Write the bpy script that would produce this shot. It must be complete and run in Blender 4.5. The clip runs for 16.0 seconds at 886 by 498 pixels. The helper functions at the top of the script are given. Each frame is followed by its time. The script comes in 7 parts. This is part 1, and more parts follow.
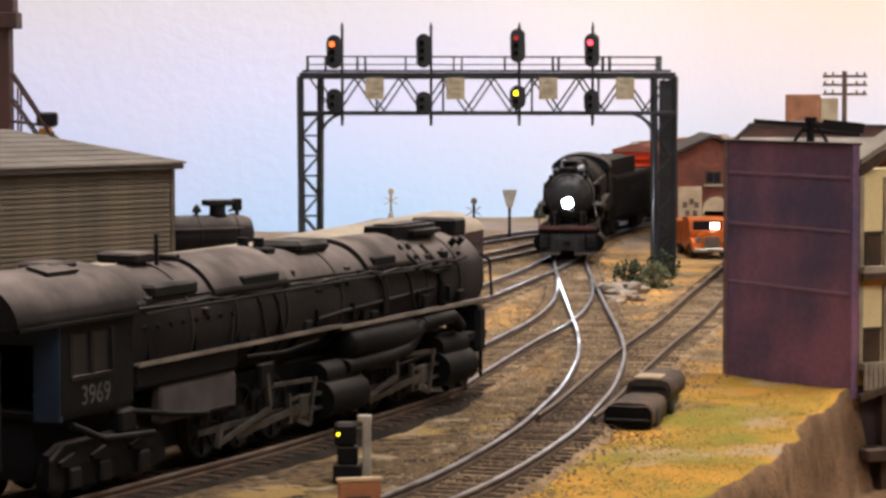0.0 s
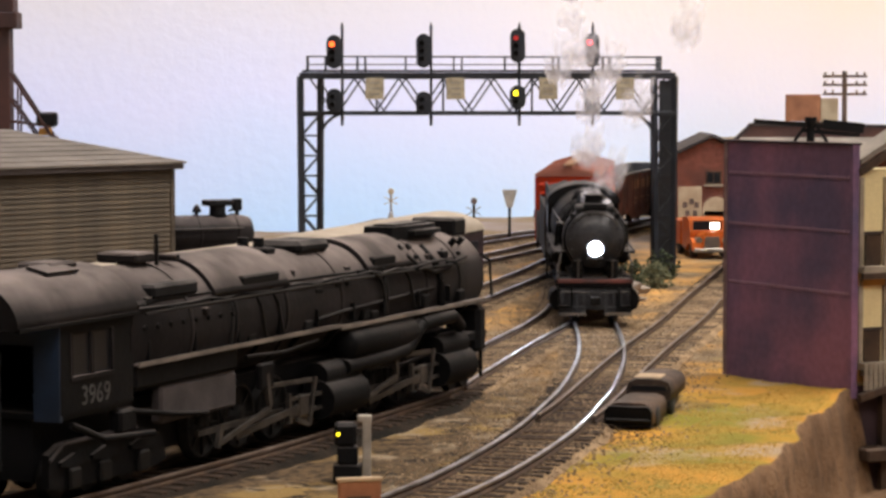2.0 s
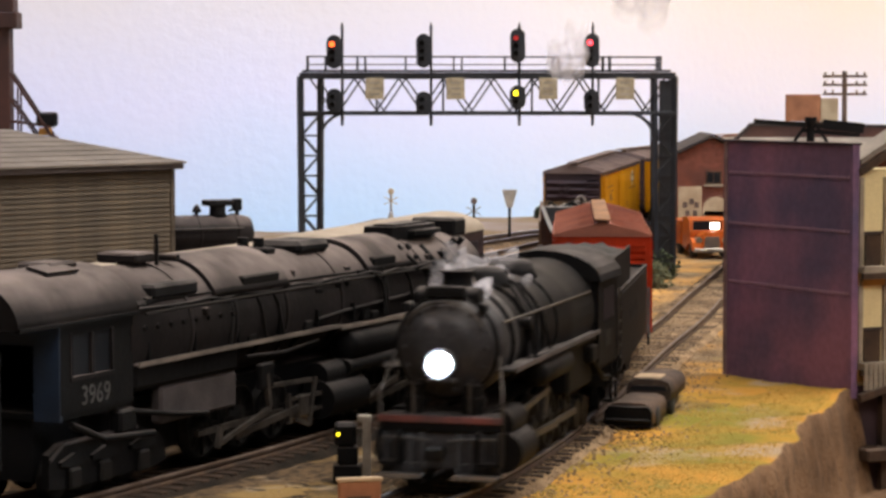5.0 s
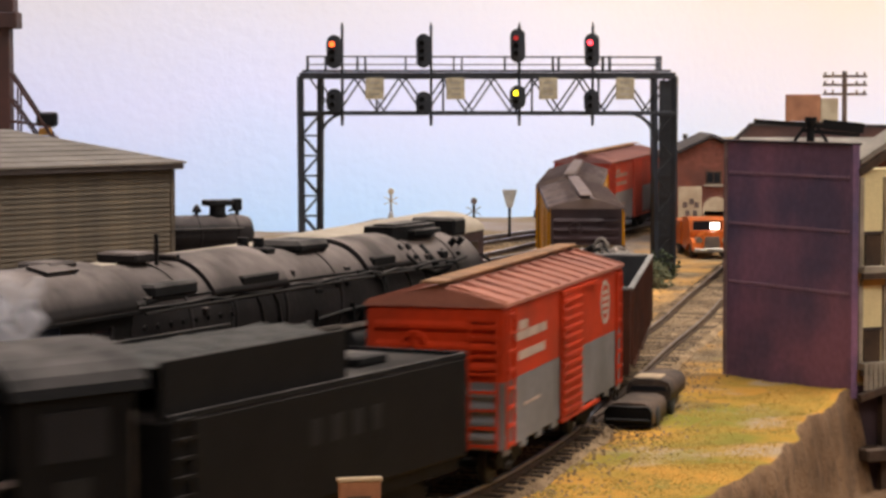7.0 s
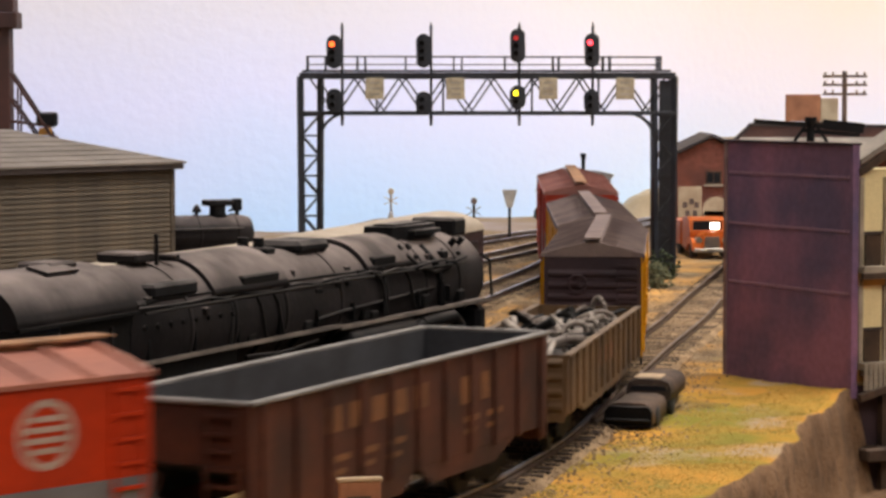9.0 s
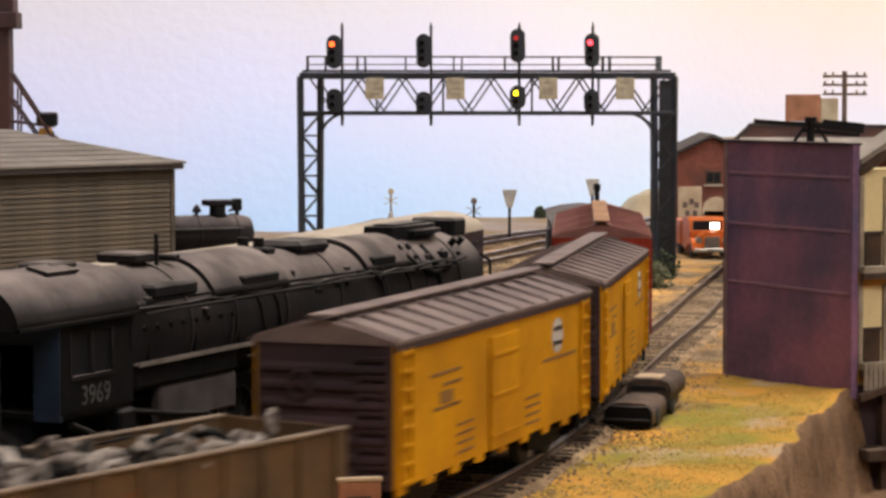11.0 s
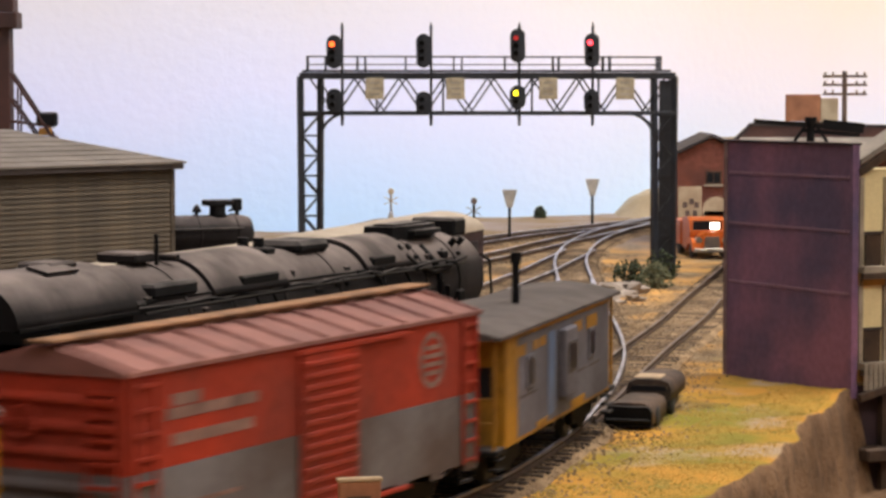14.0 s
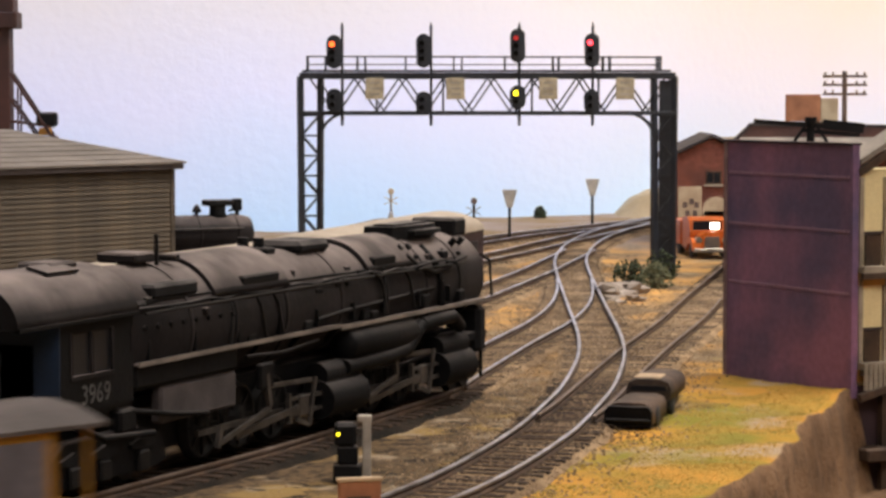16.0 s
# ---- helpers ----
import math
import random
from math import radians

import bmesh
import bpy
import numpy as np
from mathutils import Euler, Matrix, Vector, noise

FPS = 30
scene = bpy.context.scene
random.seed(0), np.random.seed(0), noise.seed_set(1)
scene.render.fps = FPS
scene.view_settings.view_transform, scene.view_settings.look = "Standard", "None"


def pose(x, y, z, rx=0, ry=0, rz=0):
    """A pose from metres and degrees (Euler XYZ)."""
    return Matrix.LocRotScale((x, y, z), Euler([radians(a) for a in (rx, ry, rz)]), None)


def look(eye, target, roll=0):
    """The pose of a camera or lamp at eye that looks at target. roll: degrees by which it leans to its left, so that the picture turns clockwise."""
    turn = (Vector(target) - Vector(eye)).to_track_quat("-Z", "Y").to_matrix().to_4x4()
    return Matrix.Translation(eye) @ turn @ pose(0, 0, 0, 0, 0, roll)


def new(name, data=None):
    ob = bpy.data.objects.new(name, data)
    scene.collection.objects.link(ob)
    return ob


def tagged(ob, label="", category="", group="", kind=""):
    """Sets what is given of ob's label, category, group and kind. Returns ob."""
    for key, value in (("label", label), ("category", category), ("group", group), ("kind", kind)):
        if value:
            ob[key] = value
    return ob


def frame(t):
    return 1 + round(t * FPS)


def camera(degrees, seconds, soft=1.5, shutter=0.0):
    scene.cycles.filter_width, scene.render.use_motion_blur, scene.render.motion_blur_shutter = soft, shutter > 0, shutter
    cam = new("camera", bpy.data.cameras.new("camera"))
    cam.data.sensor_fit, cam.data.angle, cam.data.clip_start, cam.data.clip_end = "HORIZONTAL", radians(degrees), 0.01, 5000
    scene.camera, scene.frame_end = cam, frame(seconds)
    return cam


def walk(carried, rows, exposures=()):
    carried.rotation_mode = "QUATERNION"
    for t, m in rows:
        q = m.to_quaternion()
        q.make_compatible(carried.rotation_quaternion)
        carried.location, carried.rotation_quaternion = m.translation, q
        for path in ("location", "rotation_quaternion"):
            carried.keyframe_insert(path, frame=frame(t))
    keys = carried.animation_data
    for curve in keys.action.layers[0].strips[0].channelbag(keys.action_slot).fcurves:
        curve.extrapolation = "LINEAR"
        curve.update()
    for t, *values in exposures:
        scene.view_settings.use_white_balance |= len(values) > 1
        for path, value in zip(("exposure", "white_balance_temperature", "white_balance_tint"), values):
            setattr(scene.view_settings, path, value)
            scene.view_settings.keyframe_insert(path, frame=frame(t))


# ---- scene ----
cam = camera(20.54, 16.0, soft=3.0, shutter=0.8)
EYE_H, PITCH = 0.0983, 3.695
walk(cam, [(0.0, pose(0, 0, EYE_H, 90 - PITCH)), (16.0, pose(0, 0, EYE_H, 90 - PITCH))], exposures=[(0.0, 0.55), (16.0, 0.55)])

# ---- light: a room with two ceiling fixtures ----
world = bpy.data.worlds.new("room_dark")
world.use_nodes = True
world.node_tree.nodes["Background"].inputs[0].default_value = (0.62, 0.78, 1.0, 1)
world.node_tree.nodes["Background"].inputs[1].default_value = 0.15
scene.world = world


def lamp(name, m, size_x, size_y, watts, colour):
    d = bpy.data.lights.new(name, "AREA")
    d.shape, d.size, d.size_y, d.energy, d.color = "RECTANGLE", size_x, size_y, watts, colour
    ob = new(name, d)
    ob.matrix_world = m
    return ob


lamp("ceiling_lamp_light", look((0.45, 1.0, 1.29), (0.36, 1.2, 0)), 1.2, 0.3, 22.0, (1.0, 0.94, 0.88))
lamp("ceiling_lamp_light", look((0.6, -0.55, 1.29), (0.28, 1.0, 0)), 2.0, 0.3, 16.5, (1.0, 0.94, 0.92))
lamp("valance_lamp_light", look((-0.25, 1.28, 0.52), (-0.2, 1.69, 0.10)), 1.3, 0.05, 1.85, (0.60, 0.72, 1.0))
lamp("valance_lamp_light", look((0.75, 1.36, 0.58), (0.7, 1.95, 0.15)), 0.9, 0.05, 2.1, (1.0, 0.70, 0.22))

# ---- mesh helpers, all lengths in millimetres ----
MM = 0.001


class Shape:
    """Gathers simple solids into one mesh; lengths in millimetres."""

    def __init__(self):
        self.v, self.f, self.smooth = [], [], []

    def add(self, verts, faces, smooth=False):
        o = len(self.v)
        self.v += [tuple(p) for p in verts]
        self.f += [[i + o for i in f] for f in faces]
        self.smooth += [smooth] * len(faces)
        return self

    def box(self, x0, x1, y0, y1, z0, z1, c=0.0, m=None):
        if c <= 0:
            vs = [(x, y, z) for z in (z0, z1) for y in (y0, y1) for x in (x0, x1)]
            fs = [(0, 2, 3, 1), (4, 5, 7, 6), (0, 1, 5, 4), (2, 6, 7, 3), (0, 4, 6, 2), (1, 3, 7, 5)]
        else:
            c = min(c, (x1 - x0) * 0.45, (y1 - y0) * 0.45, (z1 - z0) * 0.45)
            vs, idx = [], {}
            for sx in (0, 1):
                for sy in (0, 1):
                    for sz in (0, 1):
                        x, y, z = (x0, x1)[sx], (y0, y1)[sy], (z0, z1)[sz]
                        dx, dy, dz = (c, -c)[sx], (c, -c)[sy], (c, -c)[sz]
                        for k, p in enumerate(((x, y + dy, z + dz), (x + dx, y, z + dz), (x + dx, y + dy, z))):
                            idx[sx, sy, sz, k] = len(vs)
                            vs.append(p)
            fs = []
            for s in (0, 1):
                fs.append([idx[s, 0, 0, 0], idx[s, 1, 0, 0], idx[s, 1, 1, 0], idx[s, 0, 1, 0]][:: 1 if s else -1])
                fs.append([idx[0, s, 0, 1], idx[1, s, 0, 1], idx[1, s, 1, 1], idx[0, s, 1, 1]][:: -1 if s else 1])
                fs.append([idx[0, 0, s, 2], idx[1, 0, s, 2], idx[1, 1, s, 2], idx[0, 1, s, 2]][:: 1 if s else -1])
            for a in (0, 1):
                for b in (0, 1):
                    sg = 1 if a == b else -1
                    fs.append([idx[a, b, 0, 0], idx[a, b, 0, 1], idx[a, b, 1, 1], idx[a, b, 1, 0]][::-sg])
                    fs.append([idx[a, 0, b, 0], idx[a, 0, b, 2], idx[a, 1, b, 2], idx[a, 1, b, 0]][::sg])
                    fs.append([idx[0, a, b, 1], idx[0, a, b, 2], idx[1, a, b, 2], idx[1, a, b, 1]][::-sg])
                    for d in (0, 1):
                        t = [idx[a, b, d, 0], idx[a, b, d, 1], idx[a, b, d, 2]]
                        fs.append(t if (a + b + d) % 2 else t[::-1])
        if m is not None:
            vs = [m @ Vector(p) for p in vs]
        return self.add(vs, fs)

    def cyl(self, a, b, r, r2=None, n=12, smooth=True):
        a, b = Vector(a), Vector(b)
        r2 = r if r2 is None else r2
        q = (b - a).to_track_quat("Z", "Y")
        vs = []
        for p, rr in ((a, r), (b, r2)):
            vs += [p + q @ Vector((rr * math.cos(2 * math.pi * i / n), rr * math.sin(2 * math.pi * i / n), 0)) for i in range(n)]
        self.add(vs, [(i, (i + 1) % n, n + (i + 1) % n, n + i) for i in range(n)], smooth)
        o = len(self.v) - 2 * n
        if smooth:
            o = len(self.v)
            self.v += vs
        self.f += [[o + i for i in range(n)][::-1], [o + n + i for i in range(n)]]
        self.smooth += [False, False]
        return self

    def lathe(self, profile, origin, axis, n=20, smooth=True):
        """profile: (distance along the axis, radius)."""
        q, o = Vector(axis).to_track_quat("Z", "Y"), Vector(origin)
        vs = []
        for h, r in profile:
            vs += [o + q @ Vector((r * math.cos(2 * math.pi * i / n), r * math.sin(2 * math.pi * i / n), h)) for i in range(n)]
        fs = [(k * n + i, k * n + (i + 1) % n, (k + 1) * n + (i + 1) % n, (k + 1) * n + i) for k in range(len(profile) - 1) for i in range(n)]
        base = len(self.v)
        self.add(vs, fs, smooth)
        self.f += [[base + i for i in range(n)][::-1], [base + (len(profile) - 1) * n + i for i in range(n)]]
        self.smooth += [False, False]
        return self

    def prism(self, poly, axis, a, b, smooth=False):
        """poly: points in the plane across the axis ('x': (y, z), 'y': (x, z), 'z': (x, y)), swept from a to b."""
        put = {"x": lambda p, h: (h, p[0], p[1]), "y": lambda p, h: (p[0], h, p[1]), "z": lambda p, h: (p[0], p[1], h)}[axis]
        n = len(poly)
        vs = [put(p, a) for p in poly] + [put(p, b) for p in poly]
        self.add(vs, [(i, (i + 1) % n, n + (i + 1) % n, n + i) for i in range(n)], smooth)
        o = len(self.v) - 2 * n
        if smooth:
            o = len(self.v)
            self.v += vs
        self.f += [[o + i for i in range(n)][::-1], [o + n + i for i in range(n)]]
        self.smooth += [False, False]
        return self

    def tube(self, pts, r, n=6):
        for a, b in zip(pts[:-1], pts[1:]):
            self.cyl(a, b, r, n=n)
        return self

    def bar(self, a, b, w, h):
        """A square bar from a to b, w across and h high."""
        a, b = Vector(a), Vector(b)
        d = b - a
        m = Matrix.Translation((a + b) / 2) @ d.to_track_quat("Y", "Z").to_matrix().to_4x4()
        return self.box(-w / 2, w / 2, -d.length / 2, d.length / 2, -h / 2, h / 2, m=m)

    def ball(self, c, r, nu=12, nv=8, squash=1.0, jitter=0.0):
        prof = [(-math.cos(math.pi * k / nv) * r * squash, max(0.02 * r, math.sin(math.pi * k / nv) * r)) for k in range(nv + 1)]
        o = len(self.v)
        self.lathe(prof, c, (0, 0, 1), nu)
        if jitter:
            for i in range(o, len(self.v)):
                p = Vector(self.v[i]) - Vector(c)
                k = 1 + jitter * noise.noise(Vector(self.v[i]) * (1.7 / r))
                self.v[i] = tuple(Vector(c) + p * k)
        return self

    def mesh(self, name, mat):
        me = bpy.data.meshes.new(name)
        me.from_pydata([(x * MM, y * MM, z * MM) for x, y, z in self.v], [], self.f)
        me.polygons.foreach_set("use_smooth", self.smooth)
        bm = bmesh.new()
        bm.from_mesh(me)
        bmesh.ops.recalc_face_normals(bm, faces=bm.faces)
        bm.to_mesh(me)
        bm.free()
        me.materials.append(mat)
        return me


def part(name, shape, mat, parent=None, label=""):
    ob = new(name, shape.mesh(name, mat))
    ob.parent = parent
    return tagged(ob, label)


def thing(name, label, category, m=None, group=""):
    ob = new(name)
    ob.empty_display_size = 0.02
    ob.matrix_world = m or Matrix()
    return tagged(ob, label, category, group)


def at(x, y, z=0.0, rz=0.0, rx=0.0, ry=0.0):
    return pose(x * MM, y * MM, z * MM, rx, ry, rz)


# ---- materials ----
def material(name, colour, rough=0.7, metal=0.0, vary=0.25, scale=200.0, second=None, fine=900.0, bump=0.15, spread=0.5, piece=0.0, lit_dust=None, shine=0.5):
    """Two scales of variation: broad stains towards a second colour and fine grain; scale in 1/m."""
    m = bpy.data.materials.new(name)
    m.use_nodes = True
    t = m.node_tree
    b = t.nodes["Principled BSDF"]
    b.inputs["Roughness"].default_value, b.inputs["Metallic"].default_value = rough, metal
    b.inputs["Specular IOR Level"].default_value = shine
    co = t.nodes.new("ShaderNodeTexCoord")
    n1, n2 = t.nodes.new("ShaderNodeTexNoise"), t.nodes.new("ShaderNodeTexNoise")
    n1.inputs["Scale"].default_value, n2.inputs["Scale"].default_value = scale, fine
    n1.inputs["Detail"].default_value = 5.0
    ramp = t.nodes.new("ShaderNodeValToRGB")
    second = second or tuple(c * (1 - vary * 1.6) for c in colour)
    ramp.color_ramp.elements[0].color, ramp.color_ramp.elements[1].color = (*second, 1), (*colour, 1)
    ramp.color_ramp.elements[0].position, ramp.color_ramp.elements[1].position = 0.5 - spread / 2 * 0.6, 0.5 + spread / 2 * 0.6
    grain = t.nodes.new("ShaderNodeMix")
    grain.data_type, grain.blend_type = "RGBA", "MULTIPLY"
    grain.inputs[0].default_value = vary
    t.links.new(co.outputs["Object"], n1.inputs["Vector"])
    t.links.new(co.outputs["Object"], n2.inputs["Vector"])
    t.links.new(n1.outputs["Fac"], ramp.inputs[0])
    t.links.new(ramp.outputs[0], grain.inputs[6])
    t.links.new(n2.outputs["Fac"], grain.inputs[7])
    out = grain.outputs[2]
    if piece:
        info = t.nodes.new("ShaderNodeObjectInfo")
        rng = t.nodes.new("ShaderNodeMapRange")
        rng.inputs["To Min"].default_value, rng.inputs["To Max"].default_value = 1 - piece, 1 + piece
        hsv = t.nodes.new("ShaderNodeHueSaturation")
        t.links.new(info.outputs["Random"], rng.inputs["Value"])
        t.links.new(rng.outputs[0], hsv.inputs["Value"])
        t.links.new(out, hsv.inputs["Color"])
        out = hsv.outputs[0]
    # Upward faces paler: settled dust, with the overhead light put into the colour.
    if lit_dust:
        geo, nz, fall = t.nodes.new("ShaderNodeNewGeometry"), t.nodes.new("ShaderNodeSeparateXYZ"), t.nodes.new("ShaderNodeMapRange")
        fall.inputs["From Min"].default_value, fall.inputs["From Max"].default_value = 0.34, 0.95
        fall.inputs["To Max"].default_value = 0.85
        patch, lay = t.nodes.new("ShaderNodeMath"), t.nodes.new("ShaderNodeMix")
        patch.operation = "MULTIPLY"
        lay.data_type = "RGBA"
        lay.inputs[7].default_value = (*lit_dust, 1)
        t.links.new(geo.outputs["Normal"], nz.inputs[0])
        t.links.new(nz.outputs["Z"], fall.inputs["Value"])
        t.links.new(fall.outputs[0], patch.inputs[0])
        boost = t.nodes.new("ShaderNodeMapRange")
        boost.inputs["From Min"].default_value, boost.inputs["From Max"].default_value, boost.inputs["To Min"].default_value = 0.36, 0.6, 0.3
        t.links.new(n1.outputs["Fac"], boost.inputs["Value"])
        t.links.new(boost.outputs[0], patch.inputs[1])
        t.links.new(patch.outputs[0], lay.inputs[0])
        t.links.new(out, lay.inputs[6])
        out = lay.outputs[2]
    t.links.new(out, b.inputs["Base Color"])
    if bump:
        bp = t.nodes.new("ShaderNodeBump")
        bp.inputs["Strength"].default_value, bp.inputs["Distance"].default_value = bump, 0.0006
        t.links.new(n2.outputs["Fac"], bp.inputs["Height"])
        t.links.new(bp.outputs[0], b.inputs["Normal"])
    return m


def glow(name, colour, strength):
    m = bpy.data.materials.new(name)
    m.use_nodes = True
    b = m.node_tree.nodes["Principled BSDF"]
    b.inputs["Base Color"].default_value = (*colour, 1)
    b.inputs["Emission Color"].default_value = (*colour, 1)
    b.inputs["Emission Strength"].default_value = strength
    return m


M_RAIL = material("rail_steel", (0.56, 0.56, 0.63), 0.28, 0.8, 0.3, 60, (0.20, 0.18, 0.18), 500, 0.05)
M_RAILSIDE = material("rusty_rail_web", (0.10, 0.055, 0.03), 0.8, 0.2, 0.4, 150)
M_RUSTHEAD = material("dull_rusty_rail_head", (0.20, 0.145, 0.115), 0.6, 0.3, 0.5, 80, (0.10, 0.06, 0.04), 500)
M_TIE = material("weathered_tie", (0.065, 0.041, 0.027), 0.9, 0, 0.5, 300, (0.022, 0.015, 0.011), 1500, 0.3, piece=0.25, shine=0.15)
M_BLACK = material("weathered_black_paint", (0.0062, 0.0058, 0.0064), 0.7, 0.0, 0.5, 60, (0.0028, 0.0028, 0.0034), 700, 0.2, lit_dust=(0.055, 0.048, 0.045), shine=0.12)
M_GREYBLACK = material("dusty_boiler_paint", (0.024, 0.020, 0.0205), 0.78, 0.0, 0.5, 45, (0.010, 0.0085, 0.009), 500, 0.2, lit_dust=(0.25, 0.205, 0.19), shine=0.15)
M_SOOT = material("sooty_black", (0.008, 0.008, 0.0095), 0.75, 0.0, 0.3, 80, lit_dust=(0.12, 0.105, 0.10), shine=0.15)
# Grey that puts the headlight's haze over the engine front into the paint.
M_HAZEGREY = material("hazy_grey_engine_front", (0.06, 0.06, 0.066), 0.6, 0.1, 0.6, 70, (0.024, 0.024, 0.028), 700, 0.2, lit_dust=(0.16, 0.15, 0.15), shine=0.25)
# Ballast tone with the standing engine's shade put into the colour.
M_SHADEBED = material("shaded_dark_ballast", (0.034, 0.024, 0.017), 0.9, 0, 0.6, 90, (0.010, 0.008, 0.006), 1300, 0.6, shine=0.1)
M_DECKRED = material("faded_red_deck_edge", (0.16, 0.035, 0.025), 0.7, 0, 0.4, 120, (0.07, 0.02, 0.016))
M_DKSTEEL = material("dark_oily_steel", (0.010, 0.009, 0.009), 0.6, 0.1, 0.5, 200, (0.005, 0.0045, 0.0045), shine=0.2)
M_ROD = material("dusty_steel_rod", (0.095, 0.08, 0.068), 0.5, 0.3, 0.6, 150, (0.03, 0.025, 0.022))
M_CABBLUE = material("blue_grey_cab_rear", (0.013, 0.031, 0.068), 0.55, 0, 0.3, 60)
# Pale tone that puts the running board edge's highlight into the colour.
M_PALEEDGE = material("pale_board_edge", (0.22, 0.18, 0.15), 0.7, 0, 0.4, 80, (0.09, 0.075, 0.065))
M_FIREBOX = material("grey_firebox_lagging", (0.075, 0.06, 0.062), 0.8, 0, 0.4, 70, (0.03, 0.025, 0.025))
M_GANTRY = material("dark_green_black_steel", (0.022, 0.026, 0.036), 0.5, 0.1, 0.3, 120)
M_SIGNPLATE = material("cream_number_plate", (0.50, 0.43, 0.30), 0.7, 0, 0.25, 300)
M_RED = material("vermilion_car_paint", (0.56, 0.036, 0.003), 0.65, 0, 0.35, 40, (0.33, 0.028, 0.006), 500, shine=0.2)
M_REDDULL = material("dusty_faded_red_paint", (0.46, 0.045, 0.018), 0.75, 0, 0.45, 35, (0.27, 0.042, 0.026), 450, 0.2, shine=0.2)
M_GREYDULL = material("grimy_grey_paint", (0.20, 0.19, 0.20), 0.75, 0, 0.45, 35, (0.09, 0.065, 0.06), 450, 0.2)
M_ROOFDULL = material("grimy_red_roof", (0.32, 0.13, 0.105), 0.8, 0, 0.4, 50, (0.19, 0.075, 0.065), 600)
M_LETTERDULL = material("worn_dim_lettering", (0.30, 0.17, 0.14), 0.75, 0, 0.3, 200)
M_GREY = material("weathered_grey_paint", (0.19, 0.19, 0.20), 0.7, 0, 0.4, 45, (0.11, 0.105, 0.105), 500)
M_ROOFRED = material("dusty_red_roof", (0.42, 0.145, 0.09), 0.75, 0, 0.35, 50, (0.27, 0.095, 0.065), 600)
M_WALKWOOD = material("bleached_running_board", (0.38, 0.19, 0.09), 0.85, 0, 0.35, 120)
M_YELLOW = material("reefer_yellow_paint", (0.62, 0.29, 0.0015), 0.7, 0, 0.25, 40, (0.42, 0.185, 0.003), 500, shine=0.12)
M_BROWN = material("boxcar_brown_paint", (0.12, 0.052, 0.042), 0.65, 0, 0.35, 50, (0.075, 0.033, 0.03), 600)
M_DKBROWN = material("dark_brown_end_paint", (0.062, 0.034, 0.038), 0.65, 0, 0.3, 50, (0.028, 0.017, 0.022), 600, shine=0.3)
M_ROOFBROWN = material("dusty_brown_roof", (0.19, 0.135, 0.12), 0.8, 0, 0.35, 60, (0.105, 0.073, 0.072), 600)
M_HOPPER = material("rusty_hopper_red", (0.098, 0.027, 0.013), 0.75, 0, 0.5, 50, (0.036, 0.013, 0.009), 500, 0.2, shine=0.3)
M_HOPRIM = material("worn_bare_rim", (0.25, 0.235, 0.225), 0.65, 0.1, 0.3, 80)
M_HOPIN = material("slate_grey_hopper_lining", (0.05, 0.052, 0.06), 0.75, 0.1, 0.5, 60, (0.024, 0.024, 0.028), 500, 0.2)
M_GON = material("olive_rust_gondola", (0.16, 0.085, 0.03), 0.75, 0, 0.45, 45, (0.075, 0.042, 0.018), 500, 0.2)
M_GONRIM = material("worn_brown_rim", (0.20, 0.135, 0.085), 0.7, 0, 0.4, 80, (0.10, 0.06, 0.035))
M_SCRAP = material("pale_scrap_metal", (0.46, 0.40, 0.35), 0.65, 0.1, 0.5, 120, (0.10, 0.07, 0.055))
M_COAL = material("dusty_coal", (0.045, 0.04, 0.037), 0.8, 0, 0.5, 300, None, 900, 0.6)
M_LETTER = material("faded_white_lettering", (0.46, 0.35, 0.29), 0.7, 0, 0.2, 200)
M_LETTERY = material("faded_yellow_lettering", (0.19, 0.072, 0.02), 0.7, 0, 0.25, 200)
M_LETTERD = material("dark_lettering", (0.22, 0.10, 0.01), 0.7, 0, 0.2, 200)
M_LETTERG = material("dim_grey_lettering", (0.016, 0.016, 0.017), 0.7, 0, 0.2, 200, shine=0.15)
M_CABNUM = material("pale_number_paint", (0.085, 0.08, 0.076), 0.75, 0, 0.4, 200)
M_HERALD = material("white_herald_paint", (0.62, 0.60, 0.56), 0.6, 0, 0.2, 150)
M_CABYEL = material("caboose_yellow_paint", (0.46, 0.215, 0.01), 0.7, 0, 0.5, 45, (0.20, 0.10, 0.022), 500, shine=0.25)
M_CABGREY = material("caboose_grey_panel", (0.165, 0.16, 0.19), 0.7, 0, 0.5, 40, (0.085, 0.08, 0.095), 500, shine=0.25)
M_CABBLUEPATCH = material("faded_blue_patch", (0.10, 0.17, 0.32), 0.65, 0, 0.4, 60, (0.07, 0.10, 0.17))
M_CABROOF = material("caboose_grey_roof", (0.115, 0.095, 0.09), 0.85, 0, 0.35, 60, (0.065, 0.055, 0.052), 600, shine=0.25)
M_GLASS = material("dark_window_glass", (0.012, 0.013, 0.016), 0.35, 0, 0.1, 100, bump=0, shine=0.2)
M_WHITEMETAL = material("pale_post_paint", (0.45, 0.40, 0.34), 0.7, 0, 0.3, 150)
M_PLANK = material("grey_brown_siding", (0.115, 0.088, 0.058), 0.85, 0, 0.45, 45, (0.062, 0.047, 0.033), 700, 0.2, piece=0.2)
M_SHEDROOF = material("grey_tar_roof", (0.195, 0.165, 0.14), 0.85, 0, 0.4, 40, (0.12, 0.10, 0.083), 500, 0.1)
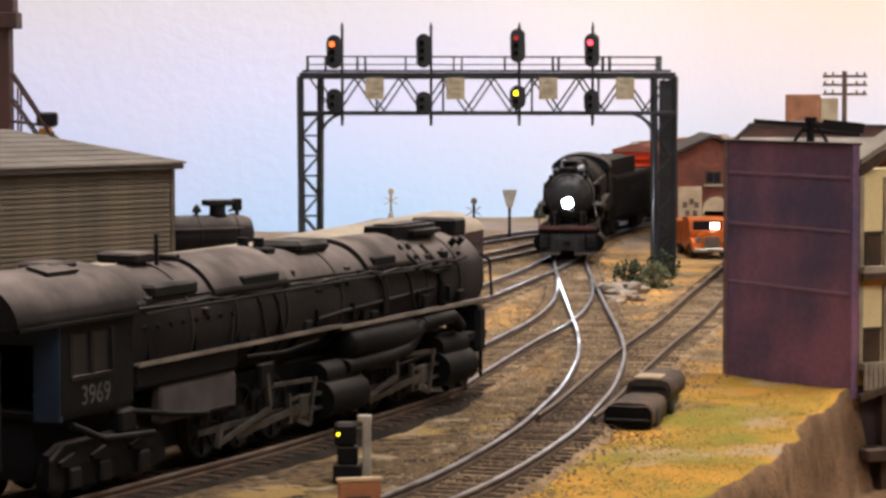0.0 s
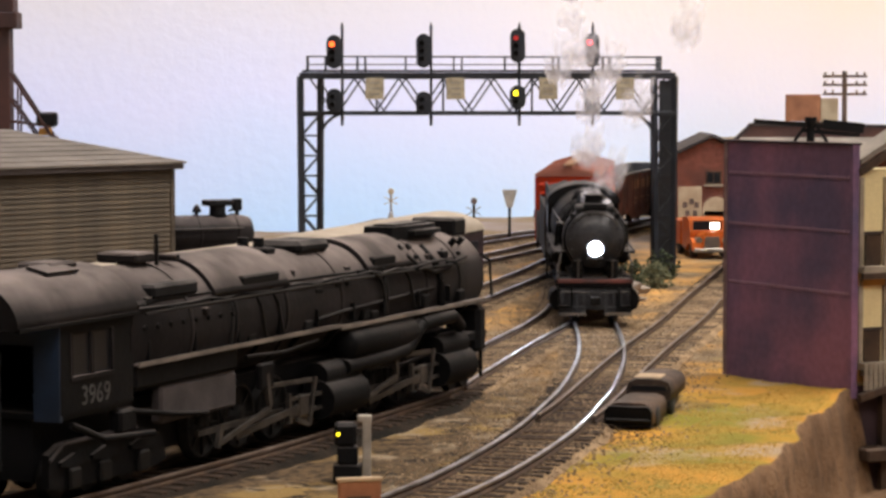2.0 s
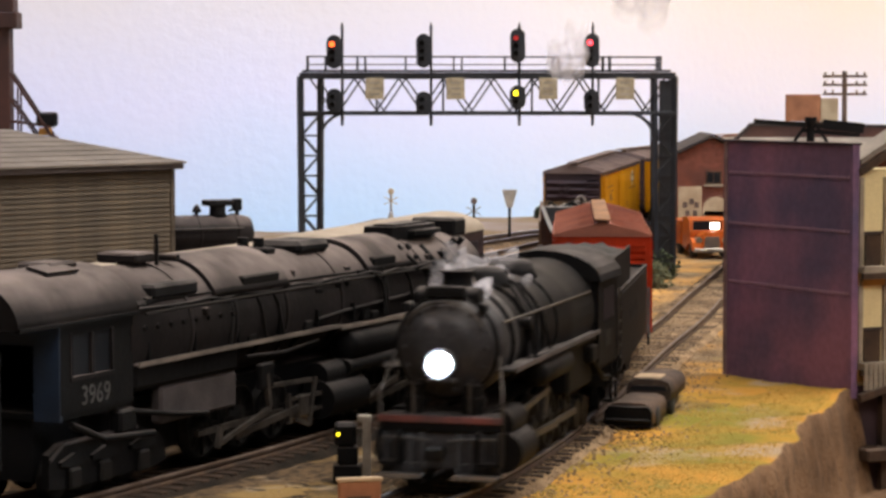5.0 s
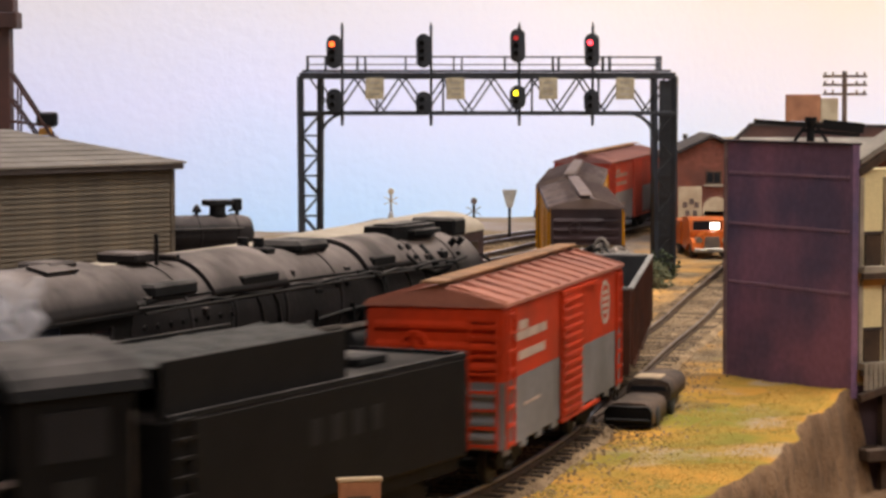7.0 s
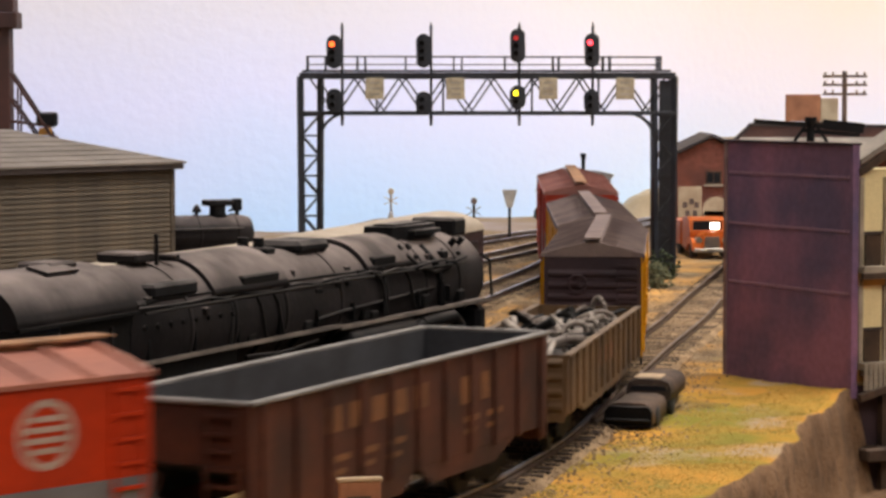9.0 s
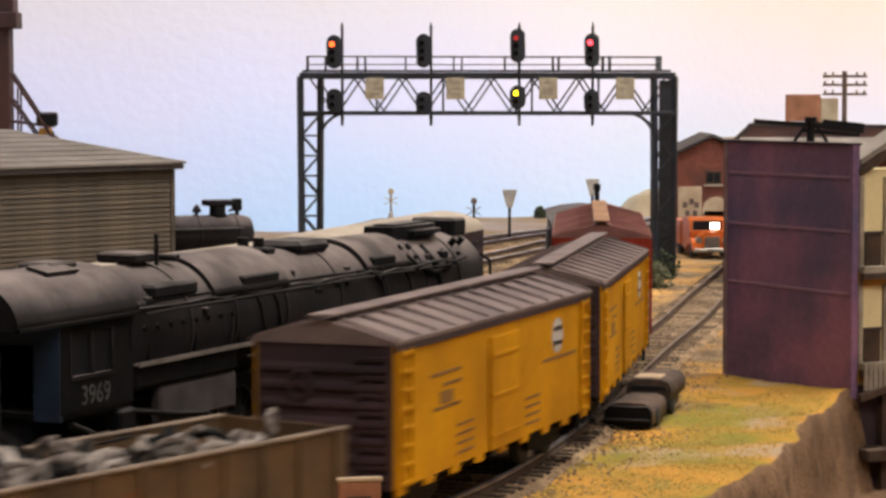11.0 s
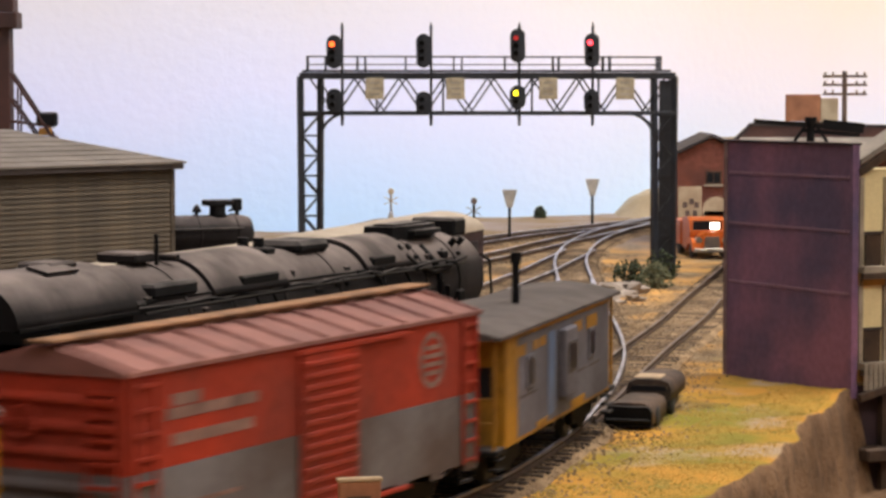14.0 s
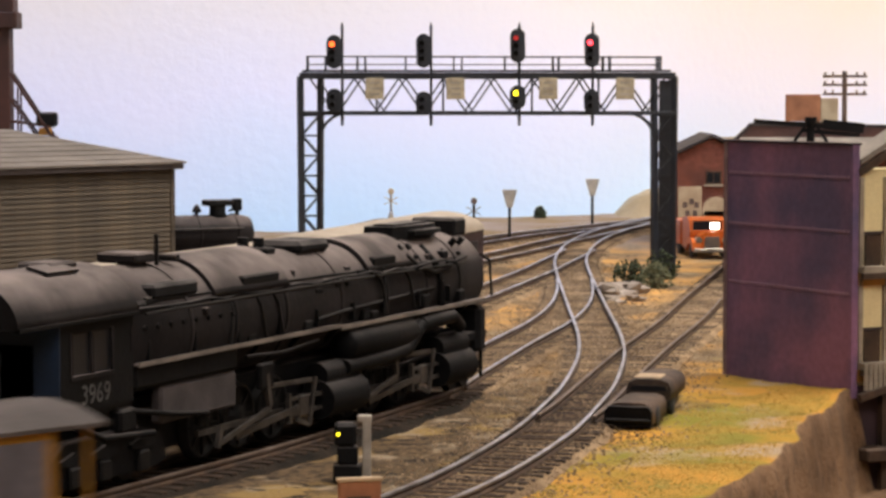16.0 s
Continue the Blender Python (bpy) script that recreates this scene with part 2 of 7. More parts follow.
M_PURPLE = material("purple_plate_paint", (0.34, 0.155, 0.265), 0.8, 0, 0.45, 26, (0.12, 0.090, 0.185), 400, 0.08, spread=0.42)
M_RIVET = material("purple_rivet_paint", (0.30, 0.17, 0.24), 0.5, 0, 0.2, 100)
M_PURPEDGE = material("worn_plate_edge", (0.26, 0.17, 0.17), 0.7, 0, 0.3, 150)
M_CREAM = material("cream_wall_panel", (0.88, 0.74, 0.40), 0.75, 0, 0.2, 50, (0.70, 0.55, 0.28))
M_ORANGE = material("ochre_beam", (0.62, 0.30, 0.06), 0.8, 0, 0.3, 80)
M_DKWOOD = material("dark_stained_wood", (0.10, 0.055, 0.03), 0.8, 0, 0.4, 100)
M_PALEWOOD = material("pale_timber", (0.48, 0.40, 0.30), 0.8, 0, 0.3, 100)
M_BRICK = material("red_brick_face", (0.36, 0.11, 0.068), 0.85, 0, 0.35, 100, (0.23, 0.08, 0.055), 500, piece=0.25)
M_MORTAR = material("dusty_mortar", (0.15, 0.075, 0.05), 0.9, 0, 0.3, 150)
M_DARKROOF = material("dark_felt_roof", (0.06, 0.045, 0.042), 0.85, 0, 0.3, 60)
M_GREYROOF = material("grey_roof_sheet", (0.28, 0.24, 0.20), 0.8, 0, 0.3, 60)
M_TRUCK = material("orange_truck_paint", (0.62, 0.13, 0.015), 0.35, 0, 0.2, 60)
M_CHROME = material("dull_chrome", (0.55, 0.52, 0.48), 0.3, 0.8, 0.2, 100)
M_RUBBER = material("black_rubber", (0.02, 0.02, 0.02), 0.8, 0, 0.2, 100)
M_GREENTRIM = material("grey_brown_car_paint", (0.13, 0.086, 0.062), 0.75, 0, 0.5, 90, (0.045, 0.033, 0.028), shine=0.25)
M_TAN = material("tan_board", (0.50, 0.36, 0.22), 0.8, 0, 0.25, 100)
M_RUSTTOWER = material("red_brown_tower_steel", (0.065, 0.021, 0.017), 0.7, 0, 0.35, 60)
M_BUSH = material("dark_green_foam_foliage", (0.045, 0.06, 0.02), 0.9, 0, 0.5, 250, (0.02, 0.028, 0.012), 900, 0.4)
M_BUSHPALE = material("grey_green_foam_foliage", (0.17, 0.17, 0.085), 0.9, 0, 0.5, 250, (0.09, 0.10, 0.05), 900, 0.4)
M_ROCK = material("pale_grey_rock", (0.38, 0.32, 0.27), 0.9, 0, 0.4, 150, (0.24, 0.19, 0.15), 800, 0.3)
M_COACHROOF = material("dusty_tan_car_roof", (0.41, 0.345, 0.27), 0.85, 0, 0.35, 40, (0.29, 0.235, 0.18), 500)
M_HILL = material("pale_sand_hill", (0.42, 0.34, 0.23), 0.9, 0, 0.4, 25, (0.27, 0.21, 0.13))
M_BED = material("fine_brown_ballast", (0.43, 0.30, 0.175), 0.95, 0, 0.6, 70, (0.19, 0.125, 0.072), 1300, 0.7, shine=0.15)
M_BALLAST = material("dirty_ballast_stone", (0.40, 0.285, 0.175), 0.95, 0, 0.3, 60, (0.17, 0.115, 0.07), 900)
M_GRASS = material("yellow_green_static_grass", (0.47, 0.27, 0.045), 0.9, 0, 0.3, 30, (0.29, 0.235, 0.045), 500)
M_SIGNWOOD = material("brown_wooden_sign", (0.46, 0.19, 0.09), 0.75, 0, 0.3, 80)
M_PLASTER = material("plain_room_plaster", (0.62, 0.57, 0.50), 0.9, 0, 0.1, 4)
M_POLE = material("grey_brown_pole_wood", (0.16, 0.11, 0.09), 0.85, 0, 0.3, 100)
M_SHOP = material("cream_shop_front", (0.56, 0.45, 0.30), 0.8, 0, 0.35, 80, (0.40, 0.30, 0.19))
M_HEADLIGHT = glow("headlight_glow", (0.80, 0.92, 1.0), 170.0)
M_LAMPRED = glow("red_signal_glow", (1.0, 0.05, 0.07), 4.0)
M_LAMPORANGE = glow("orange_signal_glow", (1.0, 0.11, 0.02), 3.2)
M_LAMPYELLOW = glow("yellow_signal_glow", (1.0, 0.78, 0.02), 2.6)
M_LAMPDIM = glow("dim_red_lens", (0.5, 0.03, 0.03), 0.4)
M_TRUCKGLINT = glow("truck_windscreen_glint", (1.0, 0.85, 0.7), 6.0)
M_FIXTURE = glow("fixture_diffuser", (1.0, 0.9, 0.8), 3.0)


def sky_paint():
    """Painted backdrop: pale blue near the horizon with the cool lamp glow put in, off-white above, on lightly stippled
    plaster.
    """
    m = bpy.data.materials.new("sky_backdrop_and_glow")
    m.use_nodes = True
    t = m.node_tree
    b = t.nodes["Principled BSDF"]
    b.inputs["Roughness"].default_value = 0.9
    co, sep, ramp = t.nodes.new("ShaderNodeTexCoord"), t.nodes.new("ShaderNodeSeparateXYZ"), t.nodes.new("ShaderNodeValToRGB")
    n, mix, rng = t.nodes.new("ShaderNodeTexNoise"), t.nodes.new("ShaderNodeMath"), t.nodes.new("ShaderNodeMapRange")
    n.inputs["Scale"].default_value, n.inputs["Detail"].default_value = 5.0, 3.0
    rng.inputs["From Min"].default_value, rng.inputs["From Max"].default_value = -0.02, 0.22
    mix.operation, mix.inputs[1].default_value, mix.inputs[2].default_value = "MULTIPLY_ADD", 0.35, -0.17
    add = t.nodes.new("ShaderNodeMath")
    e = ramp.color_ramp.elements
    e[0].position, e[0].color = 0.08, (0.48, 0.68, 0.96, 1)
    e[1].position, e[1].color = 0.95, (0.655, 0.61, 0.575, 1)
    k = ramp.color_ramp.elements.new(0.45)
    k.color = (0.63, 0.66, 0.87, 1)
    t.links.new(co.outputs["Object"], sep.inputs[0])
    t.links.new(co.outputs["Object"], n.inputs["Vector"])
    t.links.new(sep.outputs["Z"], rng.inputs["Value"])
    t.links.new(n.outputs["Fac"], mix.inputs[0])
    t.links.new(rng.outputs[0], add.inputs[0])
    t.links.new(mix.outputs[0], add.inputs[1])
    t.links.new(add.outputs[0], ramp.inputs[0])
    t.links.new(ramp.outputs[0], b.inputs["Base Color"])
    f, bp = t.nodes.new("ShaderNodeTexNoise"), t.nodes.new("ShaderNodeBump")
    f.inputs["Scale"].default_value = 160.0
    bp.inputs["Strength"].default_value, bp.inputs["Distance"].default_value = 0.16, 0.002
    t.links.new(co.outputs["Object"], f.inputs["Vector"])
    t.links.new(f.outputs["Fac"], bp.inputs["Height"])
    t.links.new(bp.outputs[0], b.inputs["Normal"])
    return m


def scenery_ground():
    """Scatter material: ochre soil, yellow and green turf, grey-tan grit; bare brown earth on steep faces."""
    m = bpy.data.materials.new("scenic_scatter_ground")
    m.use_nodes = True
    t = m.node_tree
    b = t.nodes["Principled BSDF"]
    b.inputs["Roughness"].default_value, b.inputs["Specular IOR Level"].default_value = 0.95, 0.15
    co = t.nodes.new("ShaderNodeTexCoord")

    def cloud(scale, lo, hi, detail=6.0, offset=0.0):
        mp = t.nodes.new("ShaderNodeMapping")
        mp.inputs["Location"].default_value = (offset, offset * 0.7, 0)
        n, r = t.nodes.new("ShaderNodeTexNoise"), t.nodes.new("ShaderNodeMapRange")
        n.inputs["Scale"].default_value, n.inputs["Detail"].default_value = scale, detail
        r.inputs["From Min"].default_value, r.inputs["From Max"].default_value = lo, hi
        t.links.new(co.outputs["Object"], mp.inputs[0])
        t.links.new(mp.outputs[0], n.inputs["Vector"])
        t.links.new(n.outputs["Fac"], r.inputs["Value"])
        return r.outputs[0], n

    def blend(a, b2, fac):
        x = t.nodes.new("ShaderNodeMix")
        x.data_type = "RGBA"
        for sock, v in ((x.inputs[6], a), (x.inputs[7], b2)):
            if isinstance(v, tuple):
                sock.default_value = (*v, 1)
            else:
                t.links.new(v, sock)
        t.links.new(fac, x.inputs[0])
        return x.outputs[2]

    grit = blend((0.06, 0.040, 0.023), (0.25, 0.17, 0.095), cloud(420, 0.34, 0.66)[0])
    grit = blend(grit, (0.29, 0.215, 0.13), cloud(60, 0.52, 0.72, 7, 2.0)[0])
    # sandy ochre scatter at the back of the yard, darker brown and olive scatter in the front with weaker light put
    # into its colour
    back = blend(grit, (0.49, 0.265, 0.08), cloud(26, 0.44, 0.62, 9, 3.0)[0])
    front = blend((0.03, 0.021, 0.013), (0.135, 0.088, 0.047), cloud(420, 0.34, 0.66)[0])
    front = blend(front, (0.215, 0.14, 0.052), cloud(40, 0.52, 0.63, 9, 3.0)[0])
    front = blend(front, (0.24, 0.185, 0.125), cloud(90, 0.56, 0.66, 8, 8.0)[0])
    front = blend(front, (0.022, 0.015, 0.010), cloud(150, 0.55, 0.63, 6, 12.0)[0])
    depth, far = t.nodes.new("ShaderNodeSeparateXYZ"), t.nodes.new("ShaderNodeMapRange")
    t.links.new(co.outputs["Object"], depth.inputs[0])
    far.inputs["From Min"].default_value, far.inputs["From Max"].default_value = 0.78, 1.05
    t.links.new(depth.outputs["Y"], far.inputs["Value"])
    # Towards the backdrop a pale distance haze is put into the ground colour.
    dist = t.nodes.new("ShaderNodeMapRange")
    dist.inputs["From Min"].default_value, dist.inputs["From Max"].default_value = 1.38, 1.55
    t.links.new(depth.outputs["Y"], dist.inputs["Value"])
    back = blend(back, blend((0.25, 0.205, 0.18), (0.21, 0.15, 0.085), cloud(22, 0.42, 0.6, 8, 15.0)[0]), dist.outputs[0])
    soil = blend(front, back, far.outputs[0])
    turf = blend((0.43, 0.215, 0.036), (0.20, 0.17, 0.027), cloud(19, 0.48, 0.62, 9, 9.0)[0])
    turf = blend(turf, (0.33, 0.24, 0.155), cloud(24, 0.55, 0.64, 9, 5.0)[0])
    turf = blend(turf, (0.26, 0.185, 0.04), cloud(300, 0.58, 0.8, 5, 4.0)[0])
    sep = t.nodes.new("ShaderNodeSeparateXYZ")
    t.links.new(co.outputs["Object"], sep.inputs[0])
    # the turf lies on the bank between the siding and the edge: x - 0.24 * y beyond a line
    side = t.nodes.new("ShaderNodeMath")
    side.operation, side.inputs[1].default_value = "MULTIPLY_ADD", -0.36
    t.links.new(sep.outputs["Y"], side.inputs[0])
    t.links.new(sep.outputs["X"], side.inputs[2])
    wob = t.nodes.new("ShaderNodeMath")
    wob.operation, wob.inputs[1].default_value = "MULTIPLY_ADD", 0.05
    t.links.new(cloud(30, 0.3, 0.7, 4, 1.0)[0], wob.inputs[0])
    t.links.new(side.outputs[0], wob.inputs[2])
    edge = t.nodes.new("ShaderNodeMapRange")
    edge.inputs["From Min"].default_value, edge.inputs["From Max"].default_value = -0.205, -0.18
    t.links.new(wob.outputs[0], edge.inputs["Value"])
    top = blend(soil, turf, edge.outputs[0])
    geo, nz = t.nodes.new("ShaderNodeNewGeometry"), t.nodes.new("ShaderNodeSeparateXYZ")
    t.links.new(geo.outputs["Normal"], nz.inputs[0])
    steep = t.nodes.new("ShaderNodeMapRange")
    steep.inputs["From Min"].default_value, steep.inputs["From Max"].default_value = 0.93, 0.78
    # below the bank the bare earth goes on
    deep, either = t.nodes.new("ShaderNodeMapRange"), t.nodes.new("ShaderNodeMath")
    deep.inputs["From Min"].default_value, deep.inputs["From Max"].default_value = -0.0050, -0.0066
    t.links.new(sep.outputs["Z"], deep.inputs["Value"])
    either.operation = "MAXIMUM"
    t.links.new(deep.outputs[0], either.inputs[0])
    t.links.new(steep.outputs[0], either.inputs[1])
    t.links.new(nz.outputs["Z"], steep.inputs["Value"])
    earth = blend((0.10, 0.058, 0.032), (0.20, 0.118, 0.064), cloud(38, 0.35, 0.65)[0])
    earth = blend(earth, (0.08, 0.048, 0.029), cloud(260, 0.5, 0.75, 6, 6.0)[0])
    t.links.new(blend(top, earth, either.outputs[0]), b.inputs["Base Color"])
    bp = t.nodes.new("ShaderNodeBump")
    bp.inputs["Strength"].default_value, bp.inputs["Distance"].default_value = 0.6, 0.0012
    t.links.new(cloud(700, 0, 1)[0], bp.inputs["Height"])
    t.links.new(bp.outputs[0], b.inputs["Normal"])
    return m


def smoke_puff():
    """Thin smoke: mostly clear, the rest scatters light from both sides."""
    m = bpy.data.materials.new("thin_white_smoke")
    m.use_nodes = True
    t = m.node_tree
    t.nodes.remove(t.nodes["Principled BSDF"])
    clear, front, back = t.nodes.new("ShaderNodeBsdfTransparent"), t.nodes.new("ShaderNodeBsdfDiffuse"), t.nodes.new("ShaderNodeBsdfTranslucent")
    both, mix = t.nodes.new("ShaderNodeMixShader"), t.nodes.new("ShaderNodeMixShader")
    front.inputs["Color"].default_value = back.inputs["Color"].default_value = (0.88, 0.86, 0.92, 1)
    co, n, r = t.nodes.new("ShaderNodeTexCoord"), t.nodes.new("ShaderNodeTexNoise"), t.nodes.new("ShaderNodeMapRange")
    n.inputs["Scale"].default_value, n.inputs["Detail"].default_value = 62.0, 2.0
    r.inputs["From Min"].default_value, r.inputs["From Max"].default_value = 0.33, 0.85
    r.inputs["To Min"].default_value, r.inputs["To Max"].default_value = 0.0, 0.54
    t.links.new(co.outputs["Object"], n.inputs["Vector"])
    t.links.new(n.outputs["Fac"], r.inputs["Value"])
    t.links.new(front.outputs[0], both.inputs[1])
    t.links.new(back.outputs[0], both.inputs[2])
    t.links.new(r.outputs[0], mix.inputs[0])
    t.links.new(clear.outputs[0], mix.inputs[1])
    t.links.new(both.outputs[0], mix.inputs[2])
    t.links.new(mix.outputs[0], t.nodes["Material Output"].inputs["Surface"])
    return m


M_SMOKE = smoke_puff()
M_SKY, M_GROUND = sky_paint(), scenery_ground()


# ---- tracks ----
def spline(points, step=2.0):
    """A smooth line through plan points, as evenly spaced points with headings."""
    P = [Vector(p) for p in points]
    P = [P[0] * 2 - P[1]] + P + [P[-1] * 2 - P[-2]]
    fine = []
    for k in range(1, len(P) - 2):
        for i in range(24):
            u = i / 24
            a, b, c, d = P[k - 1:k + 3]
            fine.append(0.5 * ((2 * b) + (c - a) * u + (2 * a - 5 * b + 4 * c - d) * u * u + (3 * b - a - 3 * c + d) * u ** 3))
    fine.append(P[-2])
    run = [0.0]
    for a, b in zip(fine[:-1], fine[1:]):
        run.append(run[-1] + (b - a).length)
    s = np.arange(0, run[-1], step)
    return np.stack([np.interp(s, run, [p.x for p in fine]), np.interp(s, run, [p.y for p in fine])], 1), s


# centre lines in plan, from far to near
MAIN = [(1700, 1905), (1100, 1905), (700, 1903), (500, 1893), (380, 1868), (285, 1815), (215, 1748), (160, 1668), (124, 1590), (99, 1515), (83, 1445), (74, 1380), (69, 1320),
        (67, 1243), (66, 1170), (65, 1090), (64, 1010), (62.2, 958), (59.3, 911), (55, 867), (48, 809.8), (39.6, 760.6), (31, 714.8), (19.6, 668.3), (8.7, 630.7), (-2.8, 598.2),
        (-25.8, 544.5), (-67.6, 466.4), (-132.3, 387.8), (-208.2, 340.2), (-282, 290.8), (-363.5, 254.6), (-460, 234.1), (-700, 225), (-1100, 240), (-1400, 330), (-1560, 560), (-1600, 900)]


def rise(y):
    """The yard climbs gently towards the back."""
    a = y - 1025
    return 0.011 * (a + math.sqrt(a * a + 3600))


# ---- room ----
def room():
    for name, b in (("wall_north", (-1700, 1900, 2060, 2100, -900, 1330)), ("wall_south", (-1700, 1900, -1640, -1600, -900, 1330)),
                    ("wall_west", (-1740, -1702, -1640, 2100, -900, 1330)), ("wall_east", (1902, 1940, -1640, 2100, -900, 1330)),
                    ("ceiling", (-1740, 1940, -1640, 2100, 1332, 1360)), ("floor", (-1740, 1940, -1640, 2100, -930, -902))):
        ob = part(name, Shape().box(*b), M_PLASTER)
        tagged(ob, "plain off-white plastered " + name.split("_")[0] + " of the layout room", name.split("_")[0], kind="structure")
    line, run = spline([(-1690, 1690), (-800, 1690), (-300, 1690), (-120, 1691), (0, 1697), (90, 1716), (165, 1762), (240, 1828), (340, 1902), (480, 1955), (700, 1985), (1200, 2000), (1890, 2000)], 12.0)
    wall = [(float(x), float(y)) for x, y in line]
    s = Shape()
    n = len(wall)
    for o in (0, 14):
        s.add([(x, y + o, z) for z in (-60, 900) for x, y in wall], [(i, i + 1, n + i + 1, n + i) for i in range(n - 1)], True)
    s.add([(x, y + o, 900) for o in (0, 14) for x, y in wall], [(i, i + 1, n + i + 1, n + i) for i in range(n - 1)])
    ob = part("backdrop", s, M_SKY)
    tagged(ob, "pale blue painted sky backdrop board behind the layout", "backdrop", kind="structure")
    for x, y in ((350, 1000), (600, -550)):
        f = thing("ceiling_light", "white rectangular ceiling light fixture", "lamp", at(x, y, 1300), "ceiling lights")
        part("housing", Shape().box(-620, 620, -170, 170, 6, 30, 3), M_PLASTER, f)
        part("diffuser", Shape().box(-600, 600, -150, 150, 0, 4), M_FIXTURE, f)
    for x, y, z, half in ((-250, 1270, 540, 660), (750, 1350, 600, 460)):
        f = thing("valance_light", "slim white valance light above the backdrop", "lamp", at(x, y, z), "valance lights")
        part("housing", Shape().box(-half, half, -40, 10, 0, 12, 2), M_PLASTER, f)
        part("hanger", Shape().cyl((-half + 60, -20, 10), (-half + 60, -20, 1332 - z), 3, n=8), M_PLASTER, f)
        part("hanger", Shape().cyl((half - 60, -20, 10), (half - 60, -20, 1332 - z), 3, n=8), M_PLASTER, f)


EDGE = [(-60, 250), (30, 500), (63, 606), (83, 648), (98, 694), (104, 720), (117, 762), (130, 806), (137, 820), (140, 850), (150, 930), (170, 1060), (230, 1180)]


def edge_side(x, y):
    """How far a place lies beyond the layout's front edge (negative: on the layout)."""
    pts = EDGE
    for (xa, ya), (xb, yb) in zip(pts[:-1], pts[1:]):
        if y <= yb:
            break
    u = (y - ya) / (yb - ya)
    return (x - (xa + (xb - xa) * u)) * 0.93 if y < 1180 else x - 230 - (y - 1180) * 3


def ground_height(x, y):
    d = edge_side(x, y) + 3.0 * noise.noise(Vector((x, y, 0)) * 0.05) + 1.2 * noise.noise(Vector((x, y, 4)) * 0.2)
    z = -4.3 + rise(y) + 0.9 * noise.noise(Vector((x, y, 5)) * 0.03) + 0.35 * noise.noise(Vector((x, y, 9)) * 0.12)
    bank = min(max((x - 0.36 * y + 195) / 40, 0), 1) if y < 1000 else 0
    z += 1.5 * bank * (1 + noise.noise(Vector((x, y, 2)) * 0.04))
    back, west = min(max((y - 1340) / 150, 0), 1), min(max((-x - 45) / 40, 0), 1)
    z -= 9.0 * back * back * (3 - 2 * back) * west
    k = min(max((d - 1.5) / 6.0, 0), 1)
    k = 0.5 * k + 0.5 * k * k * (3 - 2 * k) + 0.05 * noise.noise(Vector((x, y, 3)) * 0.15) * min(k * 4, 1)
    return z * (1 - k) + (-36 + 5 * noise.noise(Vector((x, y, 1)) * 0.02)) * k


def ground():
    xs = [-1690, -1200, -800, -500] + list(np.arange(-330, 60, 6.0)) + list(np.arange(60, 160, 1.6)) + list(np.arange(160, 240, 3.0)) + list(np.arange(240, 420, 8.0)) + [600, 900, 1300, 1890]
    ys = [-200, 100, 250] + list(np.arange(330, 560, 6.0)) + list(np.arange(560, 900, 3.0)) + list(np.arange(900, 2040, 8.0)) + [2040]
    s = Shape()
    v = [(x, y, ground_height(x, y)) for y in ys for x in xs]
    n = len(xs)
    s.add(v, [(j * n + i, j * n + i + 1, (j + 1) * n + i + 1, (j + 1) * n + i) for j in range(len(ys) - 1) for i in range(n - 1)], True)
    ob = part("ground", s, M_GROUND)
    tagged(ob, "model ground of tan soil, ochre scatter and yellow-green turf", "ground", kind="structure")


CHALL = [(83, 1445), (74, 1380), (69, 1320), (66.5, 1240), (63, 1165), (56.5, 1100), (45, 1035), (26.5, 956), (6.5, 860), (-5.5, 803), (-27, 745), (-51, 685), (-77, 630), (-106, 575), (-150, 510), (-215, 440), (-300, 380), (-420, 325), (-700, 270), (-1150, 250)]
TRACK2 = [(124, 1590), (99, 1515), (81, 1410), (63, 1330), (47.5, 1265), (23.5, 1179), (5, 1114), (-28, 1000), (-58, 905), (-98, 800), (-145, 690), (-210, 580), (-310, 460), (-460, 380), (-1150, 300)]
TRACK3 = [(380, 1868), (285, 1815), (215, 1748), (155, 1650), (107, 1545), (73, 1468), (44, 1395), (16, 1335), (-50, 1210), (-120, 1080), (-200, 950), (-320, 820), (-1150, 600)]
TRACK4 = [(155, 1650), (122, 1602), (85, 1555), (50, 1510), (5, 1430), (-70, 1300), (-150, 1180), (-300, 1020), (-1150, 800)]
SIDING = [(240, 1640), (180, 1390), (125.5, 1152), (104, 1052), (77.7, 936), (49.5, 795), (42.4, 760), (31.5, 715)]


def sweep(points, headings, profile, z):
    """A profile (across, up) carried along a plan line."""
    s = Shape()
    n = len(profile)
    vs = []
    for (x, y), (hx, hy) in zip(points, headings):
        vs += [(x - hy * a, y + hx * a, z + rise(y) + b) for a, b in profile]
    s.add(vs, [(k * n + i, k * n + (i + 1) % n, (k + 1) * n + (i + 1) % n, (k + 1) * n + i) for k in range(len(points) - 1) for i in range(n)])
    s.f += [list(range(n))[::-1], [(len(points) - 1) * n + i for i in range(n)]]
    s.smooth += [False, False]
    return s


def line_of(points, step):
    xy, run = spline(points, step)
    d = np.gradient(xy, axis=0)
    d /= np.linalg.norm(d, axis=1)[:, None]
    return xy, d, run


TIE_MESHES = []


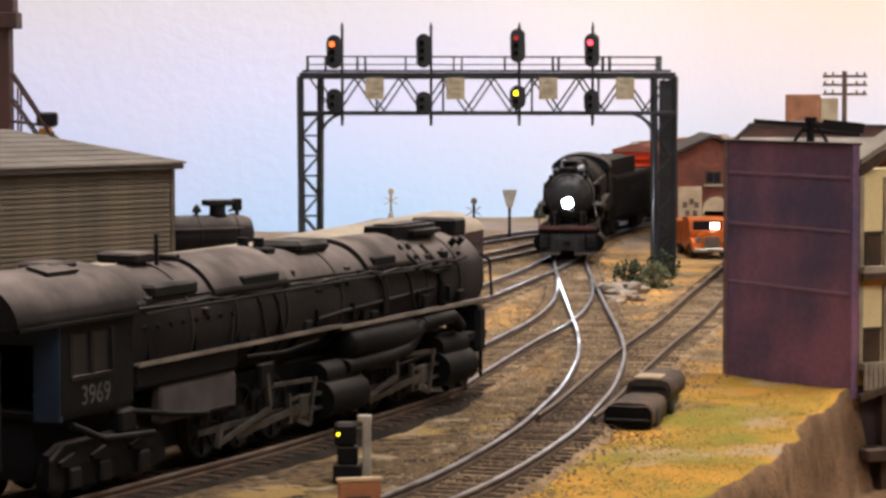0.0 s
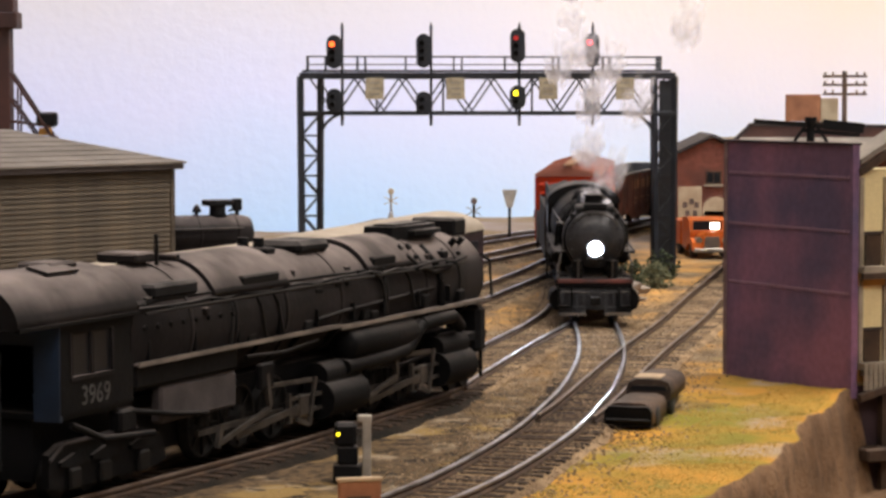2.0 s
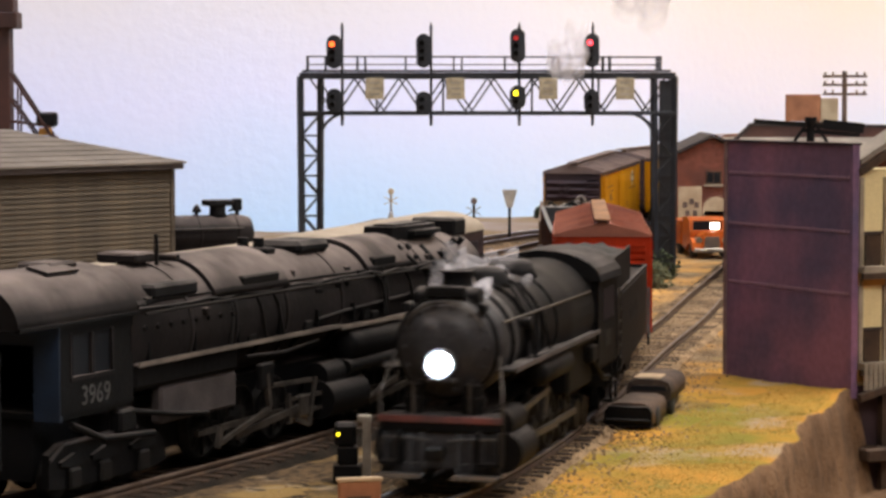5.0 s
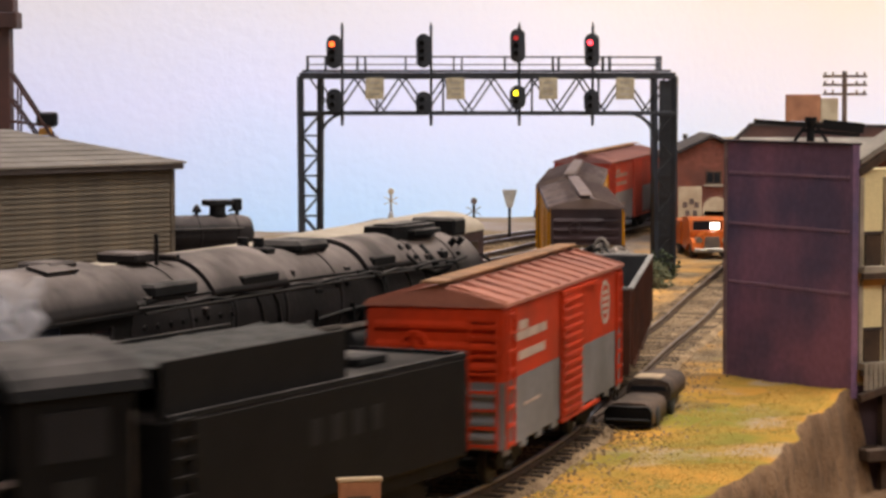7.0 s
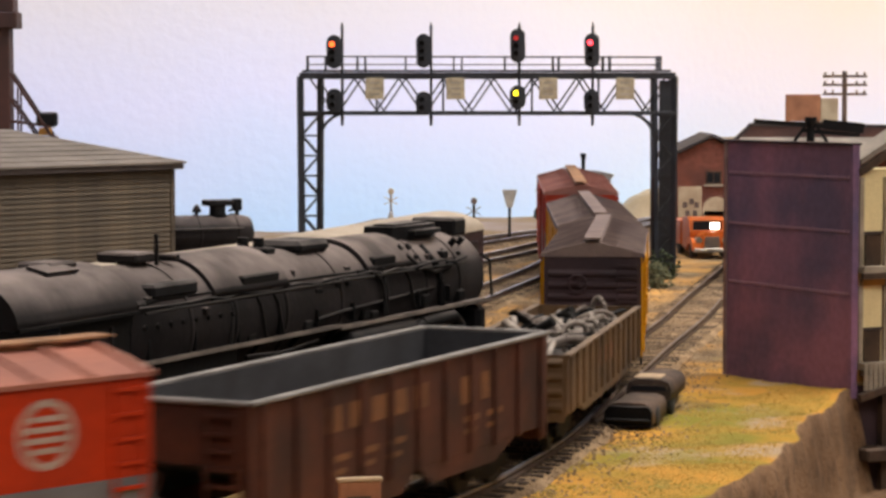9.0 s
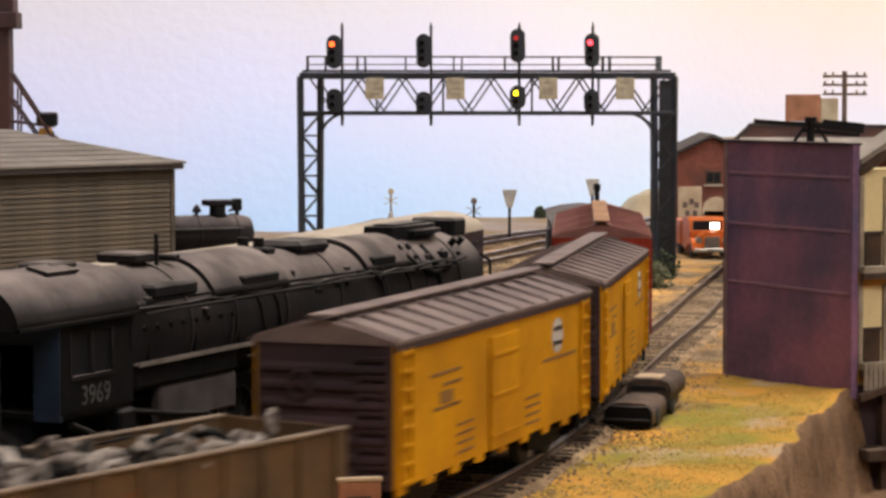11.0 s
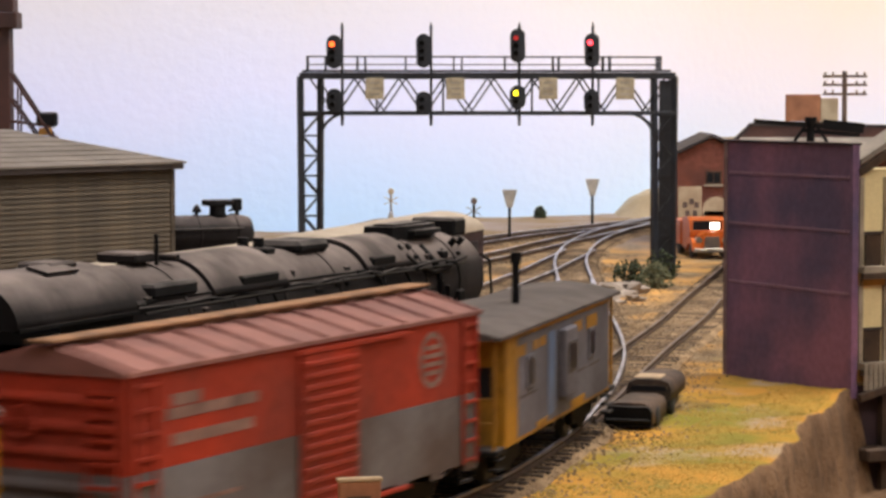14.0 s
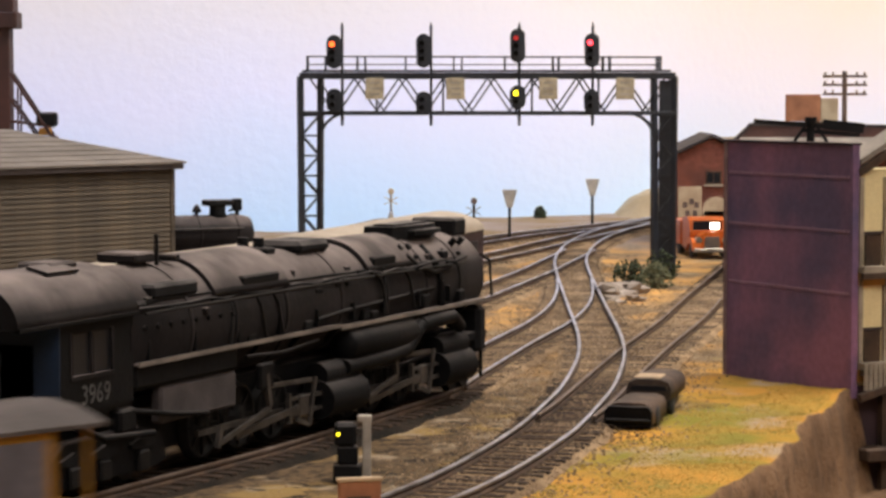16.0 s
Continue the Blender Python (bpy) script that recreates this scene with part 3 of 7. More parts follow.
def track(name, points, label, keep=(0, 1e9), ties=True, near=(300, 1050), head=None, bed=None):
    """Rails with a polished head and a rusty web on separate ties; keep: the stretch of y in which it is laid."""
    xy, d, run = line_of(points, 6.0)
    ok = (xy[:, 1] >= keep[0]) & (xy[:, 1] <= keep[1]) & (abs(xy[:, 0]) < 1640)
    xy, d = xy[ok], d[ok]
    t = thing(name, label, "track")
    tagged(t, kind="structure")
    for side in (-1, 1):
        off = np.stack([-d[:, 1], d[:, 0]], 1) * side * 8.6
        r = part("rail", sweep(xy + off, d, [(-0.9, -2.6), (-0.9, -2.0), (-0.25, -1.6), (-0.25, -0.7), (0.25, -0.7), (0.25, -1.6), (0.9, -2.0), (0.9, -2.6)], 0), M_RAILSIDE, t)
        part("rail_head", sweep(xy + off, d, [(-0.62, -0.75), (-0.62, -0.12), (-0.45, 0), (0.45, 0), (0.62, -0.12), (0.62, -0.75)], 0), head or M_RAIL, r, "worn rail head" if head else "polished rail head")
    part("ballast_bed", sweep(xy, d, [(-19, -5.4), (-14.2, -2.75), (14.2, -2.75), (19, -5.4)], 0), bed or M_BED, t)
    if not ties:
        return t
    xy, d, run = line_of(points, 6.6)
    if not TIE_MESHES:
        for k in range(4):
            TIE_MESHES.append(Shape().box(-15 + 0.5 * k * 0.4, 15 - 0.3 * k, -1.65, 1.65, -4.2, -2.4 + 0.1 * (k % 2), 0.2).mesh("tie", M_TIE))
    rest, count = Shape(), 0
    for k, ((x, y), (hx, hy)) in enumerate(zip(xy, d)):
        if not (keep[0] <= y <= keep[1]) or abs(x) > 1640:
            continue
        a = math.degrees(math.atan2(hy, hx)) - 90 + random.uniform(-2, 2)
        m = at(x, y, rise(y) + random.uniform(-0.15, 0.1) - (0.3 if y > 840 else 0.0), a)
        if near[0] < y < near[1] and abs(x) < 260 and count < 140:
            ob = new("tie", TIE_MESHES[k % 4])
            ob.parent, ob.matrix_local = t, m
            count += 1
        else:
            rest.box(-15, 15, -1.35, 1.35, -4.2, -2.7 + random.uniform(-0.2, 0.15), m=Matrix.Translation((x, y, rise(y))) @ Matrix.Rotation(radians(a), 4, "Z"))
    if rest.v:
        tagged(part("distant_ties", rest, M_TIE, t), kind="stuff")
    return t


def ballast():
    """Loose stones beside and between the ties."""
    s = Shape()
    rnd = random.Random(5)
    for pts, amount, lo, hi in ((MAIN, 20000, 430, 1350), (CHALL, 8000, 830, 1250), (TRACK2, 4500, 800, 1350), (SIDING, 6000, 700, 1250)):
        xy, d, run = line_of(pts, 3.0)
        ok = [i for i in range(len(xy)) if lo < xy[i][1] < hi and abs(xy[i][0]) < 220]
        for _ in range(amount):
            i = rnd.choice(ok)
            a = rnd.gauss(0, 15)
            x, y = xy[i][0] - d[i][1] * a, xy[i][1] + d[i][0] * a
            r = rnd.uniform(0.22, 0.65)
            z = -2.7 + rise(y) if abs(a) < 14 else max(ground_height(x, y), rise(y) - 2.75 - (abs(a) - 14) * 0.5) + 0.1
            q = Euler((rnd.random() * 6, rnd.random() * 6, rnd.random() * 6)).to_matrix()
            vs = [Vector((x, y, z)) + q @ Vector(p) * r for p in ((1, 0, -0.5), (-0.6, 0.8, -0.5), (-0.6, -0.9, -0.4), (0.1, 0.1, 0.9), (0.5, -0.7, 0.5))]
            s.add(vs, [(0, 2, 1), (0, 1, 3), (1, 2, 3), (0, 3, 4), (2, 0, 4), (3, 2, 4)])
    tagged(part("ballast", s, M_BALLAST), "loose tan and brown ballast stones along the tracks", "ballast", kind="stuff")


room()
ground()
track("track_main", MAIN, "curving model track with polished rails on dark ties")
track("track_yard", CHALL, "model track with polished rails leading away from the standing steam engine", (818, 1225))
# Under the engine its shade is in the bed colour; rail heads dulled too.
track("track_yard_shaded", CHALL, "model track under the standing steam engine, its shade put into a dark bed", (0, 818), head=M_RUSTHEAD, bed=M_SHADEBED)
track("track_through", TRACK2, "straight model track with polished rails joining the curve", (0, 1400))
track("track_back", TRACK3, "model track along the back of the yard", (0, 1640))
track("track_rear", TRACK4, "rear model track near the backdrop", (0, 1900))
track("track_siding", SIDING, "dull rusty siding track beside the grassy bank", (735, 1600), head=M_RUSTHEAD)
ballast()


# ---- lettering ----
def letters(text, size, mat, parent, m, name="lettering", label=""):
    """Raised lettering in the built-in font; m places it (x right, y up, z out) in millimetres."""
    cu = bpy.data.curves.new(name, "FONT")
    cu.body, cu.size, cu.extrude, cu.align_x, cu.align_y = text, size * MM, 0.06 * MM, "CENTER", "CENTER"
    tmp = bpy.data.objects.new("tmp", cu)
    me = bpy.data.meshes.new_from_object(tmp)
    me.materials.append(mat)
    bpy.data.objects.remove(tmp)
    ob = new(name, me)
    ob.parent, ob.matrix_local = parent, m
    return tagged(ob, label)


# ---- signal bridge ----
def signal_bridge():
    x0, x1, y, zb = -69.5, 116.0, 1285.0, 1.6
    b = thing("signal_bridge", "dark steel truss signal bridge spanning the tracks", "signal bridge", at(0, y, 0))
    s = 3.368

    def X(px):
        return (px - 784) / s

    def Zz(py):
        return 98.3 - (py - 161.5) / s

    for k, cx in enumerate((x0, x1)):
        leg = Shape()
        wt, wb = 5.4, 4.6
        for sx in (-1, 1):
            for sy in (-1, 1):
                leg.bar((cx + sx * wb, sy * 5.5, zb - 4), (cx + sx * wt, sy * 4, 106), 2.4, 2.4)
        n = 8
        for i in range(n):
            za, zc = zb + i * 84 / n, zb + (i + 1) * 84 / n
            for sy in (-1, 1):
                e = 1 if i % 2 else -1
                leg.bar((cx - e * wb, sy * 5, za), (cx + e * wb, sy * 5, zc), 1.2, 1.0)
            leg.bar((cx - wb, -5, zc), (cx + wb, -5, zc), 1.0, 1.0)
            for sx in (-1, 1):
                leg.bar((cx + sx * wb, -5, za), (cx + sx * wb, 5, zc), 0.8, 1.0)
        leg.box(cx - 8, cx + 8, -9, 9, zb - 6, zb - 1.5, 0.5)
        if k:
            leg.box(cx - 3.0, cx + 5.6, -4.2, -3.2, zb, 104)
        part("leg", leg, M_GANTRY, b)
    for name, z, w in (("top_chord", 106.3, 3.4), ("bottom_chord", 86.8, 2.2)):
        for sy in (-4.5, 4.5):
            part(name, Shape().box(x0 - 5.5, x1 + 5.5, sy - 1.2, sy + 1.2, z - w / 2, z + w / 2, 0.2), M_GANTRY, b)
    step = (x1 - x0) / 16
    for i in range(16):
        for sy in (-4.5, 4.5):
            za, zc = (88, 105) if i % 2 else (105, 88)
            sh = 0 if sy < 0 else 3.6
            part("diagonal", Shape().bar((x0 + i * step + sh, sy, za), (x0 + (i + 1) * step + sh, sy, zc), 1.0, 0.9), M_GANTRY, b)
    for i in (3, 6, 10, 13):
        part("web_post", Shape().bar((x0 + i * step, -4.5, 87), (x0 + i * step, -4.5, 106), 1.1, 0.9), M_GANTRY, b)
    for i in range(0, 17, 2):
        part("cross_strut", Shape().bar((x0 + i * step, -4.5, 87.5), (x0 + i * step, 4.5, 87.5), 0.9, 0.9), M_GANTRY, b)
    part("walkway", Shape().box(x0 - 4, x1 + 3, -6, 6, 108.3, 109.4), M_GANTRY, b)
    for sy in (-5.6, 5.6):
        r = Shape().bar((X(545), sy, 116.4), (X(1167), sy, 116.0), 0.7, 0.7)
        r.bar((X(545), sy, 112.2), (X(1167), sy, 112.0), 0.5, 0.5)
        for px in (545, 577, 633, 647, 718, 803, 817, 893, 978, 988, 1066, 1078, 1162, 1167):
            r.bar((X(px), sy, 108.8), (X(px), sy, 116.6), 0.8, 0.8)
        part("handrail", r, M_GANTRY, b)
    for cx, d in ((x0 + 4.5, 1), (x1 - 4.5, -1)):
        pts = [(cx + d * 14 * (1 - math.cos(i * math.pi / 12)), 0, 71 + 15.5 * math.sin(i * math.pi / 12)) for i in range(7)]
        for sy in (-4.5, 4.5):
            k = Shape()
            for p, q in zip(pts[:-1], pts[1:]):
                k.bar((p[0], sy, p[2]), (q[0], sy, q[2]), 1.2, 1.4)
            part("knee_brace", k, M_GANTRY, b)
    for px in (664, 806, 969, 1104):
        pl = part("sign_plate", Shape().box(X(px) - 4.8, X(px) + 4.8, -7.6, -6.6, Zz(176), Zz(138), 0.2), M_SIGNPLATE, b, "cream rectangular plate")
        for k in range(3):
            part("plate_mark", Shape().box(X(px) - 2.6, X(px) + 2.6, -7.7, -7.58, Zz(170) + 3 * k + 0.4, Zz(170) + 3 * k + 1.4), M_WHITEMETAL, pl)
    for px, mast, top, low, lit_top, lit_low in ((593, 607, 93, 178, M_LAMPORANGE, None), (750, 763, 91, 183, None, None), (915, 918, 82, 172, M_LAMPDIM, M_LAMPYELLOW), (1045, 1047, 90, 180, M_LAMPRED, None)):
        part("mast", Shape().cyl((X(mast), -6.8, Zz(222)), (X(mast), -6.8, Zz(48)), 0.75, n=8).cyl((X(mast), -6.8, Zz(52)), (X(mast), -6.8, Zz(40)), 1.0, 0.15, n=8).cyl((X(mast), -6.8, Zz(206)), (X(mast), -6.8, Zz(220)), 1.1, 0.3, n=8), M_GANTRY, b)
        for py, half, lit in ((top, 30, lit_top), (low, 21, lit_low)):
            h = half / s
            poly = [(X(px) + 4.2 * math.cos(a) * (0.95 if py == top else 1), Zz(py) + (h - 4.2) * (1 if math.sin(a) > 0 else -1) + 4.2 * math.sin(a)) for a in [i * math.pi / 8 for i in range(16)]]
            hd = part("signal_head", Shape().prism(poly, "y", -9.6, -7.8), M_GANTRY, b)
            n = 3 if py == top else 2
            for i in range(n):
                zc = Zz(py) + (h * 0.95) * (1 - 2 * (i + 0.5) / n) * 0.7
                glass = M_SOOT
                if lit and i == 0:
                    glass = lit
                part("visor", Shape().prism([(X(px) - 1 + 1.75 * math.cos(a), zc + 1.75 * math.sin(a)) for a in [j * math.pi / 8 for j in range(9)]] + [(X(px) - 1 + 1.5 * math.cos(a), zc + 1.5 * math.sin(a)) for a in [j * math.pi / 8 for j in range(8, -1, -1)]], "y", -12.0, -9.5), M_GANTRY, hd)
                part("lens", Shape().cyl((X(px) - 1, -9.7, zc), (X(px) - 1, -10.3, zc), 1.35, n=12), glass, hd)


# ---- shared rail vehicle pieces ----
def bogie(parent, y, mat=None):
    mat = mat or M_SOOT
    t = part("bogie", Shape().box(-9, 9, y - 3, y + 3, 5.5, 8.5, 0.4), mat, parent)
    for sx in (-1, 1):
        poly = [(y - 13.5, 6.6), (y - 11, 7.8), (y - 5, 8.4), (y, 9.2), (y + 5, 8.4), (y + 11, 7.8), (y + 13.5, 6.6), (y + 12.5, 4.0), (y + 9, 4.4), (y + 4, 2.8), (y - 4, 2.8), (y - 9, 4.4), (y - 12.5, 4.0)]
        part("side_frame", Shape().prism(poly, "x", sx * 11.2 - 0.9, sx * 11.2 + 0.9), M_BLACK, t)
    for dy in (-10, 10):
        w = Shape().cyl((-9.6, y + dy, 5.0), (9.6, y + dy, 5.0), 1.0, n=8)
        for sx in (-1, 1):
            w.lathe([(0, 5.6), (0.5, 5.7), (0.8, 5.05), (2.4, 4.95)], (sx * 7.4, y + dy, 5.0), (sx, 0, 0), 20)
        part("wheelset", w, M_DKSTEEL, t)
    return t


def coupler(parent, y, d):
    part("coupler", Shape().box(-1.3, 1.3, min(y, y + d * 7), max(y, y + d * 7), 8.6, 11.2, 0.3).box(-2.2, 2.2, min(y + d * 4.5, y + d * 7.2), max(y + d * 4.5, y + d * 7.2), 8.2, 11.6, 0.5), M_DKSTEEL, parent)


def ladder(parent, x, y, z0, z1, n, across, mat, width=7.0):
    s = Shape()
    for i in range(n):
        z = z0 + (z1 - z0) * i / (n - 1)
        if across == "y":
            s.box(x - 0.35, x + 0.35, y - width / 2, y + width / 2, z - 0.35, z + 0.35)
        else:
            s.box(x - width / 2, x + width / 2, y - 0.35, y + 0.35, z - 0.35, z + 0.35)
    for e in (-1, 1):
        if across == "y":
            s.box(x - 0.3, x + 0.3, y + e * width / 2 - 0.3, y + e * width / 2 + 0.3, z0 - 1, z1 + 1)
        else:
            s.box(x + e * width / 2 - 0.3, x + e * width / 2 + 0.3, y - 0.3, y + 0.3, z0 - 1, z1 + 1)
    part("ladder", s, mat, parent)


def underframe(t, half, z):
    part("underframe", Shape().box(-3, 3, -half + 2, half - 2, z - 4, z + 0.3).box(-14, 14, -half + 14, -half + 18, z - 3, z).box(-14, 14, half - 18, half - 14, z - 3, z).box(-14, 14, -2, 2, z - 2.5, z), M_SOOT, t)
    part("brake_gear", Shape().cyl((7, -10, z - 3.5), (7, 4, z - 3.5), 2.4).box(-9, -4, -14, -6, z - 5, z, 0.4).cyl((8, -22, z - 3), (8, 20, z - 3), 0.5, n=6), M_SOOT, t)


def roof_prism(half, w, ze, zr):
    return [(-w, ze), (-w, ze + 0.9), (-w * 0.5, (ze + zr) / 2 + 0.75), (0, zr), (w * 0.5, (ze + zr) / 2 + 0.75), (w, ze + 0.9), (w, ze)]


def house_car(t, half, w, z0, ze, zr, side_low, side_high, split, end_low, end_high, roof, walk_mat, ribs):
    """Body, ribbed ends, roof with ribs, running board, ladders and steps of a boxcar or reefer."""
    body = part("body", Shape().box(-w + 0.4, w - 0.4, -half + 0.4, half - 0.4, z0 + 0.2, ze), side_high, t)
    for sx in (-1, 1):
        a, b = (w - 0.5, w) if sx > 0 else (-w, -w + 0.5)
        if split:
            part("lower_side", Shape().box(a, b, -half, half, z0, split, 0.1), side_low, body)
        part("upper_side", Shape().box(a, b, -half, half, (split or z0) + 0.02, ze, 0.1), side_high, body)
        for k in range(9):
            yk = -half + 4 + k * (2 * half - 8) / 8
            part("side_sill_tab", Shape().box(a, b, yk - 3, yk + 3, z0 - 1.6, z0 + 0.1), side_low if split else side_high, body)
    for sy in (-1, 1):
        ya, yb = (half - 0.5, half) if sy > 0 else (-half, -half + 0.5)
        if split:
            part("lower_end", Shape().box(-w + 0.5, w - 0.5, ya, yb, z0, split), end_low, body)
        top = Shape().prism([(-w + 0.5, (split or z0) + 0.02), (w - 0.5, (split or z0) + 0.02), (w - 0.5, ze), (0, zr - 0.6), (-w + 0.5, ze)], "y", ya, yb)
        part("upper_end", top, end_high, body)
        for z in ribs:
            yc = sy * half
            part("end_rib", Shape().prism([(yc, z - 1.4), (yc + sy * 1.0, z - 0.4), (yc + sy * 1.0, z + 0.4), (yc, z + 1.4)], "x", -w + 2.0, w - 2.0), (end_low if split and z < split else end_high), body)
    rf = part("roof", Shape().prism(roof_prism(half, w + 0.7, ze, zr), "y", -half - 0.6, half + 0.6), roof, t)
    for k in range(13):
        yk = -half + 2 + k * (2 * half - 4) / 12
        for sx in (-1, 1):
            part("roof_rib", Shape().bar((sx * 3.2, yk, zr - 0.1), (sx * (w + 0.4), yk, ze + 1.1), 1.1, 0.7), roof, rf)
    part("running_board", Shape().box(-2.9, 2.9, -half - 2.5, half + 2.5, zr + 0.7, zr + 1.3, 0.1).box(-1.5, 1.5, -half + 8, half - 8, zr - 0.3, zr + 0.7), walk_mat, t, "weathered roof walk")
    for sx in (-1, 1):
        ladder(t, sx * (w + 0.5), half - 5.5, z0 + 1, ze - 2, 8, "y", side_high)
        ladder(t, sx * (w + 0.5), -half + 5.5, z0 + 1, ze - 2, 8, "y", side_high)
    for sy in (-1, 1):
        ladder(t, -sy * (w - 5), sy * (half + 0.8), z0 + 1, ze - 3, 8, "x", end_high)
        rim = [(sy * 5 + 3.0 * math.cos(a), sy * (half + 1.7), ze - 9 + 3.0 * math.sin(a)) for a in [k * math.pi / 8 for k in range(17)]]
        wheel = Shape().tube(rim, 0.4).cyl((sy * 5, sy * half, ze - 9), (sy * 5, sy * (half + 2.0), ze - 9), 0.7, n=8)
        for k in range(3):
            wheel.bar((sy * 5, sy * (half + 1.7), ze - 9), rim[k * 5], 0.5, 0.5)
        part("brake_wheel", wheel, end_high, t)
        coupler(t, sy * half, sy)
        bogie(t, sy * half * 0.64)
    underframe(t, half, z0)
    for sx in (-1, 1):
        for sy in (-1, 1):
            part("step", Shape().box(sx * (w - 0.4) - 0.4, sx * (w - 0.4) + 0.4, sy * (half - 6) - 3, sy * (half - 6) + 3, z0 - 4.5, z0 - 3.8).box(sx * (w - 0.4) - 0.3, sx * (w - 0.4) + 0.3, sy * (half - 3.2) - 0.3, sy * (half - 3.2) + 0.3, z0 - 4.5, z0).box(sx * (w - 0.4) - 0.3, sx * (w - 0.4) + 0.3, sy * (half - 8.8) - 0.3, sy * (half - 8.8) + 0.3, z0 - 4.5, z0), M_SOOT, t)


def side_plate(t, name, y0, y1, z0, z1, w, mat, sides=(-1, 1), thick=0.12):
    for sx in sides:
        a, b = sorted((sx * w, sx * (w + thick)))
        part(name, Shape().box(a, b, y0, y1, z0, z1), mat, t)


def herald(t, y, z, w, r, mat, bar, ring=False):
    """A round herald drawn as a plain disc with bars, on the side that faces the aisle."""
    if ring:
        n, s = 28, Shape()
        s.add([(x, y + q * r * math.cos(k * math.pi / 14), z + q * r * math.sin(k * math.pi / 14)) for x, q in ((-w, 0.8), (-w, 1.0), (-w - 0.15, 1.0), (-w - 0.15, 0.8)) for k in range(n)],
              [(i * n + k, i * n + (k + 1) % n, (i + 1) % 4 * n + (k + 1) % n, (i + 1) % 4 * n + k) for i in range(4) for k in range(n)])
        d = part("herald", s, mat, t, "round pale herald ring")
        for k, half in ((-0.45, 0.55), (-0.15, 0.72), (0.15, 0.72), (0.45, 0.55)):
            part("herald_bar", Shape().box(-w - 0.15, -w, y - r * half, y + r * half, z + k * r - r * 0.08, z + k * r + r * 0.08), mat, d)
        return
    d = part("herald", Shape().cyl((-w, y, z), (-w - 0.15, y, z), r, n=24), mat, t, "round pale herald")
    for k in (-0.42, 0.42):
        part("herald_bar", Shape().box(-w - 0.28, -w - 0.14, y - r * 0.8, y + r * 0.8, z + k * r - r * 0.13, z + k * r + r * 0.13), bar, d)


# the visible side of the moving train is its left, x < 0
def freight_boxcar(name, label, red=None, grey=None, top=None, ink=None):
    t = thing(name, label, "freight car", group="cars of the moving train")
    half, w = 73.0, 17.2
    red, grey, top, ink = red or M_RED, grey or M_GREY, top or M_ROOFRED, ink or M_LETTER
    house_car(t, half, w, 11.0, 45.8, 51.0, grey, red, 27.5, grey, red, top, M_WALKWOOD, (14, 17.5, 21, 24.5, 31, 36, 41))
    for sx in (-1, 1):
        door = part("door", Shape().box(*sorted((sx * (w + 0.1), sx * (w + 1.0))), -13, 11, 10.8, 44, 0.2), red, t, "red corrugated sliding door")
        for k in range(13):
            z = 12.5 + k * 2.45
            part("door_rib", Shape().box(*sorted((sx * (w + 0.95), sx * (w + 1.5))), -12.2, 10.2, z - 0.55, z + 0.55, 0.15), red, door)
        for za, zb in ((44.1, 45.0), (9.8, 10.6)):
            part("door_track", Shape().box(*sorted((sx * (w + 0.1), sx * (w + 1.2))), -36, 12, za, zb), red, t)
    side_plate(t, "lettering_bar", 27, 60, 36.4, 38.6, w, ink, (-1,))
    side_plate(t, "lettering_bar", 48, 58, 38.9, 41.2, w, ink, (-1,))
    side_plate(t, "lettering_bar", 29, 58, 31.4, 33.6, w, ink, (-1,))
    side_plate(t, "data_bar", 34, 52, 19.5, 20.3, w, ink, (-1,))
    herald(t, -49, 37.2, w, 6.4, ink, red, True)
    return t


def reefer(name, label):
    t = thing(name, label, "freight car", group="cars of the moving train")
    half, w = 74.5, 16.8
    house_car(t, half, w, 10.6, 42.6, 48.0, M_YELLOW, M_YELLOW, None, M_DKBROWN, M_DKBROWN, M_ROOFBROWN, M_ROOFBROWN, (13, 17, 21, 25, 29, 33, 37))
    for sx in (-1, 1):
        part("fascia", Shape().box(*sorted((sx * w, sx * (w + 0.5))), -74.5, 74.5, 41.0, 43.2), M_DKBROWN, t)
        door = part("door", Shape().box(*sorted((sx * (w + 0.1), sx * (w + 0.7))), -11, 11, 10.6, 38.5, 0.15), M_YELLOW, t, "yellow hinged ice-car door")
        for z in (14, 24, 34):
            part("hinge", Shape().box(*sorted((sx * (w + 0.6), sx * (w + 1.0))), -10.5, 10.5, z - 0.4, z + 0.4), M_YELLOW, door)
    for y0, y1, z in ((31, 52, 33.0), (31, 44, 30.2), (32, 50, 25.0), (-32, -62, 27.6)):
        side_plate(t, "lettering_bar", min(y0, y1), max(y0, y1), z, z + 0.8, w, M_LETTERD, (-1,))
    side_plate(t, "lettering_block", 37, 46, 26.2, 29.2, w, M_LETTERD, (-1,))
    for k in range(4):
        side_plate(t, "data_bar", -30 + 0 * k, -18, 13 + 2.2 * k, 13.7 + 2.2 * k, w, M_LETTERD, (-1,))
        side_plate(t, "data_bar", 22, 34, 13 + 2.2 * k, 13.7 + 2.2 * k, w, M_LETTERD, (-1,))
    herald(t, -45, 33.8, w, 4.6, M_HERALD, M_GANTRY)
    return t


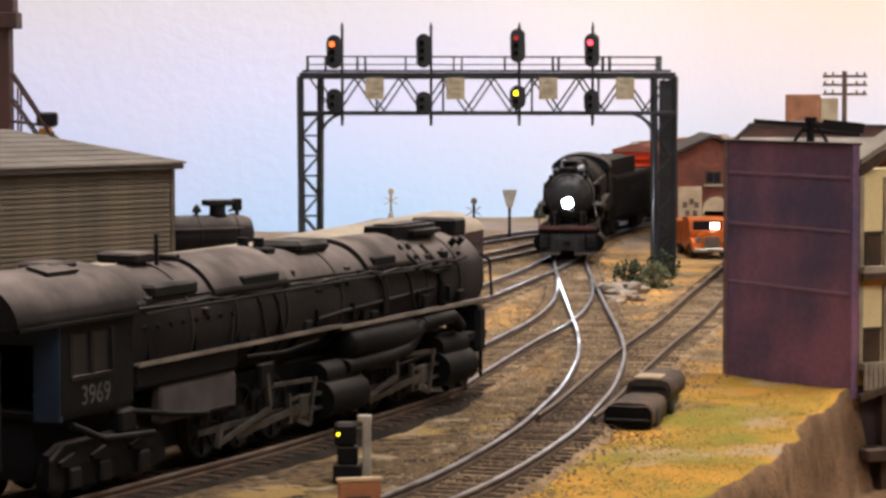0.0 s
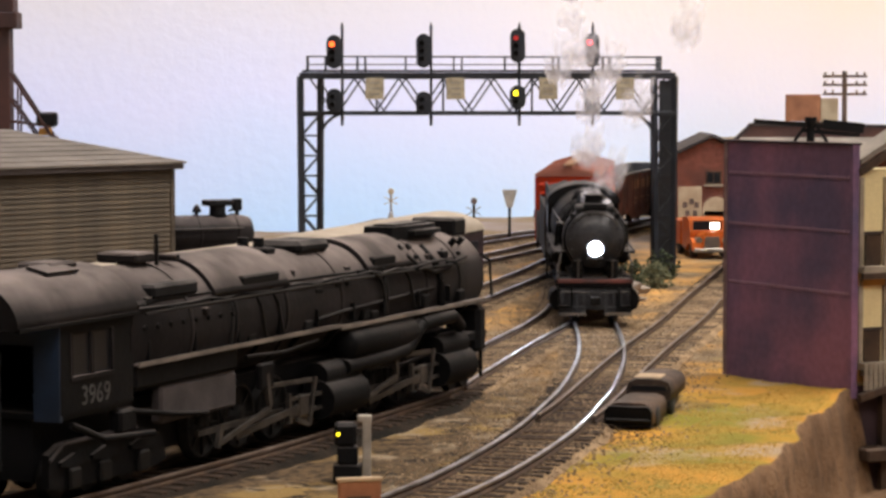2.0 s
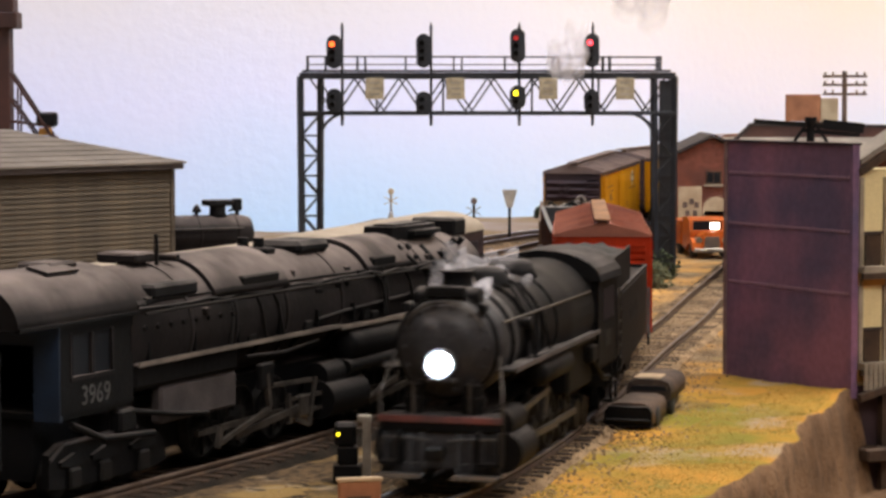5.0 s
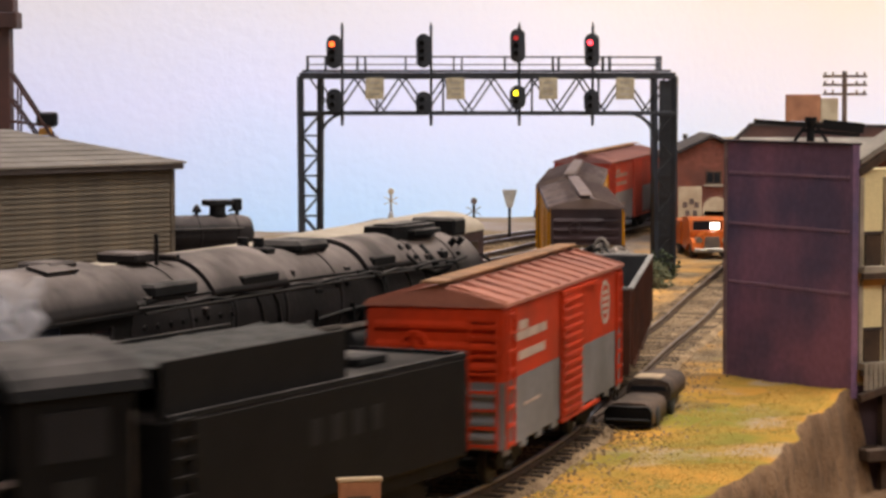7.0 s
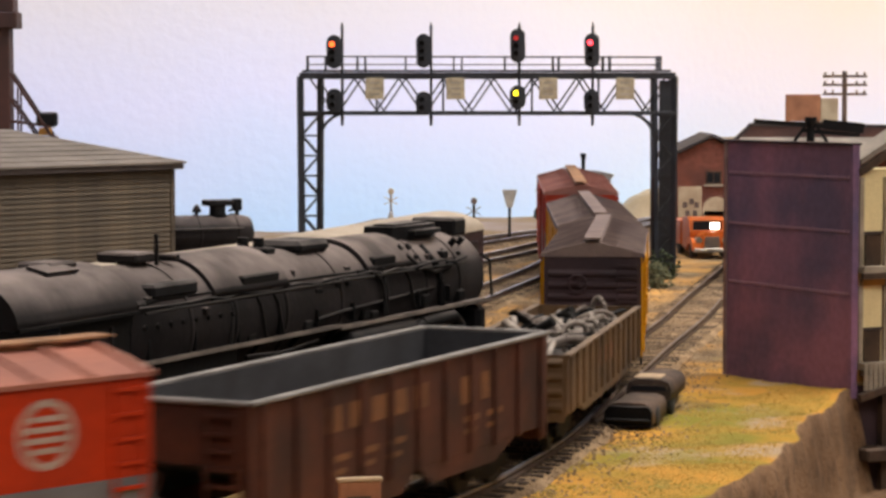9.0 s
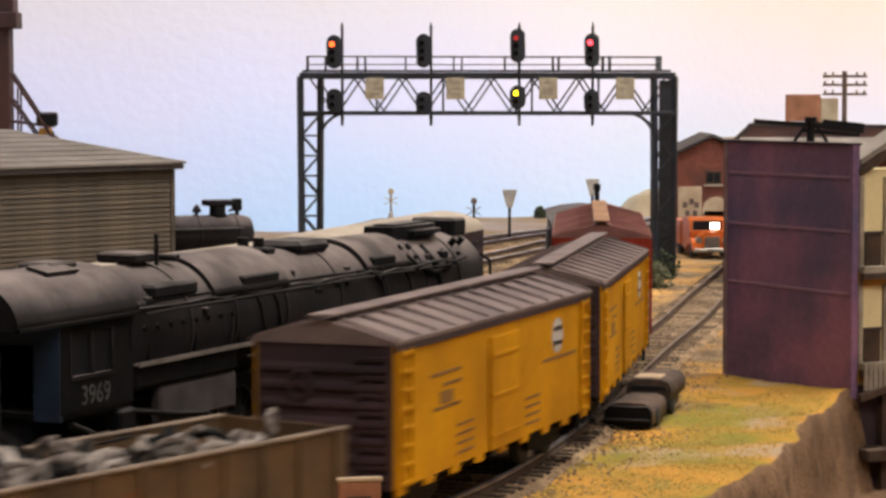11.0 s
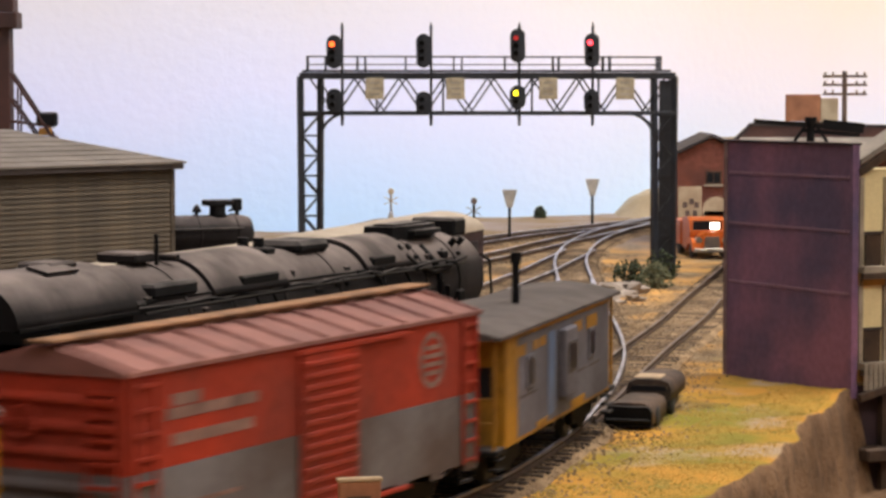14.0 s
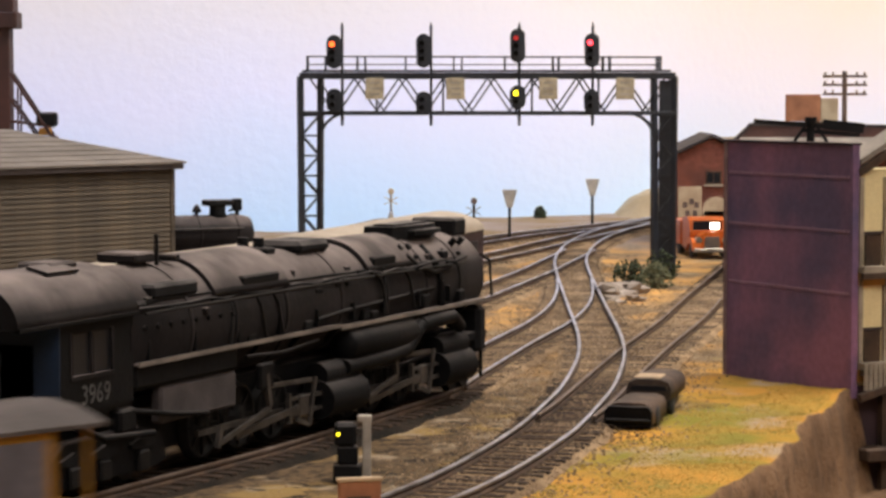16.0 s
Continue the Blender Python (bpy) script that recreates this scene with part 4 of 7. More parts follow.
def hopper_car():
    t = thing("hopper_car", "rusty red-brown open hopper car with faded yellow lettering", "freight car", group="cars of the moving train")
    half, w, z0, z1 = 79, 17.3, 11.0, 37.2
    for sx in (-1, 1):
        side = part("side", Shape().box(*sorted((sx * (w - 0.7), sx * w)), -half, half, 13.0, z1 - 0.5, 0.1).prism([(-half + 20, 13.2), (half - 20, 13.2), (half - 34, 8.4), (8, 8.4), (0, 13.2), (-8, 8.4), (-half + 34, 8.4)], "x", *sorted((sx * (w - 0.7), sx * (w - 0.1)))), M_HOPPER, t)
        for k in range(11):
            y = -half + 5 + k * (2 * half - 10) / 10
            part("side_stake", Shape().box(*sorted((sx * (w - 0.1), sx * (w + 0.9))), y - 0.9, y + 0.9, 12.6, z1 - 1.2, 0.2), M_HOPPER, side)
        part("lining", Shape().box(*sorted((sx * (w - 1.1), sx * (w - 0.72))), -half + 1.2, half - 1.2, 13.4, z1 - 0.9), M_HOPIN, side, "slate-grey inner wall")
        part("top_rail", Shape().box(*sorted((sx * (w - 1.0), sx * (w + 0.9))), -half, half, z1 - 1.0, z1, 0.25), M_HOPRIM, t, "worn pale top rail")
    for sy in (-1, 1):
        e = part("end", Shape().box(-w + 0.7, w - 0.7, *sorted((sy * (half - 0.8), sy * half)), 24, z1 - 0.4), M_HOPPER, t)
        part("end_rail", Shape().box(-w + 1.0, w - 1.0, *sorted((sy * (half - 1.2), sy * (half + 0.8))), z1 - 1.0, z1, 0.25), M_HOPRIM, t)
        part("slope_sheet", Shape().prism([(sy * (half - 1), 25), (sy * 20, 12), (sy * 20, 10.8), (sy * (half - 1), 23.6)], "x", -w + 0.8, w - 0.8), M_HOPIN, t)
        part("end_lining", Shape().box(-w + 1.2, w - 1.2, *sorted((sy * (half - 1.2), sy * (half - 0.82))), 24, z1 - 0.9), M_HOPIN, e)
        for sx in (-1, 1):
            part("corner_post", Shape().box(*sorted((sx * (w - 2.2), sx * (w - 0.2))), *sorted((sy * (half - 2), sy * half)), 10, 25), M_HOPPER, t)
        part("end_sill", Shape().box(-w + 0.5, w - 0.5, *sorted((sy * (half - 3), sy * half)), 9.5, 12.6, 0.3), M_HOPPER, t)
        part("brake_wheel", Shape().cyl((6, sy * (half + 1), 20), (6, sy * (half + 1.8), 20), 3.2, n=16), M_HOPPER, e)
        ladder(t, -sy * 11, sy * (half + 0.8), 13, 34, 7, "x", M_HOPPER)
        coupler(t, sy * half, sy)
        bogie(t, sy * half * 0.66)
    part("centre_sill", Shape().box(-2.5, 2.5, -half + 1, half - 1, 8, 11.5).prism([(-20, 12), (20, 12), (0, 19)], "x", -w + 1, w - 1), M_HOPPER, t)
    for k in range(5):
        y = 46 - k * 11
        side_plate(t, "lettering_block", y - 7, y, 26.5, 32, w + 0.02, M_LETTERY, (-1,))
    for y in (-24, -36):
        side_plate(t, "lettering_block", y - 5, y, 24.5, 31, w + 0.02, M_LETTERY, (-1,))
    for k, y in enumerate((44, 30, 16, -26, -40)):
        side_plate(t, "data_bar", y - 9, y, 20.0, 21.4, w + 0.02, M_LETTERY, (-1,))
        side_plate(t, "data_bar", y - 7, y, 17.2, 18.4, w + 0.02, M_LETTERY, (-1,))
    return t


def gondola():
    t = thing("gondola_car", "olive-brown rusty low gondola car carrying scrap", "freight car", group="cars of the moving train")
    half, w, z1 = 76, 17.0, 28.3
    part("floor", Shape().box(-w + 0.5, w - 0.5, -half + 0.5, half - 0.5, 11.4, 13), M_GON, t)
    for sx in (-1, 1):
        side = part("side", Shape().prism([(-half, 12.5), (-half + 22, 12.5), (-half + 30, 9.5), (half - 30, 9.5), (half - 22, 12.5), (half, 12.5), (half, z1 - 0.3), (-half, z1 - 0.3)], "x", *sorted((sx * (w - 0.8), sx * w))), M_GON, t)
        part("top_rail", Shape().box(*sorted((sx * (w - 1.2), sx * (w + 0.8))), -half, half, z1 - 0.9, z1, 0.25), M_GONRIM, t)
        for k in range(13):
            y = -half + 4 + k * (2 * half - 8) / 12
            part("side_stake", Shape().box(*sorted((sx * (w - 0.1), sx * (w + 0.8))), y - 0.8, y + 0.8, 12, z1 - 0.9, 0.2), M_GON, side)
    for sy in (-1, 1):
        e = part("end", Shape().box(-w + 0.8, w - 0.8, *sorted((sy * (half - 0.8), sy * half)), 10, z1 - 0.3), M_GON, t)
        for z in (14, 18, 22, 26):
            part("end_rib", Shape().prism([(sy * half, z - 1.3), (sy * (half + 1.1), z - 0.3), (sy * (half + 1.1), z + 0.3), (sy * half, z + 1.3)], "x", -w + 1.5, w - 1.5), M_GON, e)
        coupler(t, sy * half, sy)
        bogie(t, sy * half * 0.66)
    underframe(t, half, 11.4)
    for k in range(4):
        side_plate(t, "lettering_block", 18 - k * 10, 24 - k * 10, 18.5, 23.5, w + 0.02, M_LETTERY, (-1,))
    rnd = random.Random(3)
    heap = Shape()
    heap_pts = [(-15.5 + 31 * j / 8, -70 + 140 * i / 24) for i in range(25) for j in range(9)]
    heap.add([(x, y, 22.5 + 3.5 * noise.noise(Vector((x, y, 0)) * 0.09) - abs(x) * 0.1) for x, y in heap_pts], [(i * 9 + j, i * 9 + j + 1, (i + 1) * 9 + j + 1, (i + 1) * 9 + j) for i in range(24) for j in range(8)])
    part("scrap_bed", heap, M_SOOT, t)
    for k in range(84):
        x, y, z = rnd.uniform(-13, 13), rnd.uniform(-70, 70), rnd.uniform(23, 28.5)
        m = Matrix.Translation((x, y, z)) @ Euler((rnd.uniform(-0.7, 0.7), rnd.uniform(-0.7, 0.7), rnd.random() * 6)).to_matrix().to_4x4()
        s = Shape()
        if k % 3 == 0:
            r = rnd.uniform(3.0, 5.5)
            ring = [m @ Vector((r * math.cos(a), 0.3 * math.sin(3 * a), r * math.sin(a) * 0.8)) for a in [i * math.pi / 7 for i in range(rnd.randint(9, 14))]]
            s.tube(ring, rnd.uniform(0.6, 1.2), 6)
        elif k % 3 == 1:
            s.box(-rnd.uniform(3, 8), rnd.uniform(3, 8), -1.4, 1.4, -0.3, 0.3, 0.1, m)
        else:
            s.tube([m @ Vector((-6, 0, 0)), m @ Vector((0, 0.8, 0.4)), m @ Vector((5, 2.6, 0))], rnd.uniform(0.7, 1.5), 8)
        part("scrap_piece", s, M_SCRAP if k % 4 else M_DKSTEEL, t)
    return t


def caboose():
    t = thing("caboose", "weathered yellow and grey caboose with a grey roof", "caboose", group="cars of the moving train")
    half, w, z0, z1 = 71, 16.2, 10.5, 38.0
    b0, b1 = -half + 9, half - 9
    body = part("body", Shape().box(-w + 0.4, w - 0.4, b0, b1, z0, z1), M_CABYEL, t)
    for sx in (-1, 1):
        part("side", Shape().box(*sorted((sx * (w - 0.5), sx * w)), b0, b1, z0, z1), M_CABYEL, body)
        part("grey_panel", Shape().box(*sorted((sx * w, sx * (w + 0.12))), b0 + 1.5, b1 - 12, z0 + 1, z1 - 1.5), M_CABGREY, body, "grey overpainted panel")
        for y in (38, -36):
            win = part("window", Shape().box(*sorted((sx * (w + 0.1), sx * (w + 0.7))), y - 4.2, y + 4.2, 23.0, 31.4, 0.15), M_CABGREY, body)
            part("pane", Shape().box(*sorted((sx * (w + 0.6), sx * (w + 0.8))), y - 3.0, y + 3.0, 24.0, 30.4), M_GLASS, win)
        bay = part("bay", Shape().box(*sorted((sx * w, sx * (w + 2.2))), -10, 5, 16, 34.6, 0.4), M_CABGREY, body)
        part("bay_window", Shape().box(*sorted((sx * (w + 2.1), sx * (w + 2.5))), -8, 2, 22.5, 31, 0.15), M_CABROOF, bay)
        part("pane", Shape().box(*sorted((sx * (w + 2.4), sx * (w + 2.6))), -7, 1, 23.4, 30.2), M_GLASS, bay)
    for sy in (-1, 1):
        y = sy * (b1 if sy > 0 else -b0)
        e = part("end_wall", Shape().box(-w + 0.4, w - 0.4, *sorted((y, y + sy * 0.5)), z0, z1), M_CABYEL, t)
        part("end_door", Shape().box(-4, 4, *sorted((y + sy * 0.4, y + sy * 0.9)), z0 + 1, z0 + 22, 0.1), M_CABYEL, e)
        part("pane", Shape().box(-2.6, 2.6, *sorted((y + sy * 0.85, y + sy * 1.0)), z0 + 12, z0 + 20), M_GLASS, e)
        for wx in (-10, 10):
            part("pane", Shape().box(wx - 2.6, wx + 2.6, *sorted((y + sy * 0.45, y + sy * 0.6)), z0 + 12, z0 + 20), M_GLASS, e)
        plat = part("platform", Shape().box(-w, w, *sorted((y, sy * half)), z0 - 1, z0 + 0.6, 0.2), M_SOOT, t)
        rl = Shape()
        for x in (-w + 1, -6, 6, w - 1):
            rl.cyl((x, sy * (half - 0.8), z0), (x, sy * (half - 0.8), z0 + 13), 0.4, n=6)
        for z in (z0 + 7, z0 + 13):
            rl.cyl((-w + 1, sy * (half - 0.8), z), (w - 1, sy * (half - 0.8), z), 0.4, n=6)
        part("railing", rl, M_CABYEL, plat)
        for sx in (-1, 1):
            part("roof_post", Shape().cyl((sx * (w - 1), sy * (half - 1), z0), (sx * (w - 1), sy * (half - 1), z1), 0.45, n=6), M_CABYEL, plat)
            st = Shape()
            for k in range(3):
                st.box(*sorted((sx * (w - 3), sx * w)), *sorted((y + sy * 1, y + sy * 7)), z0 - 2.5 - 2.4 * k, z0 - 2.0 - 2.4 * k)
            part("steps", st, M_SOOT, plat)
        coupler(t, sy * half, sy)
        bogie(t, sy * half * 0.62)
    rf = part("roof", Shape().prism([(-w - 1.2, z1), (-w - 1.2, z1 + 0.8), (-w * 0.55, z1 + 2.8), (0, z1 + 3.6), (w * 0.55, z1 + 2.8), (w + 1.2, z1 + 0.8), (w + 1.2, z1)], "y", -half - 2, half + 2), M_CABROOF, t)
    part("stove_pipe", Shape().cyl((-4, 3, z1 + 2), (-4, 3, z1 + 16), 1.1, n=10).cyl((-4, 3, z1 + 14), (-4, 3, z1 + 17), 1.6, 1.6, n=10), M_SOOT, t)
    underframe(t, half, z0)
    side_plate(body, "blue_patch", 9, 17, 13, 35, w + 0.12, M_CABBLUEPATCH, (-1,))
    for y0, y1, za, zb in ((42, 56, 31.8, 34.6), (29, 34, 32.0, 34.4), (20, 27, 32.2, 34.6), (-24, -14, 31.8, 34.8), (-44, -30, 31.4, 35.0), (-28, -10, 11.6, 13.6), (18, 30, 11.4, 13.0)):
        side_plate(body, "yellow_stripe", min(y0, y1), max(y0, y1), za, zb, w + 0.12, M_CABYEL, (-1,))
    for y0, y1, z in ((30, 48, 21.0), (-30, -12, 20.4), (-48, -34, 20.4)):
        side_plate(body, "grab_bar", min(y0, y1), max(y0, y1), z, z + 0.7, w + 0.12, M_CABROOF, (-1,))
    return t


def boiler_rings(y0, y1, r, z, n, mat, parent):
    for k in range(n):
        y = y0 + (y1 - y0) * (k + 0.5) / n
        part("boiler_band", Shape().lathe([(-0.6, r + 0.05), (-0.6, r + 0.3), (0.6, r + 0.3), (0.6, r + 0.05)], (0, y, z), (0, 1, 0), 32), mat, parent)


def disc_wheels(parent, ys, r, x=9.0):
    for y in ys:
        for sx in (-1, 1):
            wv = part("driving_wheel", Shape().lathe([(0, r + 0.7), (0.5, r + 0.7), (0.7, r), (2.4, r), (2.4, r - 1.2), (1.8, r - 1.4), (1.8, r * 0.35), (2.8, r * 0.33), (2.8, 0.4)], (sx * (x - 1.9), y, r), (sx, 0, 0), 24), M_DKSTEEL, parent)
            for k in range(8):
                a = k * math.pi / 4
                part("spoke", Shape().bar((sx * (x + 0.1), y + 2 * math.cos(a), r + 2 * math.sin(a)), (sx * (x + 0.1), y + (r - 1) * math.cos(a), r + (r - 1) * math.sin(a)), 0.8, 0.8), M_DKSTEEL, wv)


def road_engine():
    """The steam engine that leads the train."""
    t = thing("steam_locomotive", "black weathered steam locomotive with a lit headlight", "locomotive", group="cars of the moving train")
    zc, r = 35.0, 13.2
    b = part("boiler", Shape().lathe([(-44, 15.5), (-10, 15.2), (0, 14.0), (40, r), (62, r), (62.6, r - 0.6)], (0, 0, zc), (0, 1, 0), 36), M_BLACK, t)
    part("smokebox", Shape().lathe([(42, r), (42.2, r + 0.35), (61, r + 0.35), (61.2, r)], (0, 0, zc), (0, 1, 0), 36), M_HAZEGREY, b)
    boiler_rings(-40, 58, 14.2, zc, 6, M_BLACK, b)
    front = part("smokebox_front", Shape().lathe([(62.4, r - 0.7), (63.6, r - 1.2), (64.2, 8.5), (65.2, 8.0), (66, 5.0), (66.3, 0.5)], (0, 0, zc), (0, 1, 0), 32), M_HAZEGREY, b)
    zh = zc - 3.6
    hl = part("headlight", Shape().lathe([(63.5, 2.4), (66, 3.6), (69.6, 4.0), (70.2, 3.7), (69.4, 3.3)], (0, 0, zh), (0, 1, 0), 24), M_HAZEGREY, front)
    part("headlight_lens", Shape().lathe([(69.2, 2.8), (70.2, 2.7), (71.0, 2.0), (71.5, 1.0), (71.6, 0.2)], (0, 0, zh), (0, 1, 0), 24), M_HEADLIGHT, hl, "glowing white headlight")
    part("headlight_bracket", Shape().box(-3.4, 3.4, 63.8, 69, zh - 4.8, zh - 3.8, 0.2), M_HAZEGREY, front)
    for k in range(14):
        a = k * math.pi / 7
        part("door_bolt", Shape().cyl((10.6 * math.cos(a), 63.6, zc + 10.6 * math.sin(a)), (10.6 * math.cos(a), 64.5, zc + 10.6 * math.sin(a)), 0.5, n=6), M_HAZEGREY, front)
    part("door_grab_rail", Shape().tube([(11.4 * math.cos(a), 65.4, zc + 11.4 * math.sin(a)) for a in [0.5 + k * (math.pi - 1.0) / 10 for k in range(11)]], 0.35), M_ROD, front)
    part("number_board", Shape().box(-5, 5, 62, 64.5, zc + 12.4, zc + 15.2, 0.3), M_SOOT, front)
    for sx in (-1, 1):
        part("marker_lamp", Shape().cyl((sx * 9.5, 62, zc + 10), (sx * 9.5, 65, zc + 10), 1.2, n=10), M_SOOT, front)
        part("air_pump", Shape().cyl((sx * 7.5, 64.5, 17), (sx * 7.5, 64.5, 26), 2.5, n=14).cyl((sx * 7.5, 64.5, 21), (sx * 7.5, 64.5, 23), 3.0, n=14), M_BLACK, t)
        part("deck_stanchion", Shape().cyl((sx * 7.2, 67.6, 18.6), (sx * 7.2, 67.6, 27), 0.4, n=6).tube([(sx * 15.4, 68, 18), (sx * 15.6, 68, 24), (sx * 13.4, 62, 33)], 0.4), M_ROD, t)
        part("running_board", Shape().box(*sorted((sx * 11, sx * 17)), -42, 60, 28.6, 29.6, 0.2), M_SOOT, t)
        part("handrail", Shape().tube([(sx * 14.6, -40, zc + 6), (sx * 14.2, 0, zc + 6), (sx * 13.4, 58, zc + 6)], 0.35), M_ROD, b)
        part("cylinder", Shape().cyl((sx * 14, 44, 9), (sx * 14, 62, 9), 5.2, n=18).cyl((sx * 13, 45, 16), (sx * 13, 61, 16), 3.6, n=16).box(*sorted((sx * 8, sx * 15)), 46, 60, 8, 17), M_BLACK, t)
        part("main_rod", Shape().bar((sx * 13.4, 44, 9), (sx * 13.4, -2, 8), 1.0, 1.6), M_ROD, t)
        part("side_rod", Shape().bar((sx * 12.4, 30, 8), (sx * 12.4, -30, 8), 0.9, 1.5), M_ROD, t)
        part("valve_gear", Shape().bar((sx * 14.2, 40, 17), (sx * 14.2, 12, 19), 0.9, 1.4).bar((sx * 14.2, 14, 23), (sx * 14.2, 16, 12), 1.0, 1.6).bar((sx * 14.2, 42, 17), (sx * 14.2, 41, 9), 0.8, 1.2), M_ROD, t)
        part("air_reservoir", Shape().lathe([(-8, 0.8), (-7.4, 2.8), (-6.6, 3.4), (26, 3.4), (26.8, 2.8), (27.4, 0.8)], (sx * 14.0, 0, 24.6), (0, 1, 0), 18), M_BLACK, t)
        part("board_edge", Shape().box(*sorted((sx * 16.9, sx * 17.3)), -42, 60, 28.9, 30.1), M_FIREBOX, t, "grey running board edge")
        for y, lean in ((18, -6), (22, 4), (28, 8)):
            part("sand_pipe", Shape().tube([(sx * 7.5, y, zc + 13), (sx * 13.6, y + lean * 0.3, zc + 5), (sx * 14.8, y + lean, 30)], 0.5), M_SOOT, b)
        part("check_valve", Shape().cyl((sx * 12, 36, zc + 4), (sx * 15.4, 36, zc + 4), 1.6, n=12).tube([(sx * 15, 36, zc + 4), (sx * 15.6, 33, 30), (sx * 15.8, -40, 27.6)], 0.7), M_SOOT, b)
        part("injector", Shape().box(*sorted((sx * 14, sx * 16.6)), -42, -34, 21, 26, 0.6).tube([(sx * 15.6, -38, 22), (sx * 15.8, -52, 15), (sx * 15.6, -64, 14)], 0.8), M_BLACK, t)
        part("cab_step", Shape().box(*sorted((sx * 13.4, sx * 16.6)), -69, -62, 6.4, 7.2).box(*sorted((sx * 13.4, sx * 16.6)), -69, -62, 12, 12.8).box(*sorted((sx * 15.8, sx * 16.6)), -69.6, -69, 6.4, 18.4).box(*sorted((sx * 15.8, sx * 16.6)), -62, -61.4, 6.4, 18.4), M_BLACK, t)
        part("cab_grab_rail", Shape().tube([(sx * 17.2, -69, 20), (sx * 17.2, -69, 40)], 0.35), M_ROD, t)
        part("pilot_step", Shape().box(*sorted((sx * 10, sx * 15.5)), 66, 71, 6.5, 7.4).box(*sorted((sx * 9.6, sx * 10.4)), 66, 71, 6.5, 15).box(*sorted((sx * 15, sx * 15.6)), 66, 71, 6.5, 15), M_BLACK, t)
    part("stack", Shape().lathe([(0, 5.2), (1.5, 4.0), (5.4, 3.8), (5.6, 4.4), (6.2, 4.4), (6.2, 3.0), (3, 2.8)], (0, 52, zc + r - 1), (0, 0, 1), 20), M_SOOT, b)
    part("sand_dome", Shape().lathe([(0, 7.0), (2, 6.0), (4.2, 5.6), (5.4, 4.4), (5.8, 1.5)], (0, 24, zc + r - 1.6), (0, 0, 1), 20), M_SOOT, b)
    part("steam_dome", Shape().lathe([(0, 7.4), (2, 6.4), (3.6, 6.0), (4.8, 4.6), (5.2, 1.5)], (0, -4, zc + r - 0.6), (0, 0, 1), 20), M_SOOT, b)
    part("bell", Shape().lathe([(0, 2.2), (1, 1.7), (2.4, 1.0), (3, 0.4)], (0, 40, zc + r + 0.2), (0, 0, 1), 14), M_ROD, b)
    part("feedwater_heater", Shape().cyl((-8, 59, zc + 11.8), (8, 59, zc + 11.8), 3.0, n=18), M_SOOT, b)
    part("pilot_beam", Shape().box(-15.8, 15.8, 66, 68.6, 14.6, 18.6, 0.3), M_BLACK, t)
    part("pilot_deck", Shape().box(-14.5, 14.5, 52, 67, 17.6, 18.8, 0.2), M_BLACK, t)
    part("deck_edge", Shape().box(-15.9, 15.9, 68.5, 69.0, 16.9, 18.5, 0.1), M_DECKRED, t, "faded red deck edge")
    part("pilot_plate", Shape().box(-15.2, 15.2, 66.4, 67.6, 5.2, 14.6, 0.3), M_HAZEGREY, t)
    for sx in (-1, 1):
        for k in range(4):
            x = sx * (4.6 + 3.1 * k)
            part("pilot_bar", Shape().bar((x, 68.4, 14.4), (x, 69.6, 5.2), 0.9, 0.8), M_HAZEGREY, t)
        part("footboard", Shape().box(*sorted((sx * 3.8, sx * 15.4)), 68.0, 73.0, 3.4, 4.3, 0.2).box(*sorted((sx * 3.8, sx * 15.4)), 67.6, 68.4, 3.4, 6.8, 0.15), M_HAZEGREY, t)
        part("footboard_lip", Shape().box(*sorted((sx * 4.0, sx * 15.2)), 72.9, 73.3, 3.6, 4.6), M_PALEEDGE, t, "pale step edge")
        part("uncoupling_lever", Shape().tube([(sx * 2.2, 69.8, 12.6), (sx * 9, 69.8, 13.2), (sx * 14.6, 69.8, 13.2), (sx * 15.2, 69.8, 9)], 0.3), M_ROD, t)
    coupler(t, 68, 1)
    fr = part("frame", Shape().box(-6, 6, -60, 64, 5, 17), M_SOOT, t)
    disc_wheels(fr, (-28, -9, 10, 29), 8.6)
    for y in (52, 63, -46, -56):
        w = Shape()
        for sx in (-1, 1):
            w.lathe([(0, 5.2), (0.5, 5.2), (0.8, 4.6), (2.4, 4.5)], (sx * 7.2, y, 4.6), (sx, 0, 0), 18)
        part("wheelset", w, M_DKSTEEL, fr)
    part("firebox", Shape().box(-14, 14, -46, -14, 14, 30, 1), M_BLACK, t)
    cab_h = part("cab", Shape().box(-16, 16, -44, -43, 19, 46), M_BLACK, t)
    part("cab_floor", Shape().box(-16, 16, -70, -44, 18, 19.2), M_BLACK, cab_h)
    for sx in (-1, 1):
        part("cab_side", Shape().box(*sorted((sx * 15.6, sx * 16.4)), -70, -43, 19, 44), M_BLACK, cab_h)
    arc = [(-17.2, 43.6)] + [(17.2 * -math.cos(a), 43.6 + 8.8 * math.sin(a)) for a in [k * math.pi / 14 for k in range(1, 14)]] + [(17.2, 43.6)]
    part("cab_roof", Shape().prism(arc, "y", -73, -42), M_SOOT, t)
    for sx in (-1, 1):
        part("cab_window", Shape().box(*sorted((sx * 16.3, sx * 16.6)), -64, -49, 32, 41), M_GLASS, cab_h)
        part("front_window", Shape().box(*sorted((sx * 9, sx * 14)), -43.1, -42.8, 40, 45), M_GLASS, cab_h)
    part("number_block", Shape().box(-16.6, -16.4, -60, -52, 24, 28.5), M_LETTERG, cab_h)
    return t


